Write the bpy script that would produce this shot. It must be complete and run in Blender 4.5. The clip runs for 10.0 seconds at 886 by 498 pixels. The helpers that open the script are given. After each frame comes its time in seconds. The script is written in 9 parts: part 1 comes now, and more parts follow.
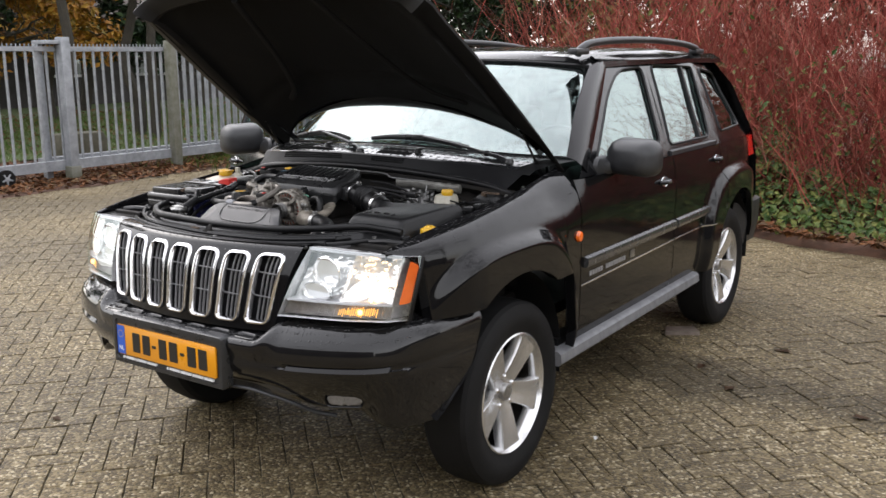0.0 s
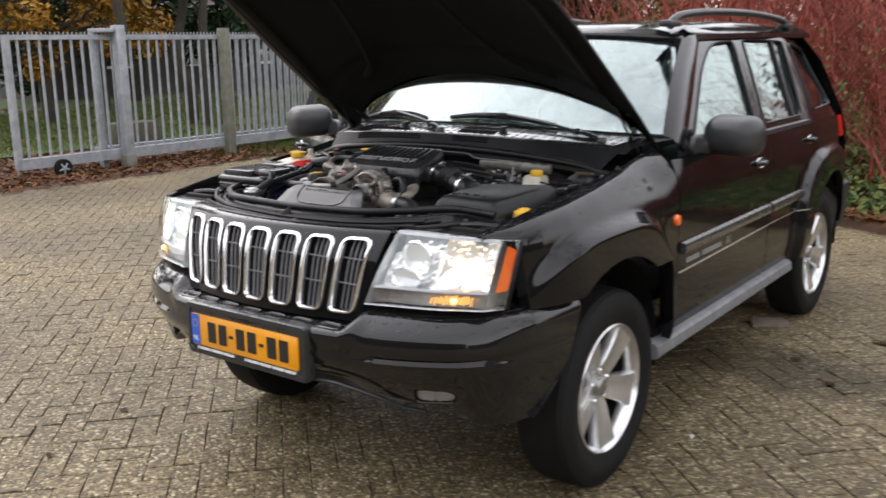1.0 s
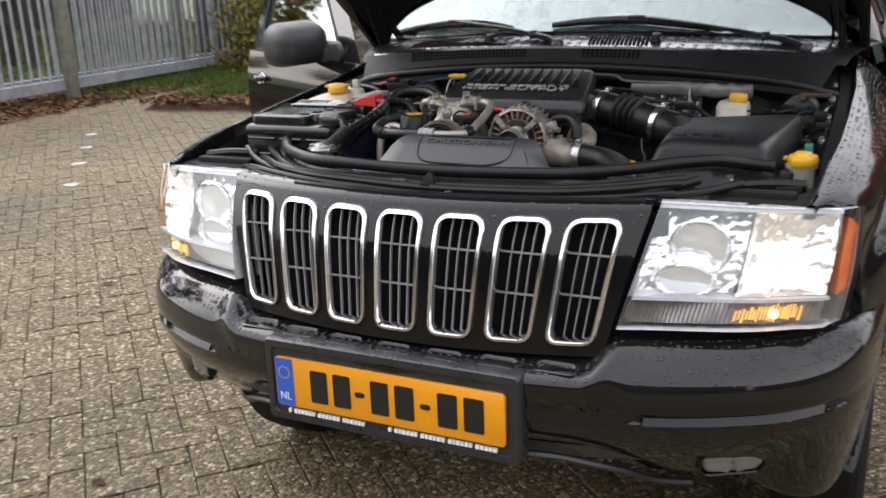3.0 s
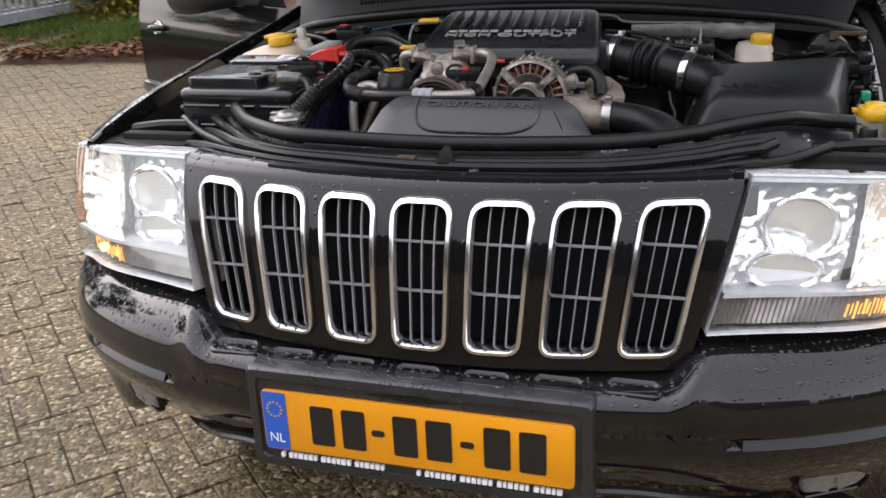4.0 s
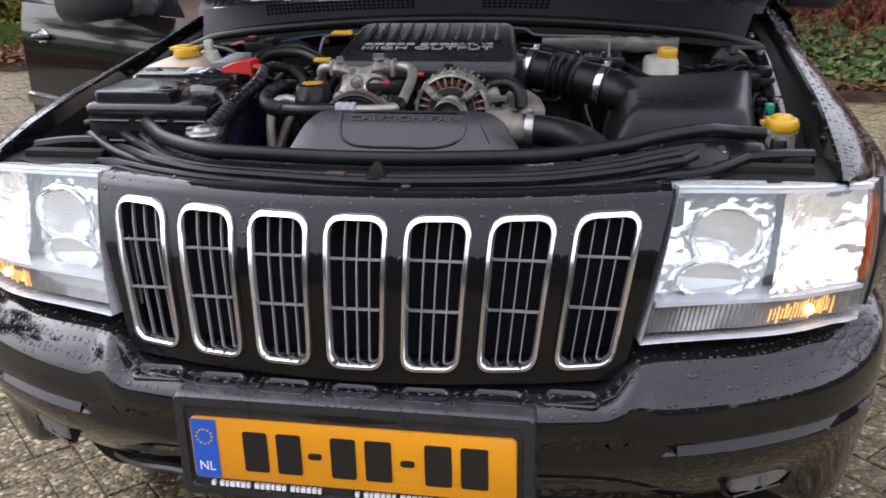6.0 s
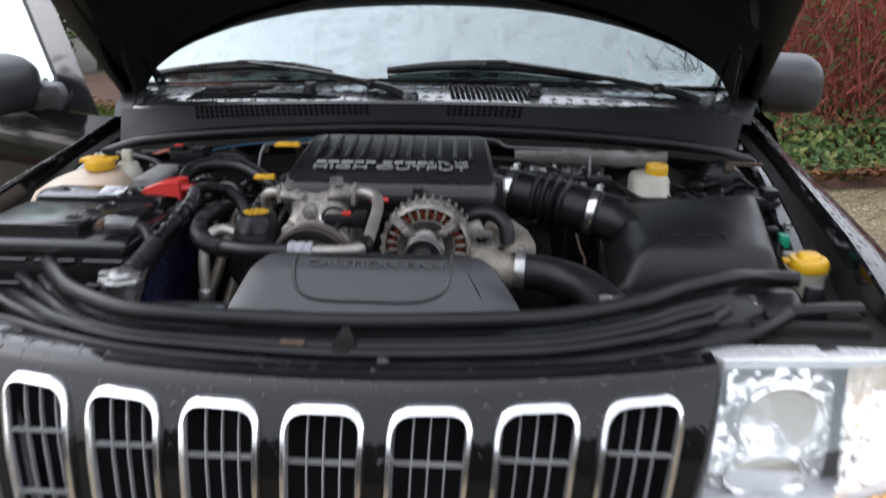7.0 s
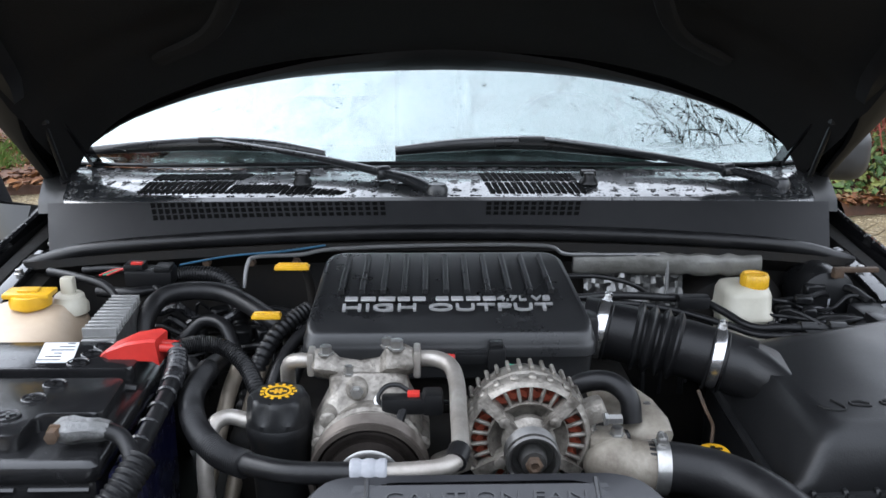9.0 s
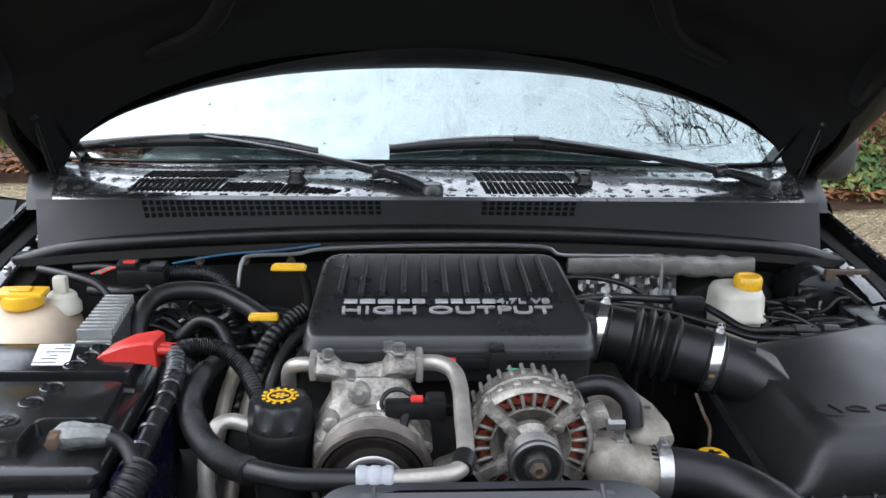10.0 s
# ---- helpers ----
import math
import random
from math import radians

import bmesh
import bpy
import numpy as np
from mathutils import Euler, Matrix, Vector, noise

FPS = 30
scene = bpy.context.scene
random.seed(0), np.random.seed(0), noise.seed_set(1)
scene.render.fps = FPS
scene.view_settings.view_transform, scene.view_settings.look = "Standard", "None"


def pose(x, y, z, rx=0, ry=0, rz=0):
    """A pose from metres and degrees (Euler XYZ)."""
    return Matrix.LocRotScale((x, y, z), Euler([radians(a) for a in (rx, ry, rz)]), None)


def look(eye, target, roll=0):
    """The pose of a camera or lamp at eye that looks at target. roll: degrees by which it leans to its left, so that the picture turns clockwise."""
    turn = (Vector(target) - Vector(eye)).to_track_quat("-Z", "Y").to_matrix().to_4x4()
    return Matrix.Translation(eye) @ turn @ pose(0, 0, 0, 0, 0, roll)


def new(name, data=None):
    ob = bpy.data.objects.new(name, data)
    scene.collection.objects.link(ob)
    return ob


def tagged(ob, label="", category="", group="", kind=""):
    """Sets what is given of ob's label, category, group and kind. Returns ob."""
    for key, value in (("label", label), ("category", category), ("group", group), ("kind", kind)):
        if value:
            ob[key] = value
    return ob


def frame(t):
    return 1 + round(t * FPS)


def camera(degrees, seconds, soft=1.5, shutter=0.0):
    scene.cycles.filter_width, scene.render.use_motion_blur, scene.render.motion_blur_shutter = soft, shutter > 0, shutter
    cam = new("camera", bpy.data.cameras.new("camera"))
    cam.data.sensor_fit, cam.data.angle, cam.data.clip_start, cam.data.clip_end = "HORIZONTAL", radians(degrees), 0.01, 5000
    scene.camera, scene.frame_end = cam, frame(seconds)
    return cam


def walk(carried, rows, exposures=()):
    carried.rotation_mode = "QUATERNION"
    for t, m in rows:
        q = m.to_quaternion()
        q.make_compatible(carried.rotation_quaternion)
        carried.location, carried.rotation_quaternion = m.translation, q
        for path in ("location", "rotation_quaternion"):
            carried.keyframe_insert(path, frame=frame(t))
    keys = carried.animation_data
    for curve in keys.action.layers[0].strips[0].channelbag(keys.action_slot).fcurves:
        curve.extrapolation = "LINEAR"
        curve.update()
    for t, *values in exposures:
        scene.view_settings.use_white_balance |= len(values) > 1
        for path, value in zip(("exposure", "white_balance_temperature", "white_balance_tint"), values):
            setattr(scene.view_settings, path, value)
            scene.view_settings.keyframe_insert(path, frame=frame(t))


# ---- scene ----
cam = camera(51.5, 10.0, shutter=0.5)
PATH = [
    (0, (2.537, -2.862, 1.653), (1.44, -1.242, 1.238), -0.3),
    (0.5, (2.483, -2.843, 1.638), (1.355, -1.246, 1.215), -0.4),
    (1, (2.275, -2.777, 1.587), (1.102, -1.216, 1.152), -0.9),
    (1.5, (1.928, -2.637, 1.522), (0.72, -1.112, 1.062), -1.7),
    (2, (1.548, -2.521, 1.482), (0.376, -0.974, 0.998), -2.1),
    (2.5, (1.184, -2.476, 1.505), (0.185, -0.83, 0.963), -2.7),
    (3, (0.847, -2.302, 1.462), (0.009, -0.583, 0.876), -2.3),
    (3.2, (0.755, -2.217, 1.458), (-0.043, -0.501, 0.809), -2.8),
    (4.3, (0.392, -2.018, 1.435), (-0.123, -0.224, 0.717), -2.6),
    (4.5, (0.384, -2.017, 1.435), (-0.112, -0.214, 0.728), -2.5),
    (5, (0.386, -2.012, 1.434), (-0.079, -0.197, 0.735), -2.3),
    (5.2, (0.388, -2.005, 1.437), (-0.066, -0.189, 0.732), -2.2),
    (6.3, (0.34, -2.041, 1.463), (0.076, -0.187, 0.761), -0.7),
    (6.5, (0.306, -1.976, 1.476), (0.09, -0.111, 0.788), -0.1),
    (7, (0.227, -1.72, 1.49), (0.064, 0.191, 0.922), 0.0),
    (7.5, (0.11, -1.462, 1.524), (0.017, 0.463, 0.992), 0.4),
    (8, (0.017, -1.308, 1.549), (-0.012, 0.609, 0.981), -0.2),
    (8.5, (-0.016, -1.265, 1.548), (-0.01, 0.661, 1.01), -0.5),
    (9, (-0.046, -1.26, 1.564), (0.008, 0.666, 1.027), 0.2),
    (9.5, (-0.076, -1.251, 1.58), (0.023, 0.667, 1.021), 1.0),
    (10, (-0.078, -1.25, 1.579), (0.028, 0.668, 1.021), 1.0),
]
EXPOSURES = [(0.0, 0.32, 6800, 13), (1.5, 0.33, 6800, 14), (3.0, 0.33, 6800, 15), (5.0, 0.36, 6750, 18), (6.4, 0.36, 6250, 16), (7.0, 0.34, 6350, 13), (8.0, 0.66, 6100, 10), (10.0, 0.96, 6150, 10)]
walk(cam, [(t, look(eye, target, roll)) for t, eye, target, roll in PATH], exposures=EXPOSURES)

# ---- world and light: a bright overcast sky ----
world = bpy.data.worlds.new("overcast_sky")
scene.world = world
world.use_nodes = True
wn, wl = world.node_tree.nodes, world.node_tree.links
sky = wn.new("ShaderNodeTexSky")
sky.sky_type = "NISHITA"
sky.sun_disc = False
sky.sun_elevation, sky.sun_rotation = radians(35), radians(-82)
sky.air_density, sky.dust_density, sky.ozone_density = 1.0, 0.4, 1.0
grey = wn.new("ShaderNodeHueSaturation")
grey.inputs["Saturation"].default_value = 0.20
wl.new(sky.outputs[0], grey.inputs["Color"])
# cloud cover: brighter overhead than at the horizon
where, split, rise, cloud = wn.new("ShaderNodeTexCoord"), wn.new("ShaderNodeSeparateXYZ"), wn.new("ShaderNodeMapRange"), wn.new("ShaderNodeVectorMath")
wl.new(where.outputs["Generated"], split.inputs[0])
wl.new(split.outputs[2], rise.inputs["Value"])
rise.inputs["To Min"].default_value, rise.inputs["To Max"].default_value = 0.9, 6.8
cloud.operation = "SCALE"
wl.new(grey.outputs[0], cloud.inputs[0])
wl.new(rise.outputs[0], cloud.inputs["Scale"])
wl.new(cloud.outputs[0], wn["Background"].inputs[0])
wn["Background"].inputs[1].default_value = 0.15
sun_data = bpy.data.lights.new("sun", "SUN")
sun_data.energy, sun_data.angle, sun_data.color = 0.22, radians(36), (1.0, 0.99, 0.97)
sun = new("sun", sun_data)
sun.matrix_world = look((0, 0, 20), (8.2, -1.2, 20 - 5.8))


# ---- materials ----
def mat(name, c1, c2=None, rough=0.5, metal=0.0, scale=8.0, bump=0.0, bscale=60.0, rvar=0.08, coat=0.0, spec=0.5, fine=0.0):
    """A surface of two tones broken up at two scales, with uneven gloss and fine relief."""
    m = bpy.data.materials.new(name)
    m.use_nodes = True
    n, l = m.node_tree.nodes, m.node_tree.links
    b = n["Principled BSDF"]
    tc = n.new("ShaderNodeTexCoord")
    c2 = c2 or tuple(v * 0.7 for v in c1)
    big = n.new("ShaderNodeTexNoise")
    big.inputs["Scale"].default_value, big.inputs["Detail"].default_value, big.inputs["Roughness"].default_value = scale, 8, 0.65
    l.new(tc.outputs["Object"], big.inputs["Vector"])
    ramp = n.new("ShaderNodeValToRGB")
    ramp.color_ramp.elements[0].position, ramp.color_ramp.elements[1].position = 0.35, 0.68
    ramp.color_ramp.elements[0].color, ramp.color_ramp.elements[1].color = (*c1, 1), (*c2, 1)
    l.new(big.outputs[0], ramp.inputs[0])
    l.new(ramp.outputs[0], b.inputs["Base Color"])
    rr = n.new("ShaderNodeMapRange")
    rr.inputs["From Min"].default_value, rr.inputs["From Max"].default_value = 0.3, 0.7
    rr.inputs["To Min"].default_value, rr.inputs["To Max"].default_value = max(rough - rvar, 0.02), min(rough + rvar, 1)
    l.new(big.outputs[0], rr.inputs["Value"])
    l.new(rr.outputs[0], b.inputs["Roughness"])
    b.inputs["Metallic"].default_value = metal
    b.inputs["Specular IOR Level"].default_value = spec
    if coat:
        b.inputs["Coat Weight"].default_value, b.inputs["Coat Roughness"].default_value = coat, 0.04
    if bump:
        f = n.new("ShaderNodeTexNoise")
        f.inputs["Scale"].default_value, f.inputs["Detail"].default_value = bscale, 6
        l.new(tc.outputs["Object"], f.inputs["Vector"])
        bp = n.new("ShaderNodeBump")
        bp.inputs["Strength"].default_value, bp.inputs["Distance"].default_value = bump, 0.004
        l.new(f.outputs[0], bp.inputs["Height"])
        l.new(bp.outputs[0], b.inputs["Normal"])
    return m


def with_drops(m, size=150.0, strength=0.6):
    """Rain drops that stand on a surface: small round bumps, sparse and uneven."""
    n, l = m.node_tree.nodes, m.node_tree.links
    tc = n.new("ShaderNodeTexCoord")
    v = n.new("ShaderNodeTexVoronoi")
    v.inputs["Scale"].default_value = size
    l.new(tc.outputs["Object"], v.inputs["Vector"])
    pick = n.new("ShaderNodeMapRange")
    pick.inputs["From Min"].default_value, pick.inputs["From Max"].default_value = 0.45, 1.0
    pick.inputs["To Min"].default_value, pick.inputs["To Max"].default_value = 0.0, 0.42
    sep = n.new("ShaderNodeSeparateColor")
    l.new(v.outputs["Color"], sep.inputs[0])
    l.new(sep.outputs[0], pick.inputs["Value"])
    sub = n.new("ShaderNodeMath")
    sub.operation = "SUBTRACT"
    l.new(pick.outputs[0], sub.inputs[0])
    l.new(v.outputs["Distance"], sub.inputs[1])
    mx = n.new("ShaderNodeMath")
    mx.operation = "MAXIMUM"
    mx.inputs[1].default_value = 0.0
    l.new(sub.outputs[0], mx.inputs[0])
    geo, up, face, wet = n.new("ShaderNodeNewGeometry"), n.new("ShaderNodeSeparateXYZ"), n.new("ShaderNodeMapRange"), n.new("ShaderNodeMath")
    face.inputs["From Min"].default_value, face.inputs["From Max"].default_value = 0.25, 0.6
    wet.operation = "MULTIPLY"
    l.new(geo.outputs["Normal"], up.inputs[0])
    l.new(up.outputs[2], face.inputs["Value"])
    l.new(mx.outputs[0], wet.inputs[0])
    l.new(face.outputs[0], wet.inputs[1])
    rt = n.new("ShaderNodeMath")
    rt.operation = "SQRT"
    l.new(wet.outputs[0], rt.inputs[0])
    bp = n.new("ShaderNodeBump")
    bp.inputs["Strength"].default_value, bp.inputs["Distance"].default_value = strength, 0.004
    l.new(rt.outputs[0], bp.inputs["Height"])
    b = n["Principled BSDF"]
    l.new(bp.outputs[0], b.inputs["Normal"])
    if b.inputs["Coat Weight"].default_value > 0:
        l.new(bp.outputs[0], b.inputs["Coat Normal"])
    return m


def glass(name, tint, gloss, r0):
    """A tinted pane: clear where one looks straight through, mirror-like at a slant; r0 is its gloss head-on."""
    m = bpy.data.materials.new(name)
    m.use_nodes = True
    n, l = m.node_tree.nodes, m.node_tree.links
    n.remove(n["Principled BSDF"])
    t, g, mix, fr = n.new("ShaderNodeBsdfTransparent"), n.new("ShaderNodeBsdfGlossy"), n.new("ShaderNodeMixShader"), n.new("ShaderNodeLayerWeight")
    t.inputs[0].default_value = (*tint, 1)
    g.inputs["Roughness"].default_value = gloss
    g.inputs[0].default_value = (0.90, 1.0, 0.985, 1)
    fr.inputs["Blend"].default_value = 0.5
    pw, ml = n.new("ShaderNodeMath"), n.new("ShaderNodeMath")
    pw.operation, ml.operation = "POWER", "MULTIPLY_ADD"
    pw.inputs[1].default_value = 5.0
    ml.inputs[1].default_value, ml.inputs[2].default_value = 1 - r0, r0
    l.new(fr.outputs["Facing"], pw.inputs[0])
    l.new(pw.outputs[0], ml.inputs[0])
    l.new(ml.outputs[0], mix.inputs[0])
    l.new(t.outputs[0], mix.inputs[1])
    l.new(g.outputs[0], mix.inputs[2])
    l.new(mix.outputs[0], n["Material Output"].inputs[0])
    tc, nz, bp = n.new("ShaderNodeTexCoord"), n.new("ShaderNodeTexNoise"), n.new("ShaderNodeBump")
    nz.inputs["Scale"].default_value = 45.0
    bp.inputs["Strength"].default_value, bp.inputs["Distance"].default_value = 0.03, 0.002
    l.new(tc.outputs["Object"], nz.inputs["Vector"])
    l.new(nz.outputs[0], bp.inputs["Height"])
    l.new(bp.outputs[0], g.inputs["Normal"])
    return m


def lit(name, colour, strength):
    m = bpy.data.materials.new(name)
    m.use_nodes = True
    b = m.node_tree.nodes["Principled BSDF"]
    b.inputs["Base Color"].default_value = (*colour, 1)
    b.inputs["Emission Color"].default_value = (*colour, 1)
    b.inputs["Emission Strength"].default_value = strength
    return m


PAINT = with_drops(mat("black_car_paint", (0.004, 0.004, 0.0045), (0.006, 0.006, 0.0065), 0.11, scale=3, coat=0.5, rvar=0.03, spec=0.10), 110, 0.10)
PAINT_WET = with_drops(mat("wet_black_paint", (0.005, 0.005, 0.0055), (0.008, 0.008, 0.0085), 0.15, scale=3, coat=0.75, rvar=0.05, spec=0.10), 95, 0.35)
TRIM = mat("grey_black_trim", (0.015, 0.0155, 0.017), (0.023, 0.0235, 0.025), 0.42, scale=14, bump=0.08, bscale=420)
TRIM_WET = with_drops(mat("wet_black_trim", (0.014, 0.015, 0.016), (0.024, 0.025, 0.027), 0.3, scale=14), 130, 0.8)
PLASTIC = mat("black_plastic", (0.0055, 0.0056, 0.006), (0.010, 0.0103, 0.0108), 0.33, scale=9, bump=0.06, bscale=500, spec=0.24)
STRIP = mat("wet_grey_strip", (0.03, 0.031, 0.033), (0.045, 0.046, 0.048), 0.25, scale=10, coat=0.8)
BATT = mat("battery_plastic", (0.007, 0.007, 0.0075), (0.012, 0.012, 0.0125), 0.2, scale=14, bump=0.05, bscale=300, spec=0.5)
COVERG = mat("satin_grey_plastic", (0.010, 0.0103, 0.0112), (0.016, 0.0163, 0.018), 0.32, scale=9, bump=0.08, bscale=500)
BARG = mat("satin_grille_bars", (0.24, 0.24, 0.245), (0.17, 0.17, 0.175), 0.35, scale=30)
RUBBER = mat("black_rubber", (0.0048, 0.0048, 0.0052), (0.010, 0.010, 0.0106), 0.38, scale=18, bump=0.08, bscale=260, spec=0.24)
TYRE = mat("tyre_rubber", (0.006, 0.006, 0.0062), (0.010, 0.0098, 0.0096), 0.7, scale=12, bump=0.15, bscale=160, spec=0.18)
SOOT = mat("grimy_black_metal", (0.005, 0.005, 0.005), (0.012, 0.010, 0.008), 0.75, scale=14, bump=0.2, bscale=90, spec=0.2)
FELT = mat("black_hood_lining", (0.0055, 0.0053, 0.0052), (0.0095, 0.0092, 0.009), 0.85, scale=6, bump=0.25, bscale=320, spec=0.2)
CHROME = mat("chrome", (0.84, 0.84, 0.85), (0.74, 0.74, 0.75), 0.16, 1.0, scale=20, rvar=0.05)
PULLEY = mat("dark_pulley_steel", (0.11, 0.108, 0.105), (0.055, 0.053, 0.05), 0.38, 0.7, scale=30)
STEEL = mat("worn_steel", (0.42, 0.42, 0.41), (0.26, 0.25, 0.24), 0.34, 0.9, scale=40, bump=0.1, bscale=200)
CAST = mat("cast_aluminium", (0.27, 0.25, 0.22), (0.055, 0.047, 0.038), 0.45, 0.45, scale=38, bump=0.8, bscale=110)
PIPE = mat("aluminium_pipe", (0.34, 0.32, 0.29), (0.20, 0.18, 0.16), 0.4, 0.6, scale=24, bump=0.06)
RUST = mat("rusty_iron", (0.09, 0.055, 0.032), (0.035, 0.026, 0.02), 0.75, 0.3, scale=30, bump=0.3)
COPPER = mat("copper_winding", (0.40, 0.09, 0.05), (0.22, 0.05, 0.03), 0.4, 0.5, scale=60)
ALLOY = mat("polished_alloy_rim", (0.66, 0.66, 0.66), (0.58, 0.58, 0.58), 0.24, 0.85, scale=9, rvar=0.04)
YELLOW = mat("yellow_cap_plastic", (0.62, 0.36, 0.012), (0.50, 0.27, 0.008), 0.4, scale=24)
RED = mat("red_terminal_plastic", (0.48, 0.03, 0.022), (0.36, 0.018, 0.014), 0.4, scale=24)
TANK = mat("translucent_tank_plastic", (0.46, 0.37, 0.28), (0.36, 0.28, 0.20), 0.42, scale=8)
TANKW = mat("milky_tank_plastic", (0.44, 0.42, 0.35), (0.34, 0.32, 0.26), 0.4, scale=14)
LABEL = mat("white_sticker", (0.26, 0.265, 0.28), (0.17, 0.175, 0.19), 0.5, scale=50)
EMBOSS = mat("silver_lettering", (0.30, 0.30, 0.30), (0.20, 0.20, 0.20), 0.4, 0.2, scale=40)
PLATE = mat("yellow_number_plate", (0.62, 0.25, 0.005), (0.55, 0.21, 0.004), 0.32, scale=8)
PLATE_INK = mat("plate_ink", (0.012, 0.011, 0.010), rough=0.4)
BLUE = mat("blue_plate_band", (0.02, 0.10, 0.48), (0.018, 0.085, 0.42), 0.35)
WHITE = mat("white_lettering", (0.75, 0.75, 0.75), (0.66, 0.66, 0.66), 0.5)
AMBER = mat("amber_lens", (0.85, 0.16, 0.015), (0.75, 0.12, 0.01), 0.15, coat=0.6, scale=30)
REDLENS = mat("red_tail_lens", (0.5, 0.012, 0.010), (0.4, 0.01, 0.008), 0.15, coat=0.6)
REFLECT = mat("lamp_housing_silver", (0.58, 0.58, 0.58), (0.48, 0.48, 0.48), 0.25, 0.3, scale=40, bump=0.25, bscale=70)
RIBBED = mat("ribbed_clear_lens", (0.20, 0.19, 0.18), (0.13, 0.125, 0.12), 0.22, 0.2, scale=60, bump=0.4, bscale=160)
LENS = glass("lamp_lens", (0.95, 0.95, 0.95), 0.02, 0.09)
WINDSCREEN = glass("windscreen_glass", (0.30, 0.36, 0.35), 0.012, 0.36)
SIDEGLASS = glass("green_side_glass", (0.40, 0.52, 0.48), 0.012, 0.26)
BULB = lit("lit_bulb", (1.0, 0.58, 0.25), 10.0)
BULB_A = lit("lit_amber_bulb", (1.0, 0.56, 0.18), 4.0)
GREENP = mat("green_connector", (0.01, 0.28, 0.16), rough=0.4)
FOIL = mat("heat_shield_foil", (0.20, 0.20, 0.195), (0.08, 0.08, 0.078), 0.36, 0.85, scale=20, bump=0.6, bscale=35)
SEATM = mat("dark_seat_leather", (0.03, 0.03, 0.032), (0.045, 0.044, 0.044), 0.55, scale=20)
FINM = mat("grey_fins", (0.24, 0.24, 0.235), (0.15, 0.15, 0.145), 0.5, 0.3, scale=30)
GALV = mat("galvanised_steel", (0.34, 0.355, 0.375), (0.20, 0.215, 0.23), 0.5, 0.25, scale=7, bump=0.1, bscale=60)
MOSSPOST = mat("mossy_grey_post", (0.17, 0.17, 0.145), (0.11, 0.11, 0.07), 0.75, 0.0, scale=9, bump=0.2, bscale=70)


# ---- mesh tools ----
def B():
    return bmesh.new()


def part(name, bm, material, parent=None, label="", angle=40, xf=None):
    if xf is not None:
        bm.transform(xf)
        if xf.determinant() < 0:
            bmesh.ops.reverse_faces(bm, faces=bm.faces[:])
    me = bpy.data.meshes.new(name)
    bm.to_mesh(me)
    bm.free()
    me.polygons.foreach_set("use_smooth", [True] * len(me.polygons))
    me.set_sharp_from_angle(angle=radians(angle))
    me.materials.append(material)
    ob = new(name, me)
    if parent:
        ob.parent = parent
    return tagged(ob, label)


def thing(name, label, category, loc=(0, 0, 0), group="", kind=""):
    ob = new(name)
    ob.empty_display_size = 0.1
    ob.location = loc
    return tagged(ob, label, category, group, kind)


def spline(pts, n=8):
    """A smooth line through points."""
    p = [Vector(q) for q in pts]
    p = [2 * p[0] - p[1]] + p + [2 * p[-1] - p[-2]]
    out = []
    for i in range(1, len(p) - 2):
        for k in range(n):
            t = k / n
            a, b, c, d = p[i - 1], p[i], p[i + 1], p[i + 2]
            out.append(0.5 * (2 * b + (c - a) * t + (2 * a - 5 * b + 4 * c - d) * t * t + (3 * b - a - 3 * c + d) * t * t * t))
    return out + [p[-2]]


def loft(bm, rings, closed=True, caps=True):
    vs = [[bm.verts.new(p) for p in r] for r in rings]
    m = len(rings[0])
    for a, b in zip(vs, vs[1:]):
        for i in range(m if closed else m - 1):
            j = (i + 1) % m
            bm.faces.new((a[i], a[j], b[j], b[i]))
    if caps and closed:
        bm.faces.new(vs[0][::-1])
        bm.faces.new(vs[-1])
    return vs


def tube(bm, pts, r, n=10, smooth=8, caps=True, flat=1.0):
    """A round tube along a smooth line; r is a number or a function of the way along, 0 to 1."""
    c = spline(pts, smooth) if smooth else [Vector(p) for p in pts]
    up = Vector((0.13, 0.21, 0.97)).normalized()
    rings = []
    for i, p in enumerate(c):
        d = (c[min(i + 1, len(c) - 1)] - c[max(i - 1, 0)]).normalized()
        a = d.cross(up)
        if a.length < 0.05:
            a = d.cross(Vector((1, 0, 0)))
        a.normalize()
        b = a.cross(d).normalized()
        up = b
        rad = r(i / (len(c) - 1)) if callable(r) else r
        rings.append([p + a * math.cos(2 * math.pi * k / n) * rad + b * math.sin(2 * math.pi * k / n) * rad * flat for k in range(n)])
    loft(bm, rings, True, caps)


def lathe(bm, prof, m=None, n=24, caps=True):
    """prof: (radius, height) rows turned about the local z axis, laid by m."""
    m = m or Matrix()
    loft(bm, [[m @ Vector((r * math.cos(2 * math.pi * k / n), r * math.sin(2 * math.pi * k / n), z)) for k in range(n)] for r, z in prof], True, caps)


def box(bm, c, s, bev=0.0, seg=2, m=None):
    mm = (m or Matrix()) @ Matrix.Translation(c) @ Matrix.Diagonal((*s, 1))
    g = bmesh.ops.create_cube(bm, size=1.0, matrix=mm)
    if bev:
        es = list({e for v in g["verts"] for e in v.link_edges})
        bmesh.ops.bevel(bm, geom=es, offset=bev, segments=seg, profile=0.6, affect="EDGES")


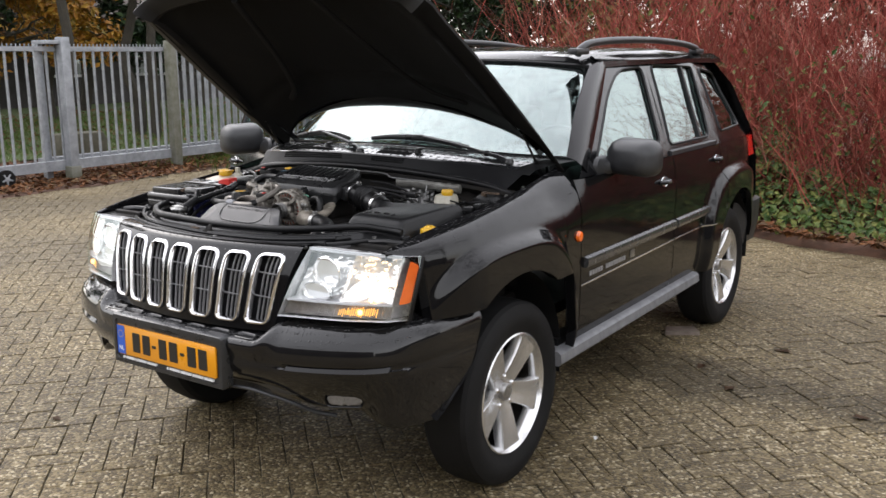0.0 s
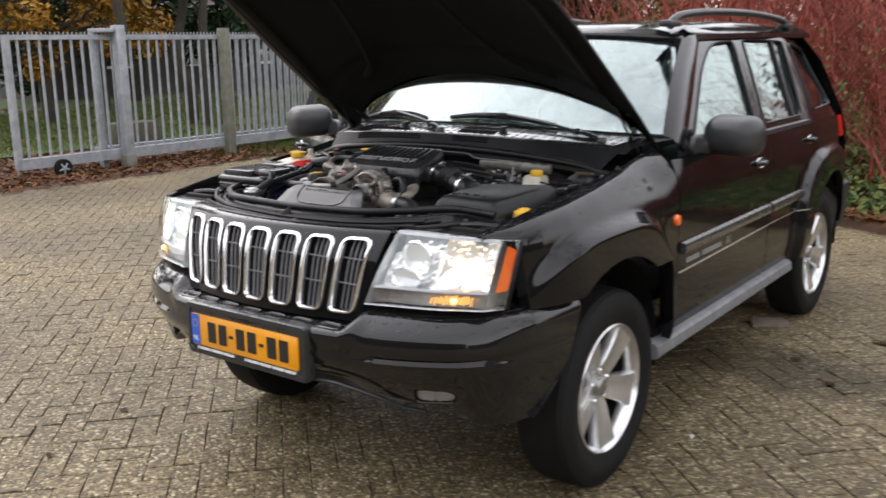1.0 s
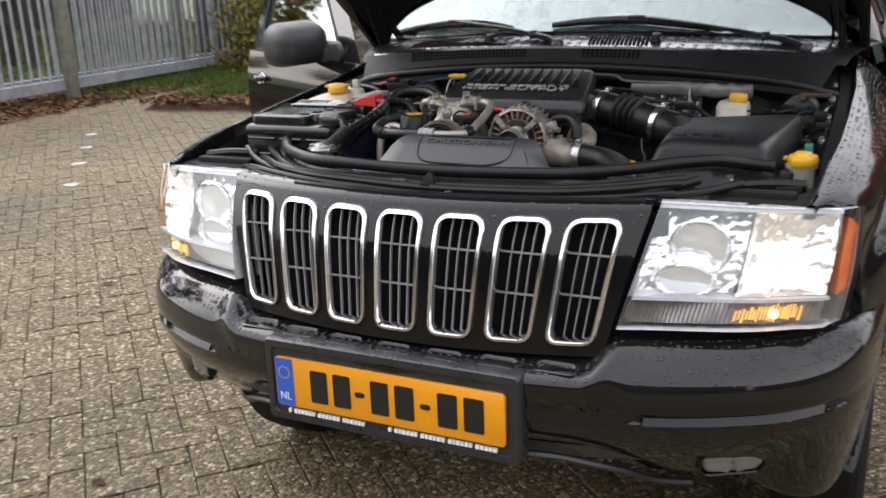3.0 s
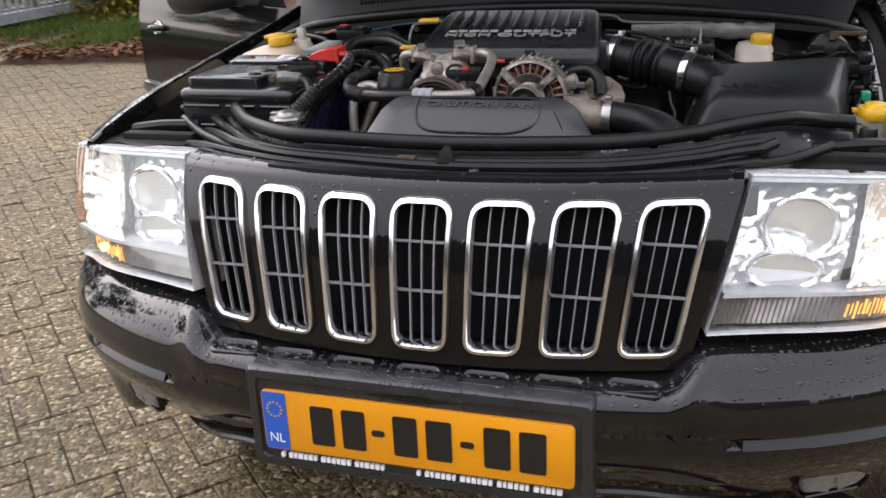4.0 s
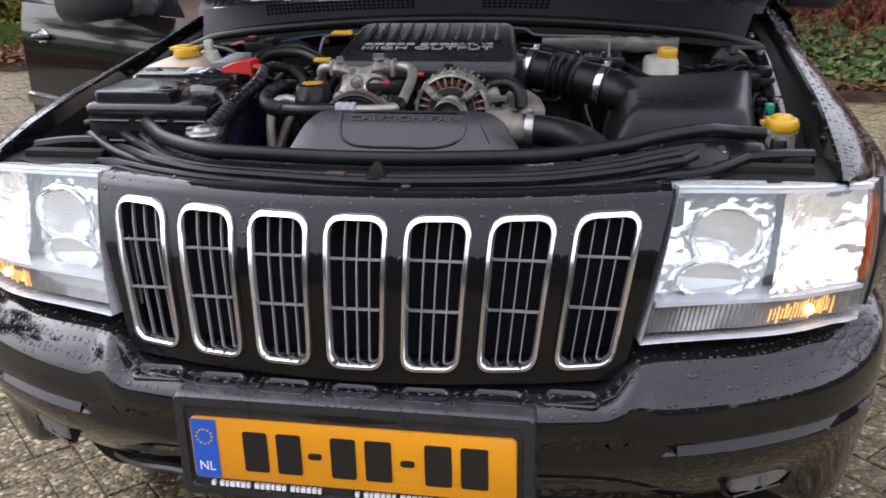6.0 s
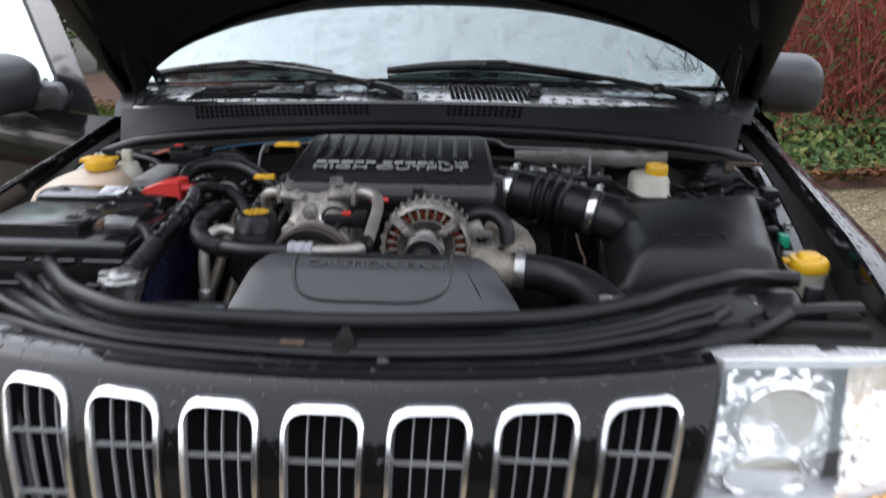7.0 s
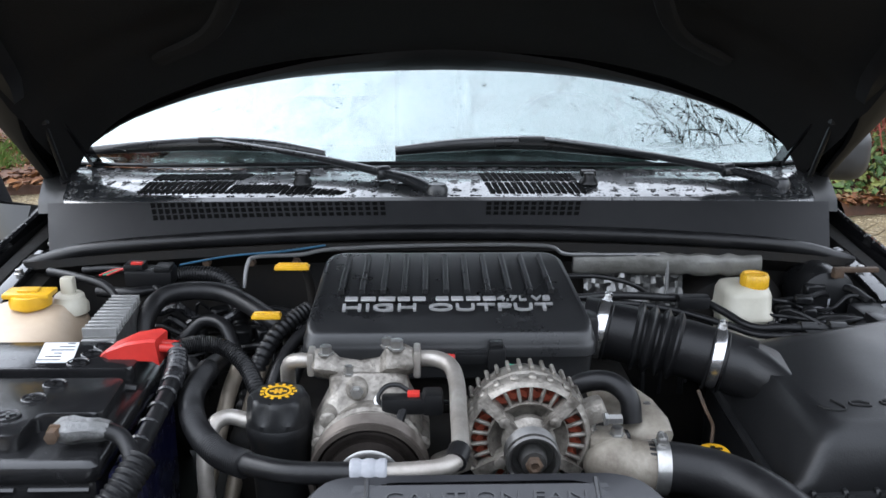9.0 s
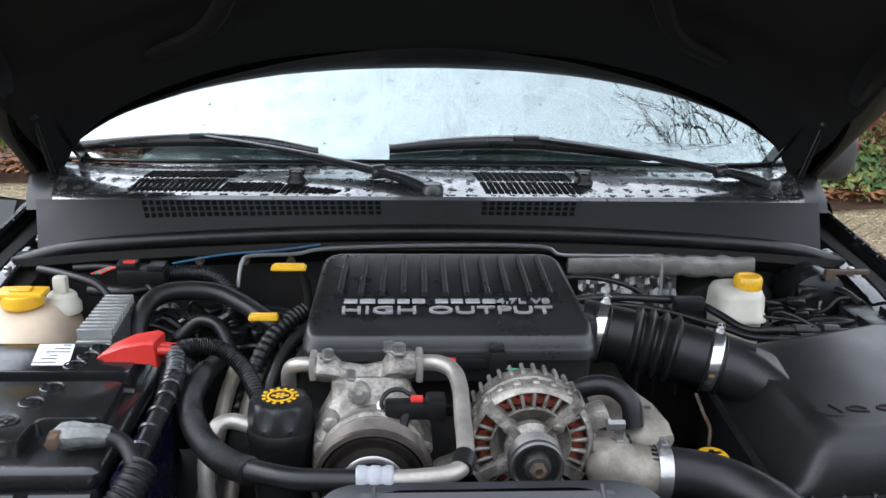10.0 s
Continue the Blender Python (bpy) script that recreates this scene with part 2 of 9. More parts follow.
def rrect(w, h, r, n=5):
    """Outline of a rounded rectangle about 0, 0."""
    out = []
    for cx, cy, a0 in ((w / 2 - r, h / 2 - r, 0), (-w / 2 + r, h / 2 - r, 90), (-w / 2 + r, -h / 2 + r, 180), (w / 2 - r, -h / 2 + r, 270)):
        for k in range(n + 1):
            a = radians(a0 + 90 * k / n)
            out.append((cx + r * math.cos(a), cy + r * math.sin(a)))
    return out


def prism(bm, poly, z0, z1, m=None, bev=0.0):
    """A flat outline given depth, with eased edges."""
    m = m or Matrix()
    cx, cy = sum(p[0] for p in poly) / len(poly), sum(p[1] for p in poly) / len(poly)

    def ring(z, inset):
        out = []
        for x, y in poly:
            d = math.hypot(x - cx, y - cy) or 1
            k = max(d - inset, 0) / d
            out.append(m @ Vector((cx + (x - cx) * k, cy + (y - cy) * k, z)))
        return out
    if bev:
        s = 1 if z1 > z0 else -1
        loft(bm, [ring(z0, bev), ring(z0 + s * bev, 0), ring(z1 - s * bev, 0), ring(z1 - s * bev * 0.3, bev * 0.3), ring(z1, bev)])
    else:
        loft(bm, [ring(z0, 0), ring(z1, 0)])


def sheet(bm, rows, thick=0.0):
    """A surface through rows of points, with thickness."""
    loft(bm, rows, closed=False, caps=False)
    if thick:
        bmesh.ops.solidify(bm, geom=bm.faces[:], thickness=thick)


def tidy(bm):
    bmesh.ops.recalc_face_normals(bm, faces=bm.faces[:])
    return bm


def words(text, size, material, parent, m, depth=0.0015, width=None, name="lettering", label=""):
    """Raised letters in the built-in font, centred, laid by m (reading along x, up along y)."""
    cu = bpy.data.curves.new(name, "FONT")
    cu.body, cu.size, cu.extrude, cu.align_x, cu.align_y = text, size, depth, "CENTER", "CENTER"
    tmp = bpy.data.objects.new("tmp_text", cu)
    scene.collection.objects.link(tmp)
    me = bpy.data.meshes.new_from_object(tmp.evaluated_get(bpy.context.evaluated_depsgraph_get()))
    bpy.data.objects.remove(tmp)
    if width:
        xs = [v.co.x for v in me.vertices]
        me.transform(Matrix.Diagonal((width / (max(xs) - min(xs)), 1, 1, 1)))
    me.transform(m)
    me.materials.clear()
    me.materials.append(material)
    ob = new(name, me)
    ob.parent = parent
    return tagged(ob, label)


def sm(a, b, x):
    t = min(max((x - a) / (b - a), 0), 1)
    return t * t * (3 - 2 * t)


def lerp(a, b, t):
    return a + (b - a) * t


AX_Y = Matrix.Rotation(radians(90), 4, "X")     # local z points to -y
AX_X = Matrix.Rotation(radians(90), 4, "Y")     # local z points to +x
MX = Matrix.Diagonal((-1, 1, 1, 1))

# ---- the car: world axes, front axle on the ground at 0, 0; nose to -y ----
car = thing("car", "black off-road estate car, bonnet raised, parked on wet paving", "car")
ARCH = ((0.05, 0.405, 0.455), (2.765, 0.405, 0.44))
HALF_Y = [-0.56, -0.50, -0.45, -0.35, -0.2, 0.0, 0.3, 2.6, 3.0, 3.2, 3.42]
HALF_X = [0.762, 0.802, 0.828, 0.854, 0.876, 0.887, 0.895, 0.895, 0.88, 0.84, 0.76]


def side_x(y, z):
    """Half the body's width at a place along and up its flank, with the flared arches."""
    w = float(np.interp(y, HALF_Y, HALF_X))
    if z > 0.95:
        w -= lerp(3.4, 0.75, sm(0.40, 0.70, y)) * (z - 0.95) ** 2
    if z < 0.58:
        w -= 1.1 * (0.58 - z) ** 2
    # flares: flat-topped brows round the wheel arches
    for c, zc, r in ARCH:
        dy = abs(y - c) * (1.22 if y > c else 1.0)
        d = (dy ** 3 + abs(z - zc) ** 3) ** (1 / 3)
        w += 0.046 * (1 - sm(0.545, 0.605, d)) * sm(-0.54, -0.24, y)
    return w


def arch_low(y, low):
    for c, zc, r in ARCH:
        if abs(y - c) < r:
            low = max(low, zc + math.sqrt(r * r - (y - c) ** 2))
    return low


def flank(y0, y1, low, top, ny=40, nz=16, thick=0.012):
    """A panel of the flank between two cuts; its lower edge follows the wheel arch."""
    ys = [lerp(y0, y1, i / ny) for i in range(ny + 1)]
    rows = []
    for k in range(nz + 1):
        row = []
        for y in ys:
            lo = arch_low(y, low(y) if callable(low) else low)
            hi = top(y) if callable(top) else top
            z = lerp(lo, hi, k / nz)
            row.append((side_x(y, z), y, z))
        rows.append(row)
    # the lower edge turns in
    rows.insert(0, [(x - 0.035, y, z + 0.004) for x, y, z in rows[0]])
    bm = B()
    sheet(bm, rows)
    return bm


def crease(y):
    return float(np.interp(y, [-0.56, -0.45, -0.3, -0.2, 0.0, 0.2, 0.6], [1.006, 1.010, 1.028, 1.036, 1.055, 1.068, 1.080]))


def inner_edge(y):
    return (float(np.interp(y, [-0.56, -0.5, -0.4, -0.3, -0.2, 0.0, 0.3, 0.45, 0.62], [0.742, 0.752, 0.758, 0.765, 0.772, 0.777, 0.780, 0.772, 0.764])),
            float(np.interp(y, [-0.56, -0.5, -0.4, -0.3, -0.2, 0.0, 0.3, 0.45, 0.62], [1.024, 1.036, 1.054, 1.067, 1.077, 1.097, 1.132, 1.158, 1.185])))


def ledge_z(y):
    return float(np.interp(y, [-0.55, -0.25, -0.05, 0.2, 0.45, 0.62], [0.972, 0.990, 1.045, 1.100, 1.130, 1.15]))


def fender(xf, label):
    ys = [-0.56 + 1.16 * i / 72 for i in range(73)]
    rows = []
    lo = [arch_low(y, float(np.interp(y, [-0.56, -0.462, -0.45, -0.44, 0.46], [1.002, 1.000, 0.985, 0.780, 0.780]) if y < 0.47 else 0.44)) for y in ys]
    for k in range(33):
        rows.append([(side_x(y, lerp(l, crease(y), k / 32)), y, lerp(l, crease(y), k / 32)) for y, l in zip(ys, lo)])
    for k in range(1, 9):
        q = k / 8
        row = []
        for y in ys:
            xi, zi = inner_edge(y)
            xo, zo = side_x(y, crease(y)), crease(y)
            row.append((lerp(xo, xi, q) + 0.006 * math.sin(math.pi * q), y, lerp(zo, zi, q) + 0.007 * math.sin(math.pi * q)))
        rows.append(row)
    rows.append([(x - 0.005, y, z - 0.004) for x, y, z in rows[-1]])
    rows.append([(x - 0.004, y, z - 0.030) for x, y, z in rows[-1]])
    rows.insert(0, [(x - 0.04, y, z + 0.004) for x, y, z in rows[0]])
    bm = B()
    sheet(bm, rows)
    return part("front_wing", tidy(bm), PAINT, car, label, xf=xf)


WINGS = []
for xf, lab in ((None, "black front wing with flared wheel arch"), (MX, "black front wing with flared wheel arch")):
    wing = fender(xf, lab)
    WINGS.append(wing)
    bm = B()
    # gutter ledge with bolts that runs inside the wing's upper edge
    ys = [-0.52 + 1.1 * i / 24 for i in range(25)]
    sheet(bm, [[(min(inner_edge(y)[0] - 0.008, 0.80) - dx, y, z0(y)) for y in ys] for dx, z0 in ((0.0, lambda y: inner_edge(y)[1] - 0.030), (0.006, lambda y: lerp(inner_edge(y)[1] - 0.03, ledge_z(y), 0.6)), (0.012, ledge_z), (0.030, lambda y: ledge_z(y) - 0.004), (0.034, lambda y: ledge_z(y) - 0.020), (0.050, lambda y: ledge_z(y) - 0.022), (0.080, lambda y: ledge_z(y) - 0.030), (0.092, lambda y: ledge_z(y) - 0.30))])
    part("inner_wing", tidy(bm), SOOT, car, "grimy inner wing of the engine bay", xf=xf)
    # wet painted ledge plates with steps between
    for y0, y1, w in ((-0.17, -0.02, 0.030), (-0.01, 0.14, 0.036), (0.15, 0.36, 0.030)):
        bm = B()
        rows = []
        for y in [lerp(y0, y1, i / 6) for i in range(7)]:
            xi = inner_edge(y)[0] - 0.034
            rows.append([(xi - w, y, ledge_z(y) - 0.022), (xi - w, y, ledge_z(y) - 0.010), (xi - w * 0.4, y, ledge_z(y) - 0.006), (xi, y, ledge_z(y) - 0.008), (xi, y, ledge_z(y) - 0.022)])
        loft(bm, rows)
        part("ledge_plate", tidy(bm), PAINT_WET, wing, "wet painted gutter ledge", xf=xf)
    for i in range(6):
        y = -0.30 + 0.14 * i
        bm = B()
        lathe(bm, [(0.009, 0), (0.009, 0.005), (0.0065, 0.007), (0.0065, 0.012), (0.004, 0.013)], Matrix.Translation((inner_edge(y)[0] - 0.052, y, ledge_z(y) - 0.012)), 10)
        part("bolt", bm, STEEL, wing, xf=xf)

# rear flanks: rear doors and quarters
BELT = 1.135
for xf in (None, MX):
    door = part("rear_door", flank(1.724, 2.462, 0.43, BELT, 30), PAINT, car, "black rear passenger door", xf=xf)
    quarter = part("rear_quarter", flank(2.470, 3.42, 0.47, BELT, 60, 34), PAINT, car, "black rear quarter panel", xf=xf)
    bm = B()
    hx = side_x(2.385, 1.058)
    tube(bm, [(hx, 2.33, 1.058), (hx + 0.024, 2.35, 1.059), (hx + 0.028, 2.385, 1.060), (hx + 0.024, 2.42, 1.059), (hx, 2.44, 1.058)], 0.011, 8, 4)
    part("handle", bm, PAINT, door, xf=xf)
    bm = B()
    lathe(bm, [(0.045, 0), (0.043, 0.003), (0.020, -0.004)], Matrix.Translation((hx + 0.003, 2.385, 1.058)) @ Matrix.Rotation(radians(-10), 4, "Y") @ AX_X @ Matrix.Diagonal((0.55, 1.0, 1, 1)), 20)
    part("handle_cup", bm, CHROME, door, xf=xf)
    # protective strip, bright line
    for nm, y0, y1, own in (("side_strip", 1.732, 2.290, door),):
        bm = B()
        rows = []
        for y in [lerp(y0, y1, i / 14) for i in range(15)]:
            x = side_x(min(y, 2.05), 0.74)
            rows.append([(x - 0.004, y, 0.757), (x + 0.016, y, 0.761), (x + 0.022, y, 0.778), (x + 0.018, y, 0.800), (x - 0.004, y, 0.807)])
        loft(bm, rows)
        part(nm, tidy(bm), STRIP, own, "dark grey protective strip", xf=xf)
        bm = B()
        loft(bm, [[(side_x(y, 0.68) - 0.002, y, 0.694), (side_x(y, 0.68) + 0.003, y, 0.695), (side_x(y, 0.68) + 0.003, y, 0.701), (side_x(y, 0.68) - 0.002, y, 0.702)] for y in [lerp(y0, y1, i / 14) for i in range(15)]])
        part("bright_line", tidy(bm), CHROME, own, xf=xf)
    bm = B()
    loft(bm, [[(x + 0.012, y, z) for x, y, z in ((side_x(3.30, zz), 3.30 + yy, zz) for yy, zz in ((-0.03, 0.99), (0.10, 0.99), (0.10, 1.12), (-0.01, 1.12)))], [(side_x(3.3, 1.0) - 0.03, 3.30 + yy, zz) for yy, zz in ((-0.03, 0.99), (0.10, 0.99), (0.10, 1.12), (-0.01, 1.12))]])
    part("tail_lamp", tidy(bm), REDLENS, car, "red tail lamp", xf=xf)

# tailgate and rear bumper close the back
bm = B()
rows = []
for z, y, hw in ((0.47, 3.46, 0.80), (0.75, 3.50, 0.83), (1.0, 3.48, 0.82), (1.14, 3.44, 0.80), (1.45, 3.27, 0.70), (1.62, 3.12, 0.60)):
    rows.append([(hw * (i / 10 - 1), y - 0.05 * abs(i / 10 - 1) ** 3, z) for i in range(21)])
sheet(bm, rows)
part("tailgate", bm, PAINT, car, "black tailgate")
bm = B()
rows = []
for s in np.linspace(-1, 1, 31):
    a = abs(s)
    x = math.copysign(min(0.862, 1.12 * a), s) if a else 0
    y = 3.56 if a < 0.72 else lerp(3.56, 3.14, (a - 0.72) / 0.28)
    rows.append([(x * 0.93, y - 0.08, 0.70), (x, y, 0.69), (x, y, 0.56), (x * 0.98, y - 0.03, 0.42), (x * 0.9, y - 0.1, 0.42)])
loft(bm, rows)
part("rear_bumper", tidy(bm), TRIM, car, "dark grey rear bumper")

# sills and side steps
for xf in (None, MX):
    bm = B()
    loft(bm, [[(0.80, y, 0.48), (0.86, y, 0.475), (0.862, y, 0.42), (0.80, y, 0.37)] for y in (0.47, 1.2, 2.28)])
    part("sill", tidy(bm), PLASTIC, car, "black door sill", xf=xf)
    bm = B()
    loft(bm, [[(0.84, y, 0.382), (0.905, y, 0.386), (0.917, y, 0.400), (0.912, y, 0.436), (0.897, y, 0.448), (0.84, y, 0.448)] for y in (0.40, 0.8, 1.4, 2.05, 2.10)])
    part("side_step", tidy(bm), mat("grey_step_trim", (0.16, 0.165, 0.17), (0.10, 0.10, 0.11), 0.45, scale=12, bump=0.1), car, "weathered grey side step", xf=xf)
    # wheel housings
    for c, zc, r in ARCH:
        bm = B()
        rows = []
        for k in range(19):
            a = radians(2 + 188 * k / 18)
            yy, zz = c - (r - 0.005) * math.cos(a), zc + (r - 0.005) * math.sin(a)
            rows.append([(0.86, yy, zz), (0.62, yy, zz), (0.50, yy, zz)])
        sheet(bm, rows)
        part("wheel_housing", bm, TYRE, car, xf=xf)

# underbody
bm = B()
box(bm, (0, 1.36, 0.47), (1.24, 3.8, 0.08), 0.03)
box(bm, (0, 0.085, 0.34), (1.3, 0.12, 0.12), 0.03)
box(bm, (0, 2.705, 0.34), (1.3, 0.12, 0.12), 0.03)
part("underbody", bm, SOOT, car, "dark underbody")


# ---- doors with frames, panes and mirrors ----
def green_x(y, z):
    """The leaning glass house above the belt."""
    return lerp(0.852, side_x(min(y, 3.35), BELT) - 0.003, sm(2.30, 2.55, y)) - 0.44 * (z - BELT) - 0.10 * (z - BELT) ** 2 - 0.05 * sm(2.4, 3.3, y) * min((z - BELT) / 0.3, 1.0)


def ring_cell(bm, hole, cell, warp):
    """A panel with one window: from the cell's outline to the hole's."""
    cx, cz = sum(p[0] for p in hole) / len(hole), sum(p[1] for p in hole) / len(hole)
    out = []
    m = len(cell)
    for px, pz in hole:
        dx, dz = px - cx, pz - cz
        best = None
        for i in range(m):
            (ax, az), (bx, bz) = cell[i], cell[(i + 1) % m]
            ex, ez = bx - ax, bz - az
            den = dx * ez - dz * ex
            if abs(den) < 1e-9:
                continue
            t = ((ax - cx) * ez - (az - cz) * ex) / den
            u = ((ax - cx) * dz - (az - cz) * dx) / den
            if t > 0 and -1e-6 <= u <= 1 + 1e-6 and (best is None or t < best):
                best = t
        out.append((cx + dx * best, cz + dz * best))
    # keep the cell's own corners
    for q in cell:
        k = min(range(len(out)), key=lambda i: abs(math.remainder(math.atan2(out[i][1] - cz, out[i][0] - cx) - math.atan2(q[1] - cz, q[0] - cx), 2 * math.pi)))
        out[k] = q
    rings = [[warp(*p, 0) for p in out], *[[warp(*lerp2(o, h, f), 0) for o, h in zip(out, hole)] for f in (0.25, 0.5, 0.75)], [warp(*h, 0) for h in hole], [warp(*h, -0.014) for h in hole]]
    loft(bm, rings, True, False)


def lerp2(a, b, t):
    return (a[0] + (b[0] - a[0]) * t, a[1] + (b[1] - a[1]) * t)


def round_poly(poly, r, n=5):
    out = []
    m = len(poly)
    for i in range(m):
        a, b, c = Vector(poly[i - 1]), Vector(poly[i]), Vector(poly[(i + 1) % m])
        u, v = (a - b), (c - b)
        rr = min(r if not isinstance(r, (list, tuple)) else r[i], u.length * 0.48, v.length * 0.48)
        p, q = b + u.normalized() * rr, b + v.normalized() * rr
        for k in range(n + 1):
            t = k / n
            s = (1 - t) ** 2 * p + 2 * t * (1 - t) * b + t * t * q
            out.append((s.x, s.y))
    return out


def side_warp(y, z, d):
    return (green_x(y, z) + d, y, z)


def dense(poly, n=4):
    out = []
    for a, b in zip(poly, poly[1:] + poly[:1]):
        out += [lerp2(a, b, k / n) for k in range(n)]
    return out


F_CELL = [(0.66, 1.135), (1.715, 1.135), (1.885, 1.625), (1.40, 1.61), (1.02, 1.40)]
F_HOLE = dense(round_poly([(0.885, 1.195), (1.650, 1.200), (1.810, 1.582), (1.50, 1.570), (1.26, 1.46)], [0.03, 0.04, 0.05, 0.10, 0.10]), 1)
R_CELL = [(1.715, 1.135), (2.47, 1.135), (2.61, 1.61), (1.885, 1.625)]
R_HOLE = dense(round_poly([(1.775, 1.185), (2.38, 1.185), (2.535, 1.575), (1.955, 1.590)], 0.035), 3)
Q_CELL = [(2.47, 1.135), (3.40, 1.135), (3.16, 1.585), (2.61, 1.61)]
Q_HOLE = dense(round_poly([(2.585, 1.200), (3.06, 1.212), (3.04, 1.525), (2.675, 1.562)], [0.04, 0.06, 0.06, 0.04]), 3)


def pane(hole, warp, d=-0.012):
    bm = B()
    vs = [bm.verts.new(warp(*p, d)) for p in hole]
    wx = [bm.verts.new(warp(*p, d - 0.005)) for p in hole]
    bm.faces.new(vs)
    bm.faces.new(wx[::-1])
    for i in range(len(vs)):
        j = (i + 1) % len(vs)
        bm.faces.new((vs[i], wx[i], wx[j], vs[j]))
    return tidy(bm)


def gasket(hole, warp, r=0.007):
    bm = B()
    pts = [warp(*p, 0.001) for p in hole]
    n = len(pts)
    rings = []
    for i in range(n):
        a, b = Vector(pts[i - 1]), Vector(pts[(i + 1) % n])
        d = (b - a).normalized()
        o = Vector((1, 0, 0.4)).normalized()
        s = d.cross(o).normalized()
        rings.append([Vector(pts[i]) + o * r * math.cos(q) + s * r * math.sin(q) for q in (0, 1.57, 3.14, 4.71)])
    loft(bm, rings + rings[:1], True, False)
    bmesh.ops.remove_doubles(bm, verts=bm.verts[:], dist=1e-5)
    return bm


def mirror_housing(bm):
    """The grey mirror on its foot, for the +x door."""
    rings = []
    for y, w, h, cx, cz in ((0.845, 0.10, 0.07, 0.985, 1.185), (0.855, 0.16, 0.115, 0.985, 1.188), (0.875, 0.20, 0.142, 0.985, 1.19), (0.92, 0.228, 0.160, 0.988, 1.192), (0.975, 0.236, 0.166, 0.99, 1.193), (0.985, 0.228, 0.158, 0.99, 1.193)):
        rings.append([(cx - 0.030 + px, y + 0.050, cz + 0.010 + pz - 0.10 * px * (px > 0) * 0.8) for px, pz in rrect(w, h, min(w, h) * 0.36, 6)])
    loft(bm, rings)
    rings = []
    for x, y, z, w, h in ((0.845, 0.86, 1.150, 0.17, 0.10), (0.862, 0.865, 1.150, 0.16, 0.09), (0.875, 0.88, 1.150, 0.10, 0.065), (0.90, 0.90, 1.153, 0.07, 0.055), (0.95, 0.915, 1.165, 0.07, 0.055)):
        rings.append([(x - 0.01, y + 0.05 + py, z + 0.008 + pz) for py, pz in rrect(w, h, h * 0.4, 5)])
    loft(bm, rings)
    return tidy(bm)


def front_door(xf, label):
    door = part("front_door", tidy(flank(0.607, 1.715, 0.43, BELT, 36)), PAINT, car, label, xf=xf)
    bm = B()
    ring_cell(bm, F_HOLE, F_CELL, side_warp)
    part("window_frame", tidy(bm), PAINT, door, xf=xf)
    part("window_seal", gasket(F_HOLE, side_warp), RUBBER, door, xf=xf)
    part("window_pane", pane(F_HOLE, side_warp), SIDEGLASS, door, "greenish side window with sky reflections", xf=xf)
    part("door_mirror", mirror_housing(B()), TRIM, door, "dark grey plastic door mirror", xf=xf)
    bm = B()
    loft(bm, [[(0.955 + 0.92 * px, 1.037, 1.200 + 0.9 * pz) for px, pz in rrect(0.22, 0.145, 0.05, 6)], [(0.955 + 0.9 * px, 1.040, 1.200 + 0.88 * pz) for px, pz in rrect(0.22, 0.145, 0.05, 6)]])
    part("mirror_glass", tidy(bm), CHROME, door, xf=xf)
    bm = B()
    hx = side_x(1.55, 1.022)
    tube(bm, [(hx, 1.495, 1.022), (hx + 0.024, 1.515, 1.023), (hx + 0.028, 1.55, 1.024), (hx + 0.024, 1.585, 1.023), (hx, 1.605, 1.022)], 0.011, 8, 4)
    part("handle", bm, PAINT, door, xf=xf)
    bm = B()
    lathe(bm, [(0.047, 0), (0.045, 0.003), (0.020, -0.004)], Matrix.Translation((hx + 0.003, 1.55, 1.022)) @ Matrix.Rotation(radians(-6), 4, "Y") @ AX_X @ Matrix.Diagonal((0.55, 1.0, 1, 1)), 20)
    part("handle_cup", bm, CHROME, door, xf=xf)
    bm = B()
    rows = []
    for y in [lerp(0.635, 1.706, i / 20) for i in range(21)]:
        x = side_x(y, 0.74)
        rows.append([(x - 0.004, y, 0.757), (x + 0.016, y, 0.761), (x + 0.022, y, 0.778), (x + 0.018, y, 0.800), (x - 0.004, y, 0.807)])
    loft(bm, rows)
    part("side_strip", tidy(bm), STRIP, door, "dark grey protective strip", xf=xf)
    bm = B()
    loft(bm, [[(side_x(y, 0.66) - 0.002, y, z), (side_x(y, 0.66) + 0.003, y, z + 0.001), (side_x(y, 0.66) + 0.003, y, z + 0.007), (side_x(y, 0.66) - 0.002, y, z + 0.008)] for y, z in [(lerp(0.612, 1.708, i / 20), lerp(0.680, 0.693, i / 20)) for i in range(21)]])
    part("bright_line", tidy(bm), CHROME, door, xf=xf)
    # model lettering below the strip as plain bars
    y = 0.70
    for i, w in enumerate((0.022, 0.020, 0.022, 0.020, 0.022, 0, 0.020, 0.022, 0.020, 0.022, 0.020, 0.022, 0.020, 0.022)):
        if w:
            bm = B()
            box(bm, (side_x(y, 0.69) + 0.001, y, 0.722), (0.004, w, 0.020))
            part("badge_bar", bm, EMBOSS, door, xf=xf)
        y += 0.028
    bm = B()
    box(bm, (side_x(1.15, 0.695) + 0.001, 1.16, 0.726), (0.005, 0.05, 0.036), 0.002)
    part("badge", bm, STEEL, door, xf=xf)
    # inner trim
    bm = B()
    rows = []
    for k in range(7):
        z = lerp(0.47, 1.12, k / 6)
        rows.append([(side_x(y, z) - 0.07 - 0.03 * math.sin(math.pi * k / 6), y, z) for y in [lerp(0.64, 1.63, i / 10) for i in range(11)]])
    sheet(bm, rows, 0.02)
    box(bm, (0.78, 1.15, 0.92), (0.06, 0.5, 0.06), 0.02)
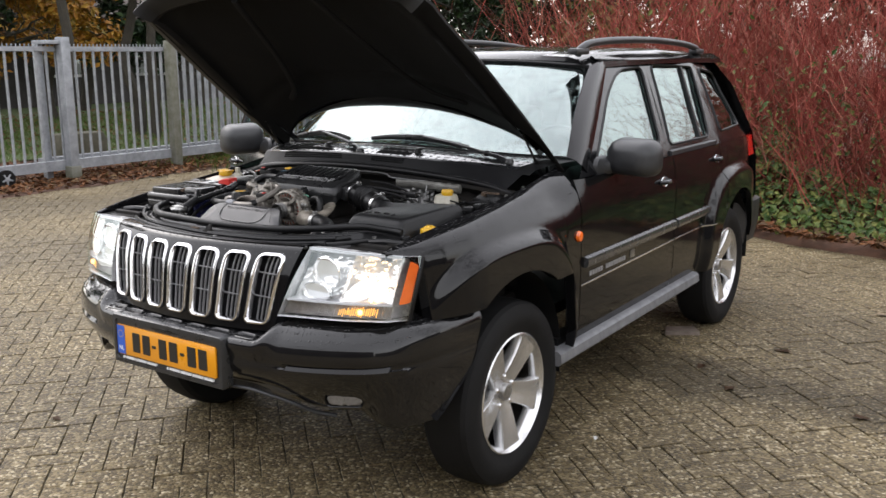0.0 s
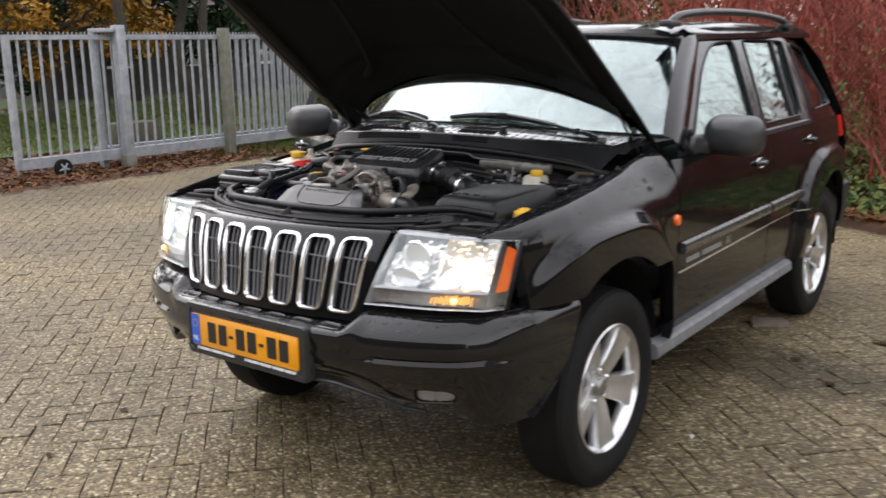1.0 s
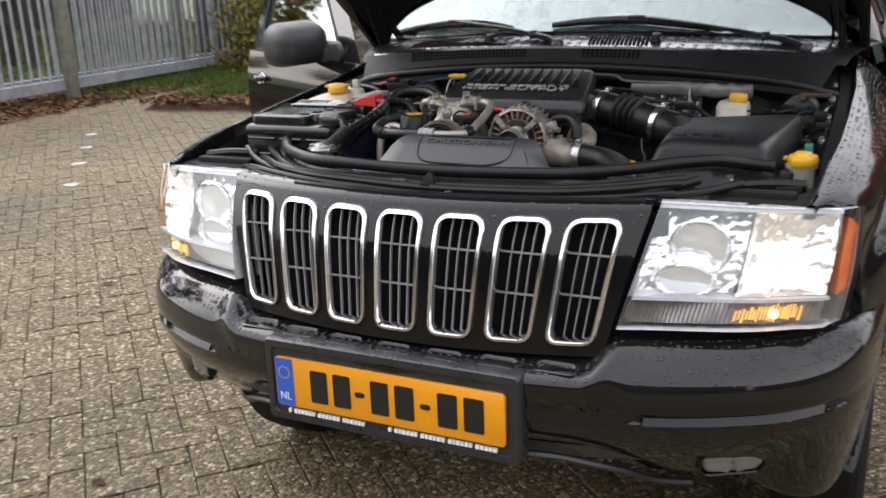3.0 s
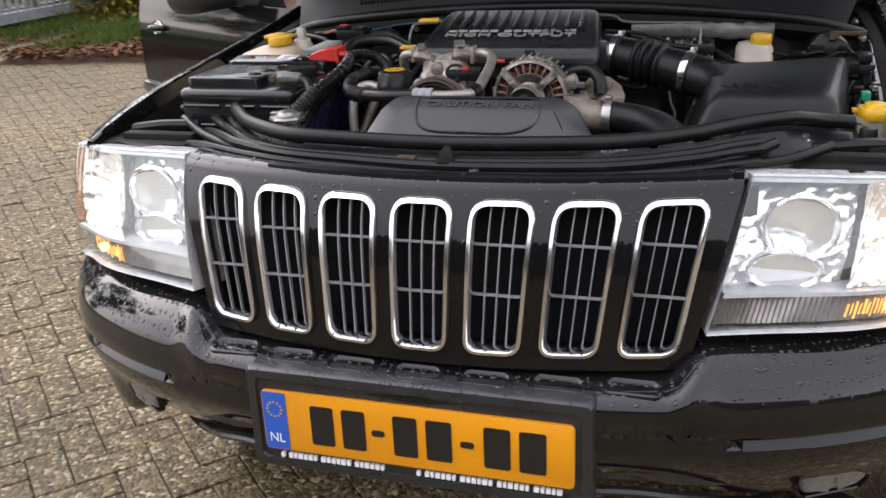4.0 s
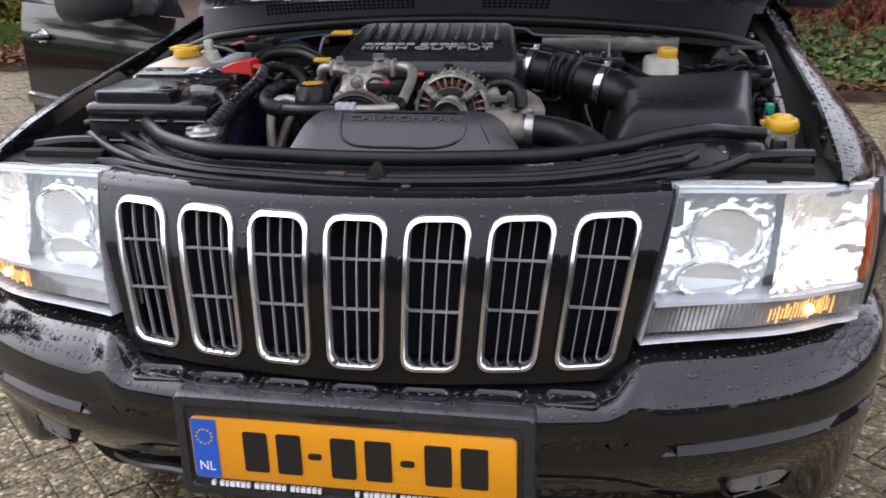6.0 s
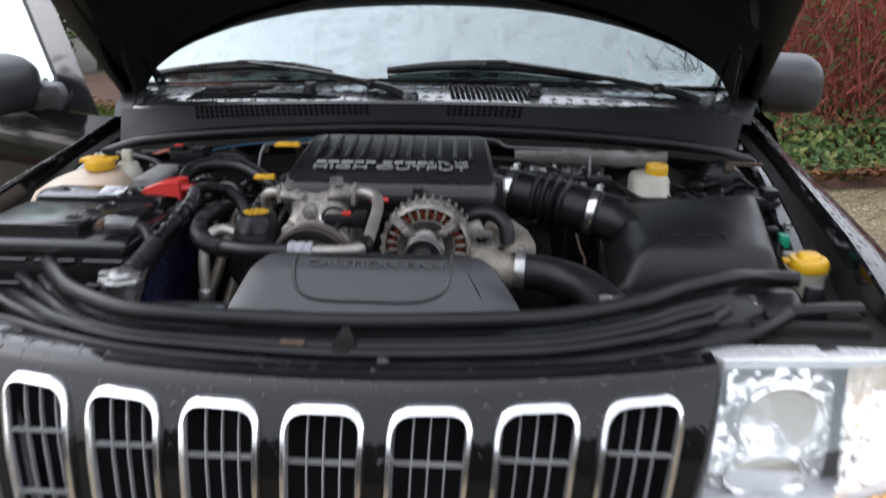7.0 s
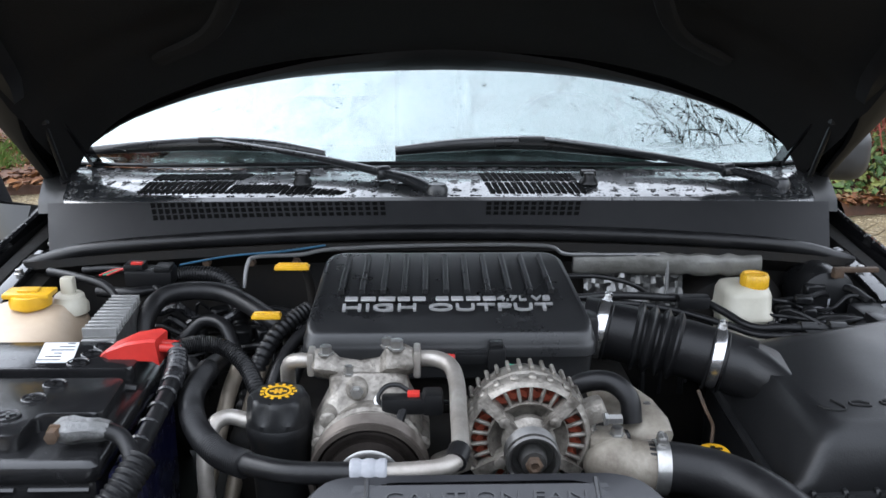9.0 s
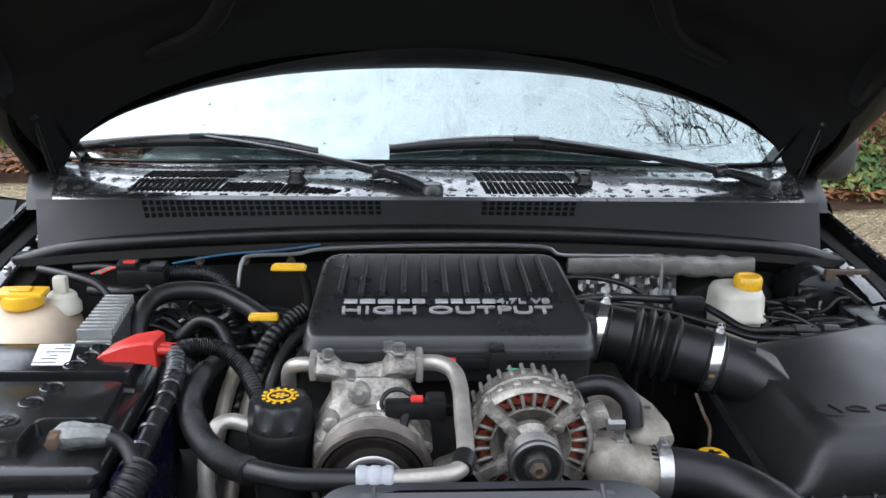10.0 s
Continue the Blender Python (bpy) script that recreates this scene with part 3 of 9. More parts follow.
    part("door_lining", bm, SEATM, door, xf=xf)
    bm = B()
    sheet(bm, [[(side_x(y, z) - d, y, z) for z in [lerp(0.45, 1.13, k / 8) for k in range(9)]] for y, d in ((1.712, 0.004), (1.710, 0.09))])
    part("door_edge", bm, PAINT, door, xf=xf)
    return door


front_door(None, "black front door, closed")
HINGE = Matrix.Translation((0.868, 0.615, 0))
SWING = HINGE @ Matrix.Rotation(radians(-58), 4, "Z") @ HINGE.inverted()
front_door(MX @ SWING, "black front door, swung wide open")
for xf in (None, MX):
    bm = B()
    ring_cell(bm, R_HOLE, R_CELL, side_warp)
    frame_r = part("rear_window_frame", tidy(bm), PAINT, car, xf=xf)
    part("window_seal", gasket(R_HOLE, side_warp), RUBBER, frame_r, xf=xf)
    part("window_pane", pane(R_HOLE, side_warp), SIDEGLASS, frame_r, "greenish rear side window", xf=xf)
    bm = B()
    loft(bm, [[(green_x(y, z) + dx, y + dy, z) for dx, dy in ((-0.01, -0.012), (0.004, -0.012), (0.004, 0.012), (-0.01, 0.012))] for y, z in ((2.25, 1.185), (2.395, 1.578))])
    part("window_bar", tidy(bm), RUBBER, frame_r, xf=xf)
    bm = B()
    ring_cell(bm, Q_HOLE, Q_CELL, side_warp)
    frame_q = part("quarter_window_frame", tidy(bm), PAINT, car, xf=xf)
    part("window_seal", gasket(Q_HOLE, side_warp), RUBBER, frame_q, xf=xf)
    part("window_pane", pane(Q_HOLE, side_warp), SIDEGLASS, frame_q, "greenish quarter window", xf=xf)
    # waist seal
    bm = B()
    loft(bm, [[(0.848, y, BELT - 0.004), (0.862, y, BELT), (0.860, y, BELT + 0.02), (0.842, y, BELT + 0.026)] for y in (1.73, 2.0, 2.45)])
    part("waist_seal", tidy(bm), TRIM, car, xf=xf)


# ---- roof, pillars, windscreen ----
def ws_base(s):
    """Along the windscreen's foot, s from -1 to 1."""
    return Vector((0.735 * s + 0.055 * s ** 5, 0.420 + 0.150 * s * s + 0.085 * s ** 6, 1.258 - 0.038 * s * s))


def ws_top(s):
    return Vector((0.622 * s, 1.13 + 0.085 * s * s, 1.618 - 0.030 * s * s))


bm = B()
rows = []
for k in range(13):
    t = k / 12
    rows.append([ws_base(s).lerp(ws_top(s), t) + Vector((0, -0.018, 0.030)) * math.sin(math.pi * t) for s in np.linspace(-1, 1, 25)])
sheet(bm, rows, 0.006)
windscreen = part("windscreen", tidy(bm), WINDSCREEN, car, "rain-speckled windscreen mirroring the white sky")
bm = B()
for fn, r in ((ws_top, 0.010), (ws_base, 0.004)):
    tube(bm, [fn(s) + Vector((0, -0.002, 0.003)) for s in np.linspace(-1, 1, 13)], r, 6, 2)
part("screen_seal", bm, RUBBER, windscreen)
for xf in (None, MX):
    bm = B()
    rows = []
    for k in range(11):
        t = k / 10
        p = ws_base(1).lerp(ws_top(1), t) + Vector((0, -0.018, 0.030)) * math.sin(math.pi * t)
        yb = lerp(0.745, 1.42, t)
        zb = lerp(1.15, 1.615, t)
        q = Vector((green_x(yb, zb) + 0.002, yb, zb))
        rows.append([p + Vector((-0.02, 0.03, -0.02)), p + Vector((0.0, 0, 0.004)), p.lerp(q, 0.35) + Vector((0.012, -0.012, 0.014)), p.lerp(q, 0.7) + Vector((0.014, -0.010, 0.010)), q, q + Vector((-0.03, 0.01, -0.01))])
    sheet(bm, rows)
    part("windscreen_pillar", tidy(bm), PAINT, car, "black windscreen pillar", xf=xf)
bm = B()
rows = []
for y, z, hw in ((1.122, 1.630, 0.60), (1.16, 1.652, 0.615), (1.30, 1.672, 0.625), (1.7, 1.692, 0.63), (2.2, 1.694, 0.63), (2.7, 1.682, 0.625), (3.05, 1.655, 0.61), (3.14, 1.625, 0.60)):
    row = []
    for s in np.linspace(-1, 1, 33):
        a = abs(s)
        bow = 0.085 * sm(1.16, 1.12, y) * s * s if y < 1.16 else 0.04 * s * s * sm(1.6, 1.16, y)
        drop = 0.018 * a ** 2 + 0.055 * sm(0.88, 1.0, a) ** 2
        row.append(((hw - 0.022 + 0.025 * sm(0.85, 1.0, a)) * s, y + bow, z - drop))
    rows.append(row)
sheet(bm, rows)
part("roof", bm, PAINT_WET, car, "rain-wet black roof")
for xf in (None, MX):
    bm = B()
    # cant rail joins roof and doors
    sheet(bm, [[(0.640, y, 1.585 + 0.012 * math.sin((y - 1.2) * 1.4)), (0.636, y, 1.612 + 0.01 * math.sin((y - 1.2) * 1.4)), (0.58, y, 1.65)] for y in (1.30, 1.6, 2.0, 2.5, 3.0, 3.14)])
    part("cant_rail", bm, PAINT, car, xf=xf)
    bm = B()
    tube(bm, [(0.585, 1.16, 1.650), (0.59, 1.20, 1.680), (0.592, 1.30, 1.702), (0.595, 1.6, 1.718), (0.595, 2.1, 1.722), (0.592, 2.55, 1.706), (0.59, 2.78, 1.682), (0.585, 2.84, 1.660)], 0.020, 10, 6, flat=0.9)
    for y in (1.17, 2.82):
        box(bm, (0.586, y, 1.662), (0.055, 0.14, 0.03), 0.012)
    part("roof_rail", bm, TRIM, car, "dark grey roof rail", xf=xf)

# cabin
bm = B()
box(bm, (0, 1.08, 1.04), (1.40, 0.42, 0.24), 0.06, 3)
box(bm, (0, 0.92, 1.15), (1.36, 0.40, 0.05), 0.02)
part("dashboard", bm, SEATM, car, "dark dashboard")
for x in (-0.38, 0.38):
    for y in (1.75, 2.55):
        bm = B()
        box(bm, (x, y, 0.78), (0.52, 0.5, 0.16), 0.06, 3)
        box(bm, (x, y + 0.26, 1.08), (0.50, 0.14, 0.56), 0.06, 3, m=Matrix.Translation((0, y + 0.26, 0.8)) @ Matrix.Rotation(radians(-14), 4, "X") @ Matrix.Translation((0, -y - 0.26, -0.8)))
        box(bm, (x, y + 0.40, 1.43), (0.26, 0.10, 0.18), 0.045, 3)
        part("seat", bm, SEATM, car, "dark leather seat")
bm = B()
lathe(bm, [(0.185, -0.012), (0.195, 0), (0.185, 0.012), (0.175, 0)], Matrix.Translation((0.38, 1.32, 1.12)) @ Matrix.Rotation(radians(65), 4, "X"), 28, False)
part("steering_wheel", bm, SEATM, car, "black steering wheel")
bm = B()
box(bm, (0, 1.9, 0.55), (1.5, 2.8, 0.05))
part("cabin_floor", bm, SOOT, car)


# ---- wheels ----
def wheel(x, y, sgn):
    m = Matrix.Translation((x, y, 0.362)) @ (AX_X if sgn > 0 else Matrix.Rotation(radians(-90), 4, "Y"))
    hub = part("wheel", wheel_rim(), ALLOY, car, "five-spoke polished alloy wheel", xf=m)
    for bm in wheel_spokes():
        part("spoke", bm, ALLOY, hub, xf=m)
    bm = B()
    lathe(bm, [(0.070, 0.0), (0.074, 0.045), (0.066, 0.054), (0.040, 0.056), (0.02, 0.056)], m, 30)
    part("hub", bm, ALLOY, hub)
    bm = B()
    prof = [(0.232, -0.070), (0.250, -0.078), (0.300, -0.092), (0.345, -0.084), (0.362, -0.062), (0.366, -0.03), (0.367, 0.03), (0.362, 0.088), (0.352, 0.104), (0.335, 0.113), (0.318, 0.118), (0.300, 0.121), (0.275, 0.116), (0.262, 0.110), (0.248, 0.106), (0.236, 0.098), (0.232, 0.07)]
    lathe(bm, prof, m, 72, False)
    part("tyre", tidy(bm), TYRE, hub, "black road tyre", 25)
    bm = B()
    lathe(bm, [(0.222, -0.07), (0.216, -0.02), (0.2145, 0.046)], m, 48, False)
    lathe(bm, [(0.215, -0.03), (0.02, -0.03)], m, 40)
    part("rim_barrel", bm, SOOT, hub, "dark inside of the rim")
    bm = B()
    lathe(bm, [(0.16, -0.02), (0.165, 0.0), (0.10, 0.002), (0.02, 0.004)], m, 40)
    part("brake_disc", bm, SOOT, hub)
    bm = B()
    lathe(bm, [(0.034, 0.052), (0.034, 0.070), (0.030, 0.076), (0.012, 0.079)], m, 20)
    part("hub_cap", bm, STEEL, hub)
    for i in range(5):
        a = 2 * math.pi * (i + 0.5) / 5
        bm = B()
        lathe(bm, [(0.012, 0.045), (0.012, 0.062), (0.008, 0.067)], m @ Matrix.Translation((0.060 * math.cos(a), 0.060 * math.sin(a), 0)), 6)
        part("wheel_nut", bm, CHROME, hub)


def wheel_rim():
    bm = B()
    lathe(bm, [(0.224, 0.046), (0.214, 0.048), (0.214, 0.056), (0.220, 0.080), (0.228, 0.092), (0.237, 0.098), (0.240, 0.104), (0.234, 0.108), (0.226, 0.098), (0.216, 0.080)], None, 60, False)
    return tidy(bm)


def wheel_spokes():
    out = []
    for i in range(5):
        bm = B()
        a = 2 * math.pi * i / 5
        c, s = math.cos(a), math.sin(a)
        rings = []
        for r, w, z0, z1 in ((0.03, 0.034, 0.02, 0.056), (0.065, 0.046, 0.02, 0.064), (0.10, 0.049, 0.03, 0.074), (0.14, 0.053, 0.04, 0.083), (0.18, 0.060, 0.05, 0.090), (0.205, 0.066, 0.058, 0.094), (0.222, 0.072, 0.062, 0.096)):
            rings.append([(c * r - s * u, s * r + c * u, z) for u, z in ((-w, z0), (w, z0), (w * 0.98, z1 - 0.006), (w * 0.90, z1), (w * 0.30, z1 - 0.004), (0, z1 - 0.0055), (-w * 0.30, z1 - 0.004), (-w * 0.90, z1), (-w * 0.98, z1 - 0.006))])
        loft(bm, rings)
        out.append(tidy(bm))
    return out


for sgn in (1, -1):
    for y in (0.085, 2.705):
        wheel(0.768 * sgn, y, sgn)


# ---- front: grille, lamps, bumper, plate ----
def grille_y(x, z):
    return -0.785 + 0.36 * x * x + 0.136 * (z - 0.88) + 2.0 * max(0.0, z - 0.90) ** 2


def densify(poly, step=0.016):
    out = []
    for a, b in zip(poly, poly[1:] + poly[:1]):
        n = max(1, int(math.hypot(b[0] - a[0], b[1] - a[1]) / step))
        out += [(lerp(a[0], b[0], k / n), lerp(a[1], b[1], k / n)) for k in range(n)]
    return out


def gw(x, z, d):
    return (x, grille_y(x, z) + d, z)


SLOTS = []
for i in range(7):
    ct, cb = 0.003 + 0.1272 * (i - 3), 0.002 + 0.1165 * (i - 3)
    wt, wb = 0.090, 0.080
    SLOTS.append(densify(round_poly([(cb - wb / 2, 0.776), (cb + wb / 2, 0.776), (ct + wt / 2, 1.000), (ct - wt / 2, 1.000)], [0.020, 0.020, 0.026, 0.026], 6)))
bm = B()
for i in range(7):
    ct, cb = 0.003 + 0.1272 * (i - 3), 0.002 + 0.1165 * (i - 3)
    l, r = (0.0636, 0.05825), (0.0636, 0.05825) if i < 6 else (0.092, 0.06)
    if i == 0:
        l = (0.092, 0.06)
    cell = [(cb - l[1], 0.748), (cb + r[1], 0.748), (ct + r[0], 1.016), (ct - l[0], 1.016)]
    ring_cell(bm, [tuple(p) for p in SLOTS[i]], cell, lambda x, z, d: gw(x, z, -d))
rows = []
for dz, dy in ((0, 0), (0.008, 0.006), (0.013, 0.018), (0.015, 0.05), (0.012, 0.060), (-0.01, 0.062)):
    rows.append([(x, grille_y(x, 1.016) + dy, 1.016 + dz) for x in np.linspace(-0.4706, 0.4766, 25)])
sheet(bm, rows)
grille = part("grille_panel", tidy(bm), PAINT, car, "glossy black seven-slot grille panel with rain drops")
bm = B()
loft(bm, [[(x, grille_y(x, 1.012) + 0.020 + dy, 1.0292 + dz) for dy, dz in ((0, -0.004), (0, 0.003), (0.014, 0.004), (0.014, -0.004))] for x in np.linspace(-0.29, 0.46, 20)])
part("grille_seam", tidy(bm), RUBBER, grille)
for i, hole in enumerate(SLOTS):
    bm = B()
    n = len(hole)
    cx, cz = sum(p[0] for p in hole) / n, sum(p[1] for p in hole) / n
    rings = []
    for k in range(n):
        px, pz = hole[k]
        a, b = hole[k - 1], hole[(k + 1) % n]
        nx, nz = (b[1] - a[1]), -(b[0] - a[0])
        d = math.hypot(nx, nz)
        nx, nz = nx / d, nz / d
        rings.append([gw(px + nx * o, pz + nz * o, dd) for o, dd in ((0.007, 0.001), (0.0073, -0.004), (0.0045, -0.009), (-0.0005, -0.010), (-0.0042, -0.004), (-0.005, 0.014))])
    loft(bm, rings + rings[:1], True, False)
    bmesh.ops.remove_doubles(bm, verts=bm.verts[:], dist=1e-5)
    ring = part("slot_frame", tidy(bm), CHROME, grille, "chrome slot surround")
    ct, cb = 0.003 + 0.1272 * (i - 3), 0.002 + 0.1165 * (i - 3)
    for k in range(3):
        u = (k - 1) * 0.0205
        bm = B()
        loft(bm, [[(lerp(cb, ct, t) + u * lerp(0.92, 1.0, t) + dx, grille_y(ct, z) + dy + 0.008, z) for dx, dy in ((-0.0010, 0.0), (0.0010, 0.0), (0.0008, 0.008), (-0.0008, 0.008))] for t, z in [(q / 6, lerp(0.774, 1.002, q / 6)) for q in range(7)]])
        part("slot_bar", tidy(bm), BARG, ring)
    for z in (0.860, 0.938):
        t = (z - 0.776) / 0.224
        c = lerp(cb, ct, t)
        bm = B()
        loft(bm, [[(c + s * 0.043, grille_y(c, z) + 0.008 + dy, z + dz) for dy, dz in ((0, -0.0011), (0, 0.0011), (0.008, 0.0009), (0.008, -0.0009))] for s in (-1, 0, 1)])
        part("slot_bar", tidy(bm), BARG, ring)
bm = B()
sheet(bm, [[(x, grille_y(x, 0.9) + 0.085, z) for x in np.linspace(-0.50, 0.50, 21)] for z in (0.70, 1.005)])
part("radiator_screen", bm, mat("black_radiator", (0.009, 0.009, 0.010), (0.014, 0.014, 0.0155), 0.9, scale=20, spec=0.05), grille, "dark radiator behind the grille")

# lamp corners for the +x side: inner and outer, bottom and top
HL = {"ib": Vector((0.437, -0.742, 0.808)), "it": Vector((0.490, -0.629, 1.026)), "ob": Vector((0.782, -0.522, 0.796)), "ot": Vector((0.797, -0.462, 1.002))}


def lamp_at(u, v, d=0.0):
    """A place on the headlamp's lens: u from grille to wing, v up, d inwards."""
    p = HL["ib"].lerp(HL["ob"], u).lerp(HL["it"].lerp(HL["ot"], u), v)
    bow = 0.050 * math.sin(math.pi * min(u, 1) * 0.5) ** 2 * math.sin(math.pi * u) + 0.034 * math.sin(math.pi * u) + 0.020 * math.exp(-((u - 0.86) / 0.07) ** 2)
    n = Vector((0.45 * u + 0.18, -0.9, 0.12)).normalized()
    return p + n * (bow + 0.012 * math.sin(math.pi * v) - d) + Vector((0.028 * u * u * u, 0, 0))


FACET = mat("faceted_mirror", (0.93, 0.93, 0.92), (0.86, 0.86, 0.85), 0.09, 0.72, scale=60, rvar=0.03)
BOWLM = mat("rippled_mirror", (0.94, 0.94, 0.94), (0.88, 0.88, 0.88), 0.06, 0.72, scale=30, rvar=0.02, bump=0.25, bscale=22)
GLOW = lit("lit_amber_strip", (1.0, 0.50, 0.12), 0.85)
FROST = mat("frosted_lens_edge", (0.55, 0.56, 0.58), (0.40, 0.41, 0.43), 0.2, scale=30)
CLEARRIB = mat("clear_ribbed_strip", (0.46, 0.45, 0.44), (0.20, 0.18, 0.165), 0.18, 0.4, scale=9)
rng_l = random.Random(31)
for xf, lab in ((None, "clear headlamp, lit"), (MX, "clear headlamp, lit")):
    def patch(u0, u1, v0, v1, d, nu=16, nv=8, jit=0.0):
        return [[lamp_at(lerp(u0, u1, i / nu), lerp(v0, v1, k / nv), d + rng_l.uniform(-jit, jit)) for i in range(nu + 1)] for k in range(nv + 1)]
    bm = B()
    sheet(bm, patch(0, 1.0, 0, 1, 0.082))
    for a, b in (((0, 0), (1.0, 0)), ((1.0, 0), (1.0, 1)), ((1.0, 1), (0, 1)), ((0, 1), (0, 0))):
        sheet(bm, [[lamp_at(lerp(a[0], b[0], i / 12), lerp(a[1], b[1], i / 12), d) for i in range(13)] for d in (0.0, 0.082)])
    lamp = part("headlamp", bm, REFLECT, car, lab, 60, xf)
    # rippled mirror fields: an inner one round the bowls and the lit outer one
    def field(u0, u1, nu, nv, deep, seed):
        rows = []
        for k in range(nv + 1):
            row = []
            for i in range(nu + 1):
                u, v = i / nu, k / nv
                wave = 0.0030 * noise.noise((u * 7, v * 6, seed)) + 0.0030 * noise.noise((u * 17, v * 14, seed + 7)) + rng_l.uniform(-0.0006, 0.0006)
                row.append(lamp_at(lerp(u0, u1, u), lerp(0.27, 0.96, v), deep(u, v) + wave))
            rows.append(row)
        bm = B()
        sheet(bm, rows)
        return bm
    part("reflector_facet", field(0.02, 0.50, 40, 44, lambda u, v: 0.056, 1.5), FACET, lamp, angle=60, xf=xf)
    part("reflector_facet", field(0.48, 0.87, 44, 46, lambda u, v: 0.020 + 0.050 * max(math.sin(math.pi * u), 0) ** 0.6 * max(math.sin(math.pi * v), 0) ** 0.5, 4.5), FACET, lamp, angle=60, xf=xf)
    bm = B()
    sheet(bm, patch(0.02, 0.87, 0.235, 0.262, 0.005, 12, 1))
    sheet(bm, [[lamp_at(lerp(0.02, 0.87, i / 10), v, d) for i in range(11)] for v, d in ((0.262, 0.005), (0.275, 0.06))])
    sheet(bm, [[lamp_at(lerp(0.02, 0.87, i / 10), v, d) for i in range(11)] for v, d in ((0.235, 0.005), (0.225, 0.06))])
    part("divider", bm, FROST, lamp, xf=xf)
    # main beam bowl with its rim, and the small kidney below it
    for u, v, r, sx, sz in ((0.275, 0.665, 0.051, 1.0, 1.0), (0.25, 0.385, 0.041, 1.25, 0.74)):
        c = lamp_at(u, v, 0.034)
        m = look(c, c + Vector((-0.08, 1.0, 0.10))) @ Matrix.Diagonal((sx, sz, 1, 1))
        bm = B()
        lathe(bm, [(r * 1.10, 0.002), (r * 1.06, 0.011), (r, 0.012)] + [(r * f, 0.008 - 0.050 * (1 - f * f)) for f in (0.97, 0.9, 0.8, 0.68, 0.55, 0.42, 0.3, 0.18)], m, 28)
        for w in bm.verts:
            if (w.co - m.translation).length < r * 1.4:
                w.co += Vector((rng_l.uniform(-1, 1), rng_l.uniform(-1, 1), rng_l.uniform(-1, 1))) * 0.0024
        bowl = part("reflector_bowl", bm, BOWLM, lamp, angle=60, xf=xf)
        bm = B()
        lathe(bm, [(r * 1.02, 0.010), (r * 1.06, 0.013), (r * 1.10, 0.010), (r * 1.08, 0.004)], m, 30, False)
        part("bowl_rim", bm, CHROME, bowl, xf=xf)
        bm = B()
        lathe(bm, [(r * 0.20, -0.05), (r * 0.20, -0.022), (r * 0.14, -0.016), (r * 0.04, -0.014)], m, 14)
        part("bulb_cap", bm, CHROME, bowl, xf=xf)
    c = lamp_at(0.67, 0.60, 0.040)
    bm = B()
    lathe(bm, [(0.002, -0.018), (0.007, -0.015), (0.010, -0.006), (0.010, 0.006), (0.007, 0.013), (0.002, 0.016)], look(c, c + Vector((-0.08, 1.0, 0.10))), 16)
    part("bulb", bm, BULB, lamp, "lit dipped-beam bulb", xf=xf)
    # flasher strip along the foot, clear with upright flutes
    bm = B()
    sheet(bm, [[lamp_at(lerp(0.015, 0.88, i / 88), v, 0.024 + (0.0030 if i % 2 else 0.0) + 0.002 * math.sin(i * 0.21) * math.sin(i * 0.077 + v * 9)) for i in range(89)] for v in (0.035, 0.09, 0.15, 0.225)])
    part("ribbed_strip", bm, CLEARRIB, lamp, xf=xf)
    bm = B()
    for i in range(19):
        u, w = lerp(0.50, 0.79, i / 19), rng_l.uniform(0.006, 0.011)
        lo, hi = rng_l.uniform(0.05, 0.085), rng_l.uniform(0.15, 0.20) + 0.02 * (6 < i < 14)
        sheet(bm, [[lamp_at(u + du, v, 0.019 + rng_l.uniform(-0.001, 0.001)) for du in (0, w)] for v in (lo, 0.12, hi)])
    part("lit_flasher", bm, GLOW, lamp, "amber glow behind the ribbed strip", angle=5, xf=xf)
    bm = B()
    c = lamp_at(0.66, 0.12, 0.016)
    lathe(bm, [(0.002, -0.008), (0.007, -0.005), (0.009, 0.002), (0.007, 0.008), (0.002, 0.010)], Matrix.Translation(c), 12)
    part("indicator_bulb", bm, BULB_A, lamp, "lit amber indicator bulb", xf=xf)
    bm = B()
    ring = round_poly([(0.915, 0.25), (0.995, 0.28), (1.0, 0.86), (0.925, 0.93)], 0.03, 4)
    loft(bm, [[lamp_at(u, v, d) for u, v in ring] for d in (0.03, 0.006)])
    part("amber_marker", tidy(bm), AMBER, lamp, "amber side marker", xf=xf)
    bm = B()
    sheet(bm, patch(-0.005, 1.005, -0.01, 1.01, 0.0, 24, 12))
    part("lens", bm, LENS, lamp, xf=xf).visible_shadow = False
    # bright frosted border along the top, the foot and the grille side
    bm = B()
    sheet(bm, [[lamp_at(lerp(0, 0.86, i / 16), v, d) + Vector((0, 0, h)) for i in range(17)] for v, d, h in ((0.962, 0.005, 0), (1.0, 0.001, -0.004), (1.0, 0.004, 0.000), (1.0, 0.014, 0.002), (1.0, 0.018, -0.01))])
    part("lens_flange", bm, FROST, lamp, "frosted upper lens border", xf=xf)
    bm = B()
    sheet(bm, [[lamp_at(lerp(0, 0.93, i / 16), v, d) for i in range(17)] for v, d in ((0.0, -0.001), (0.012, 0.002), (0.016, 0.010))])
    part("lens_flange", bm, FROST, lamp, "frosted lower lens border", xf=xf)
    bm = B()
    tube(bm, [lamp_at(1.0, v, 0.004) + Vector((0.004, 0.006, 0)) for v in (0, 0.3, 0.6, 1.0)], 0.007, 6, 3)
    part("lamp_gasket", bm, RUBBER, lamp, xf=xf)

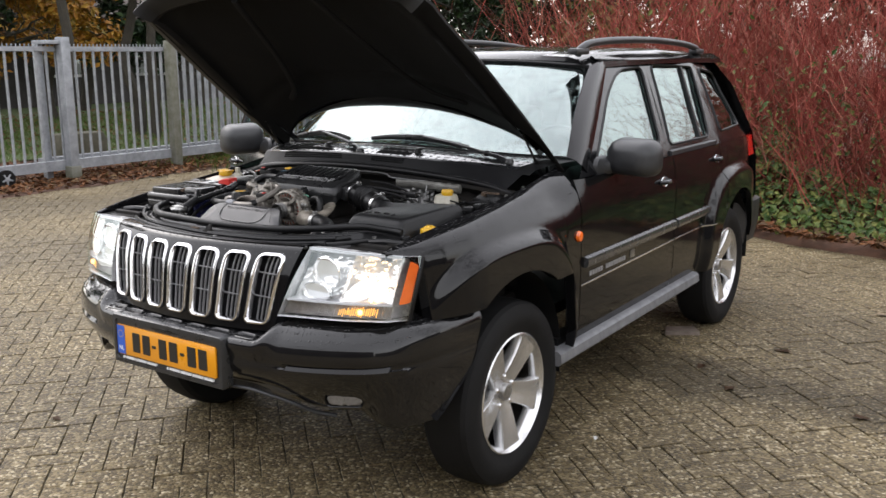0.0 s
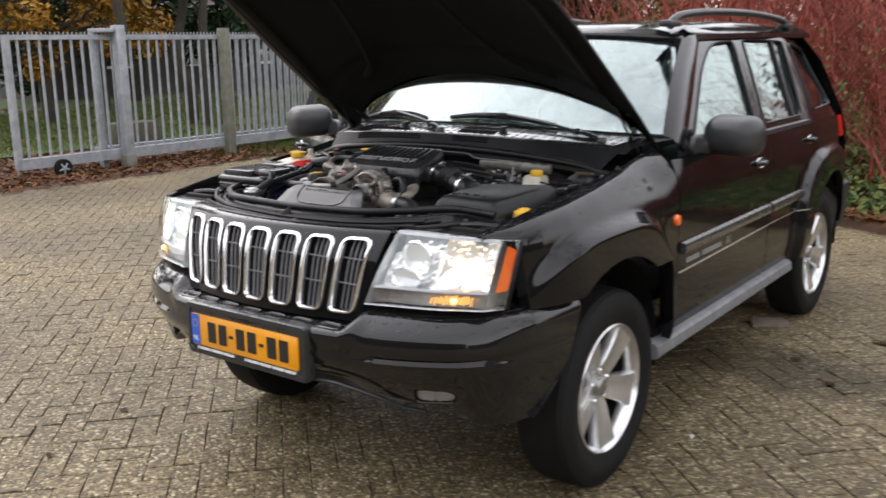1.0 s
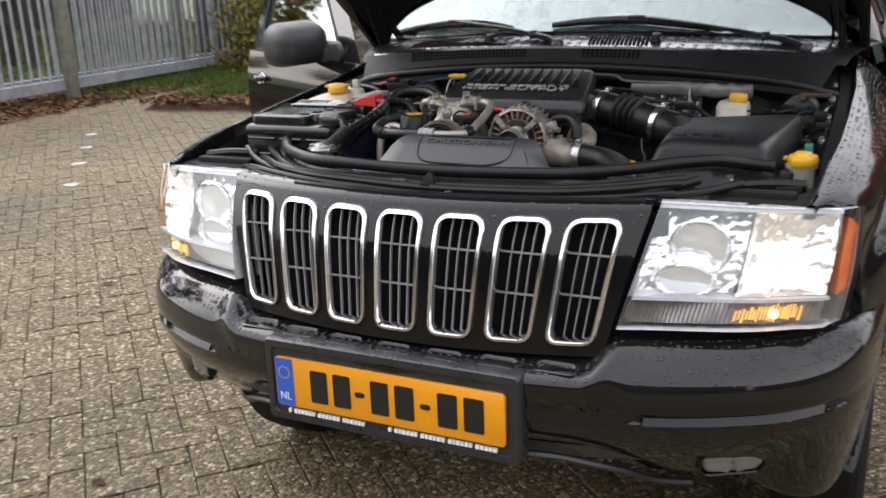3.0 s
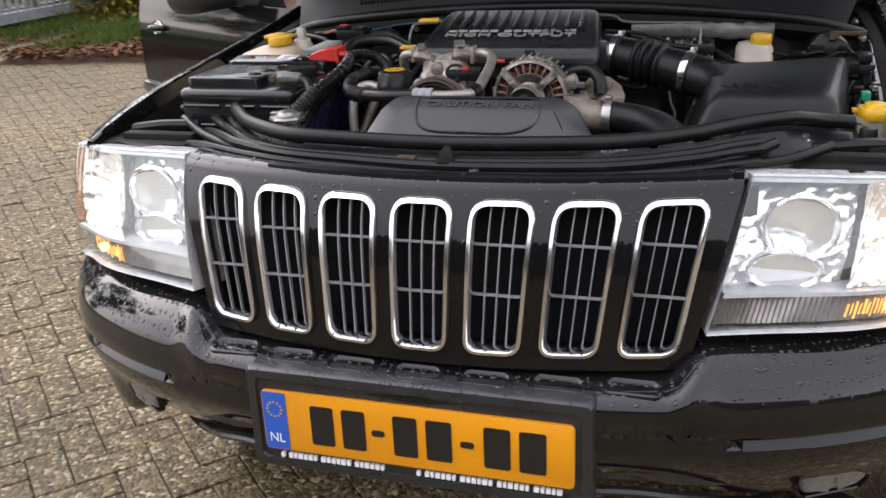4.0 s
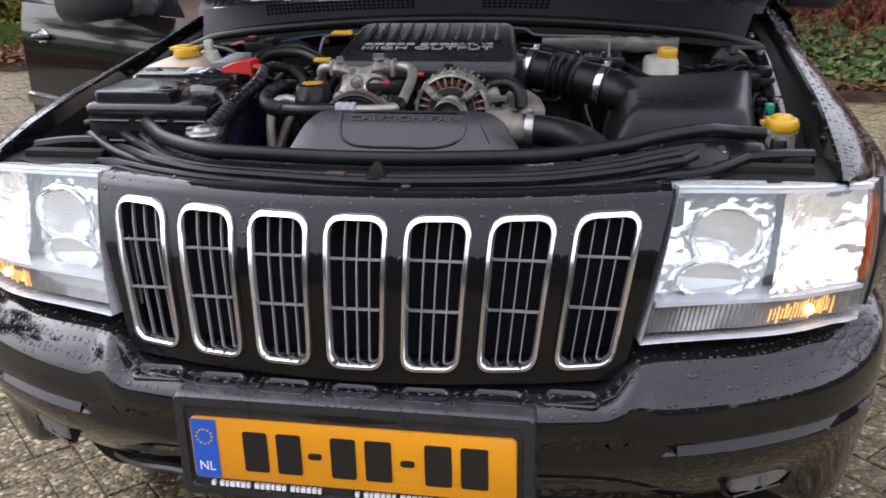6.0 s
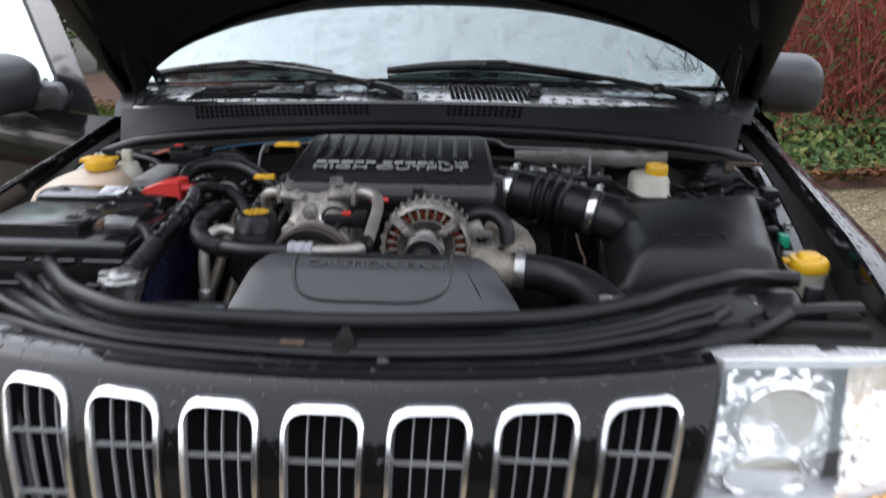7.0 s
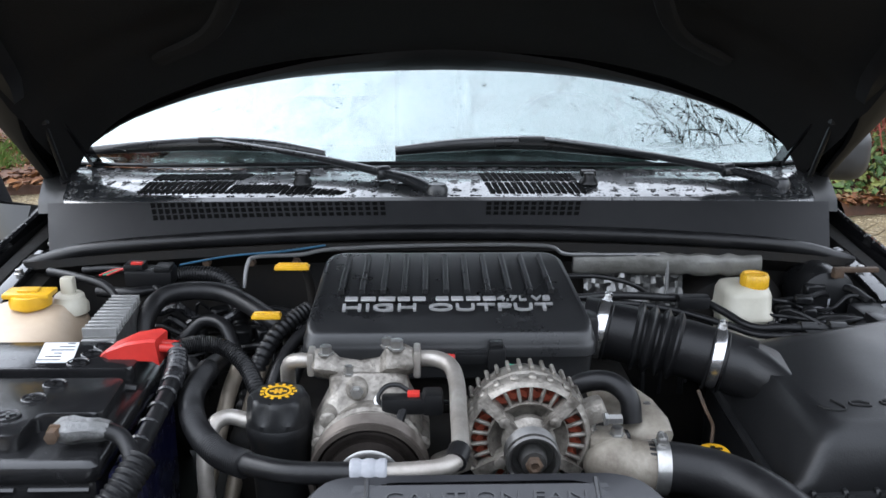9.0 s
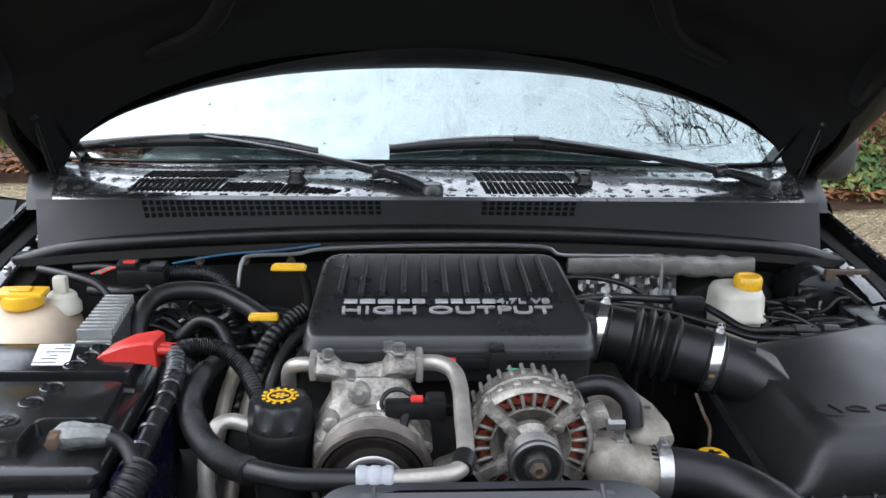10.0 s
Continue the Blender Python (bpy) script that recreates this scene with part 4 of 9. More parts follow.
# bumper: one outline in plan, swept with a section that changes along it
PLAN_X = [0, 0.15, 0.30, 0.44, 0.56, 0.66, 0.74, 0.80, 0.845, 0.872, 0.885, 0.892, 0.896]
PLAN_Y = [-0.842, -0.838, -0.824, -0.799, -0.764, -0.720, -0.672, -0.614, -0.540, -0.450, -0.35, -0.25, -0.165]


PL = spline([(x, y, 0) for x, y in zip(PLAN_X, PLAN_Y)], 8)
PLAN_X, PLAN_Y = [p.x for p in PL], [p.y for p in PL]


def bumper_section(x, y, nx, ny):
    a = abs(x)
    top = lerp(0.734, 0.784, sm(0.388, 0.458, a))
    bot = lerp(lerp(0.545, 0.464, sm(0.30, 0.52, a)), 0.424, sm(0.70, 0.83, a))
    k = lerp(lerp(1.0, 0.85, sm(0.42, 0.66, a)), 0.22, sm(0.70, 0.86, a))
    slope = sm(0.40, 0.47, a) * (1 - 0.6 * sm(0.80, 0.88, a))
    upper = [((0.060, 0.072), (0.004, 0.0)), ((0.020, 0.060), (-0.001, -0.003)), ((0.000, 0.045), (-0.006, -0.012)), ((-0.010, 0.024), (-0.014, -0.032)), ((-0.013, 0.007), (-0.026, -0.052)), ((-0.010, 0.000), (-0.045, -0.068))]
    dent = 0.011 * sm(0.47, 0.52, a) * (1 - sm(0.79, 0.85, a))
    prof = [(0.13 + 0.03 * (1 - sm(0.38, 0.45, a)), top + lerp(0.012, 0.004, slope))] + [(lerp(o[0], o[1], slope), top + lerp(z[0], z[1], slope)) for o, z in upper] + [(-0.003, min(top - 0.085, 0.69)),
            (-0.003, 0.668), (0.000, 0.661), (dent, 0.658), (dent, 0.646), (-0.001, 0.643), (0.004 * k, 0.62), (0.030 * k, 0.58), (0.072 * k, lerp(bot, 0.58, 0.6)), (0.112 * k, lerp(bot, 0.58, 0.25)), (0.146 * k, bot + 0.010), (0.165 * k, bot), (0.165 * k + 0.08, bot + 0.01)]
    if a < 0.40:
        prof[7] = (-0.003, 0.674)
    # its rear end follows the wheel arch
    return [(x + nx * o, min(y + ny * o, float(np.interp(z, [0.42, 0.50, 0.572, 0.66, 0.758], [-0.43, -0.33, -0.245, -0.22, -0.20]))), z) for o, z in prof]


plan = []
for s in range(2 * len(PLAN_X) - 1):
    q = s - (len(PLAN_X) - 1)
    i = min(int(abs(q)), len(PLAN_X) - 2)
    f = abs(q) - i
    plan.append((math.copysign(lerp(PLAN_X[i], PLAN_X[i + 1], f), q) if q else 0.0, lerp(PLAN_Y[i], PLAN_Y[i + 1], f)))
rows = []
for i, (x, y) in enumerate(plan):
    (ax, ay), (bx, by) = plan[max(i - 1, 0)], plan[min(i + 1, len(plan) - 1)]
    tx, ty = bx - ax, by - ay
    d = math.hypot(tx, ty)
    rows.append(bumper_section(x, y, -ty / d, tx / d))
bm = B()
sheet(bm, rows)
bumper = part("front_bumper", tidy(bm), PAINT_WET, car, "rain-beaded black front bumper", 50)
# strip in the groove, its upturned face shaped to give the bright sky highlight
for xf in (None, MX):
    bm = B()
    rows = []
    for x, y in [(lerp(0.50, 0.80, i / 12), float(np.interp(lerp(0.50, 0.80, i / 12), PLAN_X, PLAN_Y))) for i in range(13)]:
        rows.append([(x, y + 0.014, 0.662), (x, y + 0.011, 0.6575), (x, y - 0.002, 0.6440), (x, y - 0.003, 0.6415), (x, y + 0.014, 0.640)])
    loft(bm, rows)
    part("bumper_strip", tidy(bm), PAINT, bumper, xf=xf)
    # fog lamp in its pocket
    bm = B()
    cx, cy, cz = 0.648, -0.661, 0.532
    m = look((cx, cy, cz), (cx - 0.58, cy + 1.0, cz + 0.14)) @ Matrix.Diagonal((0.88, 1.0, 1.0, 1.0))
    loft(bm, [[m @ Vector((px, pz, dd)) for px, pz in rrect(w, h, 0.026, 5)] for w, h, dd in ((0.158, 0.062, -0.010), (0.154, 0.058, 0.001), (0.148, 0.053, -0.001), (0.144, 0.050, -0.03))])
    part("fog_lamp_pocket", tidy(bm), PAINT, bumper, xf=xf)
    bm = B()
    loft(bm, [[m @ Vector((px * (1 if px > 0 else 0.94), pz, dd)) for px, pz in rrect(w, h, 0.024, 5)] for w, h, dd in ((0.142, 0.048, -0.016), (0.140, 0.047, -0.004), (0.130, 0.038, 0.001), (0.09, 0.02, 0.003), (0.02, 0.004, 0.0035))])
    part("fog_lamp", tidy(bm), RIBBED, bumper, "clear fog lamp", xf=xf)
# moulded dimples on the step under the grille
for i in range(7):
    x = (i - 3) * 0.112
    bm = B()
    y0 = float(np.interp(abs(x), PLAN_X, PLAN_Y)) + 0.026
    loft(bm, [[(x + px + 0.25 * pz * x, y0 + pz, 0.7335 + 0.18 * pz + h) for px, pz in rrect(w, dd, 0.013, 5)] for w, dd, h in ((0.092, 0.042, -0.004), (0.089, 0.039, 0.003), (0.083, 0.033, 0.0045), (0.077, 0.027, 0.003), (0.074, 0.024, -0.001))])
    part("step_dimple", tidy(bm), PAINT_WET, bumper)
# lower valance with its opening
bm = B()
rows = []
for x in np.linspace(-0.52, 0.52, 33):
    y = float(np.interp(abs(x), PLAN_X, PLAN_Y))
    a = abs(x)
    rows.append([(x, y + 0.060, 0.56), (x, y + 0.075 + 0.05 * (1 - sm(0.30, 0.40, a)), 0.53), (x, y + 0.12 + 0.05 * (1 - sm(0.28, 0.38, a)), 0.505), (x, y + 0.15, 0.485), (x, y + 0.19, 0.462), (x, y + 0.27, 0.455)])
sheet(bm, rows)
part("valance", tidy(bm), mat("scuffed_grey_valance", (0.05, 0.05, 0.05), (0.10, 0.098, 0.095), 0.55, scale=16, bump=0.2, bscale=120), bumper, "scuffed grey lower valance")
for xf in (None, MX):
    bm = B()
    tube(bm, [(0.27, -0.805, 0.550), (0.34, -0.790, 0.548), (0.40, -0.765, 0.532), (0.45, -0.715, 0.500), (0.50, -0.65, 0.455), (0.56, -0.60, 0.435)], 0.011, 8, 5, flat=0.7)
    part("valance_lip", bm, TRIM, bumper, xf=xf)

# number plate: holder, plate, characters as plain bars
PT = look((0.0, -0.858, 0.642), (0.0, 0.0, 0.635))
bm = B()
loft(bm, [[PT @ Vector((px, pz, d)) for px, pz in rrect(w, h, 0.010, 4)] for w, h, d in ((0.575, 0.185, -0.045), (0.575, 0.185, -0.006), (0.568, 0.178, 0.0), (0.54, 0.15, 0.001), (0.536, 0.146, -0.004))])
plate_holder = part("plate_holder", tidy(bm), TRIM_WET, car, "black plastic number plate holder")
bm = B()
prism(bm, rrect(0.52, 0.11, 0.008, 4), -0.004, 0.003, PT, 0.001)
plate = part("number_plate", tidy(bm), PLATE, plate_holder, "yellow number plate with plain dark bars")
bm = B()
prism(bm, [(-0.258, -0.053), (-0.216, -0.053), (-0.216, 0.053), (-0.258, 0.053)], 0.002, 0.0042, PT)
band = part("plate_band", tidy(bm), BLUE, plate, "blue country band")
words("NL", 0.024, WHITE, plate, PT @ Matrix.Translation((-0.237, -0.032, 0.0046)), 0.0003, 0.026, "country_letters")
for k in range(12):
    a = 2 * math.pi * k / 12
    bm = B()
    box(bm, PT @ Vector((-0.237 + 0.013 * math.cos(a), 0.022 + 0.013 * math.sin(a), 0.0045)), (0.003, 0.001, 0.003))
    part("star", bm, YELLOW, band)
for x, w, h in ((-0.165, 0.040, 0.072), (-0.110, 0.040, 0.072), (-0.068, 0.022, 0.011), (-0.022, 0.040, 0.072), (0.034, 0.042, 0.072), (0.080, 0.022, 0.011), (0.128, 0.042, 0.072), (0.184, 0.042, 0.072)):
    bm = B()
    prism(bm, rrect(w, h, 0.004, 3), 0.002, 0.0045, PT @ Matrix.Translation((x + 0.012, 0, 0)))
    part("plate_bar", tidy(bm), PLATE_INK, plate)
for x0, x1 in ((-0.235, -0.045), (0.005, 0.235)):
    x = x0
    k = 0
    while x < x1:
        w = (0.006, 0.007, 0.005, 0.008)[k % 4]
        bm = B()
        prism(bm, [(x, -0.070), (x + w, -0.070), (x + w, -0.062), (x, -0.062)], -0.004, 0.0022, PT)
        part("dealer_bar", tidy(bm), WHITE, plate_holder)
        x += w + (0.0025 if k % 6 else 0.008)
        k += 1

# repeaters on the wings
for xf in (None, MX):
    bm = B()
    lathe(bm, [(0.024, -0.01), (0.024, 0.004), (0.020, 0.014), (0.008, 0.018)], Matrix.Translation((side_x(0.56, 0.905) - 0.002, 0.575, 0.905)) @ AX_X, 20)
    part("side_repeater", bm, AMBER, car, "small orange side repeater", xf=xf)

# ---- bonnet, raised ----
HOOD = Matrix.Translation((0, 0.625, 1.206)) @ Matrix.Rotation(radians(-37), 4, "X")
# local: x across, -y forwards along the panel, z out of its upper face


def hood_half(s):
    return float(np.interp(s, [0, 0.3, 0.7, 1.0, 1.12, 1.18, 1.225], [0.798, 0.792, 0.774, 0.744, 0.718, 0.662, 0.540]))


def hood_back(a):
    return float(np.interp(a, [0, 0.19, 0.34, 0.425, 0.52, 0.585, 0.66, 0.737, 0.813, 0.888, 0.945, 1.0], [0.264, 0.260, 0.251, 0.240, 0.224, 0.210, 0.188, 0.163, 0.130, 0.082, 0.036, -0.02]))


def hood_z(a, s):
    return 0.085 * (1 - a ** 2.2) - 0.02 * (s / 1.2) ** 2 - 0.05 * sm(1.08, 1.23, s) - 0.03 * sm(0.93, 1.0, a)


def hood_point(a, t, down=0.0, shrink=0.0):
    """a from -1 to 1 across, t from 0 at the back edge to 1 at the nose."""
    front = 1.225 - 0.10 * abs(a) ** 2.5
    s = lerp(hood_back(abs(a)) + shrink, front - shrink, t)
    return Vector(((hood_half(min(s, 1.0)) - shrink) * a, -s, hood_z(abs(a), s) - down))


bm = B()
sheet(bm, [[hood_point(a, t) for a in np.linspace(-1, 1, 41)] for t in np.linspace(0, 1, 31)])
FRAMEB = mat("dull_black_frame", (0.006, 0.006, 0.0065), (0.010, 0.010, 0.010), 0.5, scale=5, spec=0.2)
bonnet = part("bonnet", tidy(bm), PAINT, car, "black bonnet, raised, its lining in deep shade", xf=HOOD)
# rim of the panel and pressed inner frame
bm = B()
edge = [hood_point(a, 0) for a in np.linspace(-1, 1, 41)] + [hood_point(1, t) for t in np.linspace(0.03, 1, 24)] + [hood_point(a, 1) for a in np.linspace(0.97, -1, 40)] + [hood_point(-1, t) for t in np.linspace(0.97, 0.03, 24)]
cen = Vector((0, -0.65, 0))
rings = []
for k, p in enumerate(edge):
    q = (cen - p)
    q.z = 0
    q.normalize()
    f = lerp(0.30, 1.0, sm(0.14, 0.42, -p.y))
    rings.append([p + q * f * w + Vector((0, 0, -h * f)) for w, h in ((0, 0), (0, 0.010), (0.010, 0.016), (0.05, 0.024), (0.09, 0.024), (0.11, 0.008))])
loft(bm, rings + rings[:1], False, False)
part("bonnet_frame", tidy(bm), FRAMEB, bonnet, "black pressed bonnet frame", xf=HOOD)
bm = B()
sheet(bm, [[hood_point(a, t, (0.020 + 0.008 * sm(0.55, 0.62, abs(a) + 0.25 * math.sin(t * 6)) - 0.010 * math.exp(-((t - 0.25) / 0.03) ** 2)) * lerp(0.2, 1.0, sm(0.0, 0.3, t)), 0.06) for a in np.linspace(-1, 1, 49)] for t in np.linspace(0, 1, 37)])
part("bonnet_lining", tidy(bm), FELT, bonnet, "black fibre bonnet lining", xf=HOOD)
for x in (-0.36, 0.36):
    bm = B()
    tube(bm, [HOOD @ Vector((x * 0.55, -1.1, -0.01)), HOOD @ Vector((x * 0.75, -0.75, 0.002)), HOOD @ Vector((x, -0.50, 0.010)), HOOD @ Vector((x * 1.35, -0.37, 0.030))], 0.016, 8, 6, flat=0.6)
    part("bonnet_rib", bm, FELT, bonnet)
for xf in (None, MX):
    bm = B()
    a, b = Vector((0.735, 0.60, 1.09)), Vector((0.715, 0.40, 1.345))
    tube(bm, [a, a.lerp(b, 0.5)], 0.011, 10, 1)
    tube(bm, [a.lerp(b, 0.45), b], 0.005, 8, 1)
    box(bm, tuple(b), (0.02, 0.02, 0.02), 0.006)
    box(bm, tuple(a), (0.02, 0.02, 0.02), 0.006)
    part("bonnet_strut", bm, RUBBER, bonnet, "black gas strut", xf=xf)
    bm = B()
    loft(bm, [[p + Vector((dx, 0, dz)) for dx, dz in ((-0.004, -0.016), (0.004, -0.016), (0.004, 0.016), (-0.004, 0.016))] for p in (Vector((0.70, 0.66, 1.14)), Vector((0.70, 0.64, 1.20)), Vector((0.70, 0.55, 1.27)), Vector((0.695, 0.44, 1.345)))])
    part("bonnet_hinge", tidy(bm), PAINT, bonnet, xf=xf)


# ---- cowl, wipers ----
def cowl(s, t):
    """s across from -1 to 1, t from the rubber seal (0) over the lip (0.4) to the windscreen's foot (1)."""
    a = s * s
    p0 = Vector((0.695 * s, 0.228 + 0.085 * a, 1.178 - 0.058 * a))
    p1 = Vector((0.735 * s, 0.240 + 0.190 * a, 1.236 - 0.042 * a))
    p2 = ws_base(s * 1.01) + Vector((0, 0.004, -0.004))
    if t < 0.4:
        return p0.lerp(p1, t / 0.4)
    q = (t - 0.4) / 0.6
    return p1.lerp(p2, q) + Vector((0, 0, 0.006 * math.sin(math.pi * q)))


bm = B()
ts = [0, 0.12, 0.25, 0.36, 0.40, 0.44, 0.55, 0.7, 0.85, 1.0]
sheet(bm, [[cowl(s, t) for s in np.linspace(-0.95, 0.95, 41)] for t in ts if t >= 0.36])
COWLM = with_drops(mat("rain_filmed_black_plastic", (0.012, 0.013, 0.014), (0.022, 0.023, 0.025), 0.28, scale=10, coat=0.85, rvar=0.14), 150, 1.0)
cowl_panel = part("cowl_panel", tidy(bm), COWLM, car, "wet black plastic scuttle panel below the windscreen")
bm = B()
sheet(bm, [[cowl(s, t) for s in np.linspace(-1, 1, 41)] for t in ts if t <= 0.36])
part("cowl_face", tidy(bm), mat("satin_scuttle_plastic", (0.007, 0.0072, 0.008), (0.013, 0.0132, 0.0142), 0.50, scale=7, bump=0.25, bscale=14, spec=0.12), cowl_panel, "matt black front of the scuttle")
for k in (-1, 1):
    bm = B()
    sheet(bm, [[cowl(k * q, t) + Vector((0, 0, -0.004 * (q > 0.96))) for q in (0.951, 0.97, 1.0, 1.03)] for t in (0.30, 0.36, 0.40, 0.55, 0.75, 1.0)])
    part("cowl_end", tidy(bm), FRAMEB, cowl_panel, "dull black end of the scuttle")
bm = B()
tube(bm, [cowl(s, 0) + Vector((0, -0.012, 0.004 - 0.02 * sm(0.9, 1.0, abs(s)))) for s in np.linspace(-1.06, 1.06, 17)], 0.013, 10, 3)
part("cowl_seal", bm, RUBBER, cowl_panel, "black rubber seal along the scuttle")
bm = B()
sheet(bm, [[(0.735 * s, 0.232 + 0.085 * s * s - dy, 1.172 - 0.058 * s * s - dz) for s in np.linspace(-1, 1, 21)] for dy, dz in ((-0.01, 0.0), (0.02, 0.006), (0.022, 0.02), (-0.02, 0.05), (-0.02, 0.40))])
part("bulkhead", bm, SOOT, car, "dark bulkhead behind the engine")
# air intake grids: slanted slots on the deck, a lattice of small holes in the face
# openings are thin black strips laid on, their inner shade put into the colour
VENT = mat("vent_black", (0.002, 0.002, 0.002), rough=0.9, spec=0.1)


def vent(s, t0, t1, lean, w):
    a, b = cowl(s, t0), cowl(s + lean, t1)
    nrm = Vector((1, 0, 0)).cross(b - a).normalized()
    bm = B()
    loft(bm, [[a + Vector((-w, 0, 0)) + nrm * h, a + Vector((w, 0, 0)) + nrm * h, b + Vector((w, 0, 0)) + nrm * h, b + Vector((-w, 0, 0)) + nrm * h] for h in (-0.002, 0.0015)])
    part("vent_slot", tidy(bm), VENT, cowl_panel)


for k in range(34):
    s = lerp(-0.735, -0.245, k / 33)
    if k < 24:
        vent(s, 0.46, 0.58 if k > 14 else 0.64, 0.018, 0.0042)
    else:
        vent(s, 0.44, lerp(0.56, 0.47, (k - 24) / 10), 0.012, 0.0042)
    if k < 16:
        vent(s + 0.024, 0.68, 0.80, 0.016, 0.0042)
for k in range(15):
    s = lerp(0.110, 0.325, k / 14)
    vent(s, 0.45, 0.60, -0.010, 0.0042)
    vent(s - 0.012, 0.64, 0.78, -0.010, 0.0042)
for s0, s1, n in ((-0.700, -0.145, 33), (0.100, 0.310, 13)):
    for k in range(n):
        for t0 in (0.20, 0.255, 0.31):
            vent(lerp(s0, s1, k / (n - 1)), t0, t0 + 0.038, 0.0, 0.0040)
for s in (-0.335, 0.345):
    bm = B()
    p = cowl(s, 0.60)
    lathe(bm, [(0.017, 0), (0.015, 0.007), (0.010, 0.013), (0.010, 0.018), (0.006, 0.020)], Matrix.Translation(p), 14)
    box(bm, p + Vector((0, 0.010, 0.016)), (0.028, 0.018, 0.012), 0.004, 2)
    part("washer_nozzle", bm, PLASTIC, cowl_panel, "black washer nozzle")


def on_screen(s, t, up=0.0):
    return ws_base(s).lerp(ws_top(s), t) + Vector((0, -0.018, 0.030)) * math.sin(math.pi * t) + Vector((0, -0.55, 0.83)) * up


BLADES_AT = (((-0.94, 0.040), (-0.78, 0.055), (-0.60, 0.060), (-0.44, 0.050), (-0.30, 0.025)), ((-0.12, 0.035), (0.04, 0.050), (0.23, 0.055), (0.39, 0.040), (0.56, 0.020)))
for pivot, elbow, row in (((-0.014, 0.262, 1.240), (-0.105, 0.318, 1.262), BLADES_AT[0]), ((0.640, 0.432, 1.214), (0.535, 0.425, 1.246), BLADES_AT[1])):
    bm = B()
    pm = on_screen(*row[2], 0.024)
    pv, el = Vector(pivot), Vector(elbow)
    tube(bm, [pv, pv.lerp(el, 0.5) + Vector((0, 0, 0.004)), el, el.lerp(pm, 0.35) + Vector((0, 0, 0.004)), el.lerp(pm, 0.75) + Vector((0, 0, 0.003)), pm], lambda q: lerp(0.0165, 0.0065, min(max(q - 0.18, 0) * 1.5, 1)), 10, 8, flat=0.62)
    lathe(bm, [(0.018, -0.02), (0.019, 0.006), (0.015, 0.014), (0.008, 0.016)], Matrix.Translation(pv), 18)
    wiper = part("wiper", bm, TRIM_WET, car, "wet black windscreen wiper")
    bm = B()
    lathe(bm, [(0.010, -0.012), (0.013, -0.008), (0.013, 0.010), (0.009, 0.013)], look(el, el + Vector((1, 0.2, 0.1))), 12)
    part("wiper_knuckle", bm, TRIM_WET, wiper)
    # bowed frame over a flat rubber, joined by yokes
    bow = [on_screen(u, t, 0.011 + 0.006 * math.sin(math.pi * i / 4)) for i, (u, t) in enumerate(row)]
    bm = B()
    tube(bm, bow, lambda q: 0.0045 + 0.0035 * math.sin(math.pi * q), 8, 6, flat=1.3)
    part("wiper_blade", bm, TRIM_WET, wiper)
    bm = B()
    tube(bm, [on_screen(u, t - 0.004, 0.006) for u, t in row], 0.0055, 6, 6)
    part("wiper_rubber", bm, RUBBER, wiper)
    for q in (0.12, 0.36, 0.64, 0.88):
        i = q * 4
        k = int(i)
        u, t = lerp(row[k][0], row[k + 1][0], i - k), lerp(row[k][1], row[k + 1][1], i - k)
        bm = B()
        tube(bm, [on_screen(u - 0.035, t - 0.004, 0.008), on_screen(u, t, 0.012), on_screen(u + 0.035, t - 0.004, 0.008)], 0.0035, 6, 4)
        part("blade_yoke", bm, PLASTIC, wiper)
    bm = B()
    box(bm, pm, (0.050, 0.016, 0.012), 0.004, 2)
    part("blade_clip", bm, TRIM_WET, wiper)


# ---- engine bay ----
def hose(name, pts, r, m, parent, label="", n=10, sm_=8):
    bm = B()
    tube(bm, pts, r, n, sm_)
    return part(name, bm, m, parent, label)


def corrugated(base, count):
    return lambda q: base * (1 + 0.07 * math.sin(q * 2 * math.pi * count))


def blob(bm, c, r, sq=(1, 1, 1), n=12, k=7):
    """A rounded lump, for castings."""
    lathe(bm, [(max(math.sin(math.pi * i / k), 0.02), -math.cos(math.pi * i / k)) for i in range(k + 1)], Matrix.Translation(c) @ Matrix.Diagonal((r * sq[0], r * sq[1], r * sq[2], 1)), n)


def clamp(c, d, r, w, parent, label="bright steel hose clamp", m=None, screw=(0, 1)):
    """A band round a hose with its screw housing."""
    c, d = Vector(c), Vector(d).normalized()
    f = look(c, c + d)
    bm = B()
    lathe(bm, [(r - 0.003, -w), (r, -w), (r + 0.0006, -w * 0.6), (r + 0.0006, w * 0.6), (r, w), (r - 0.003, w)], f, 32, False)
    box(bm, (screw[0] * r, screw[1] * (r + 0.004), 0), (0.014, 0.010, 0.012), 0.003, 2, f)
    band = part("hose_clamp", bm, m or BAND, parent, label)
    bm = B()
    lathe(bm, [(0.0045, -0.010), (0.0045, 0.008), (0.002, 0.009)], f @ Matrix.Translation((screw[0] * r, screw[1] * (r + 0.005), 0)) @ AX_X, 8)
    part("clamp_screw", bm, STEEL, band)
    return band


def nut(c, r, h, m, parent, axis=None, mat_=None):
    bm = B()
    lathe(bm, [(r * 1.35, 0.0), (r * 1.35, h * 0.18), (r, h * 0.22), (r, h), (r * 0.5, h * 1.05)], Matrix.Translation(c) @ (axis or Matrix()), 6)
    return part("bolt", bm, mat_ or m, parent)


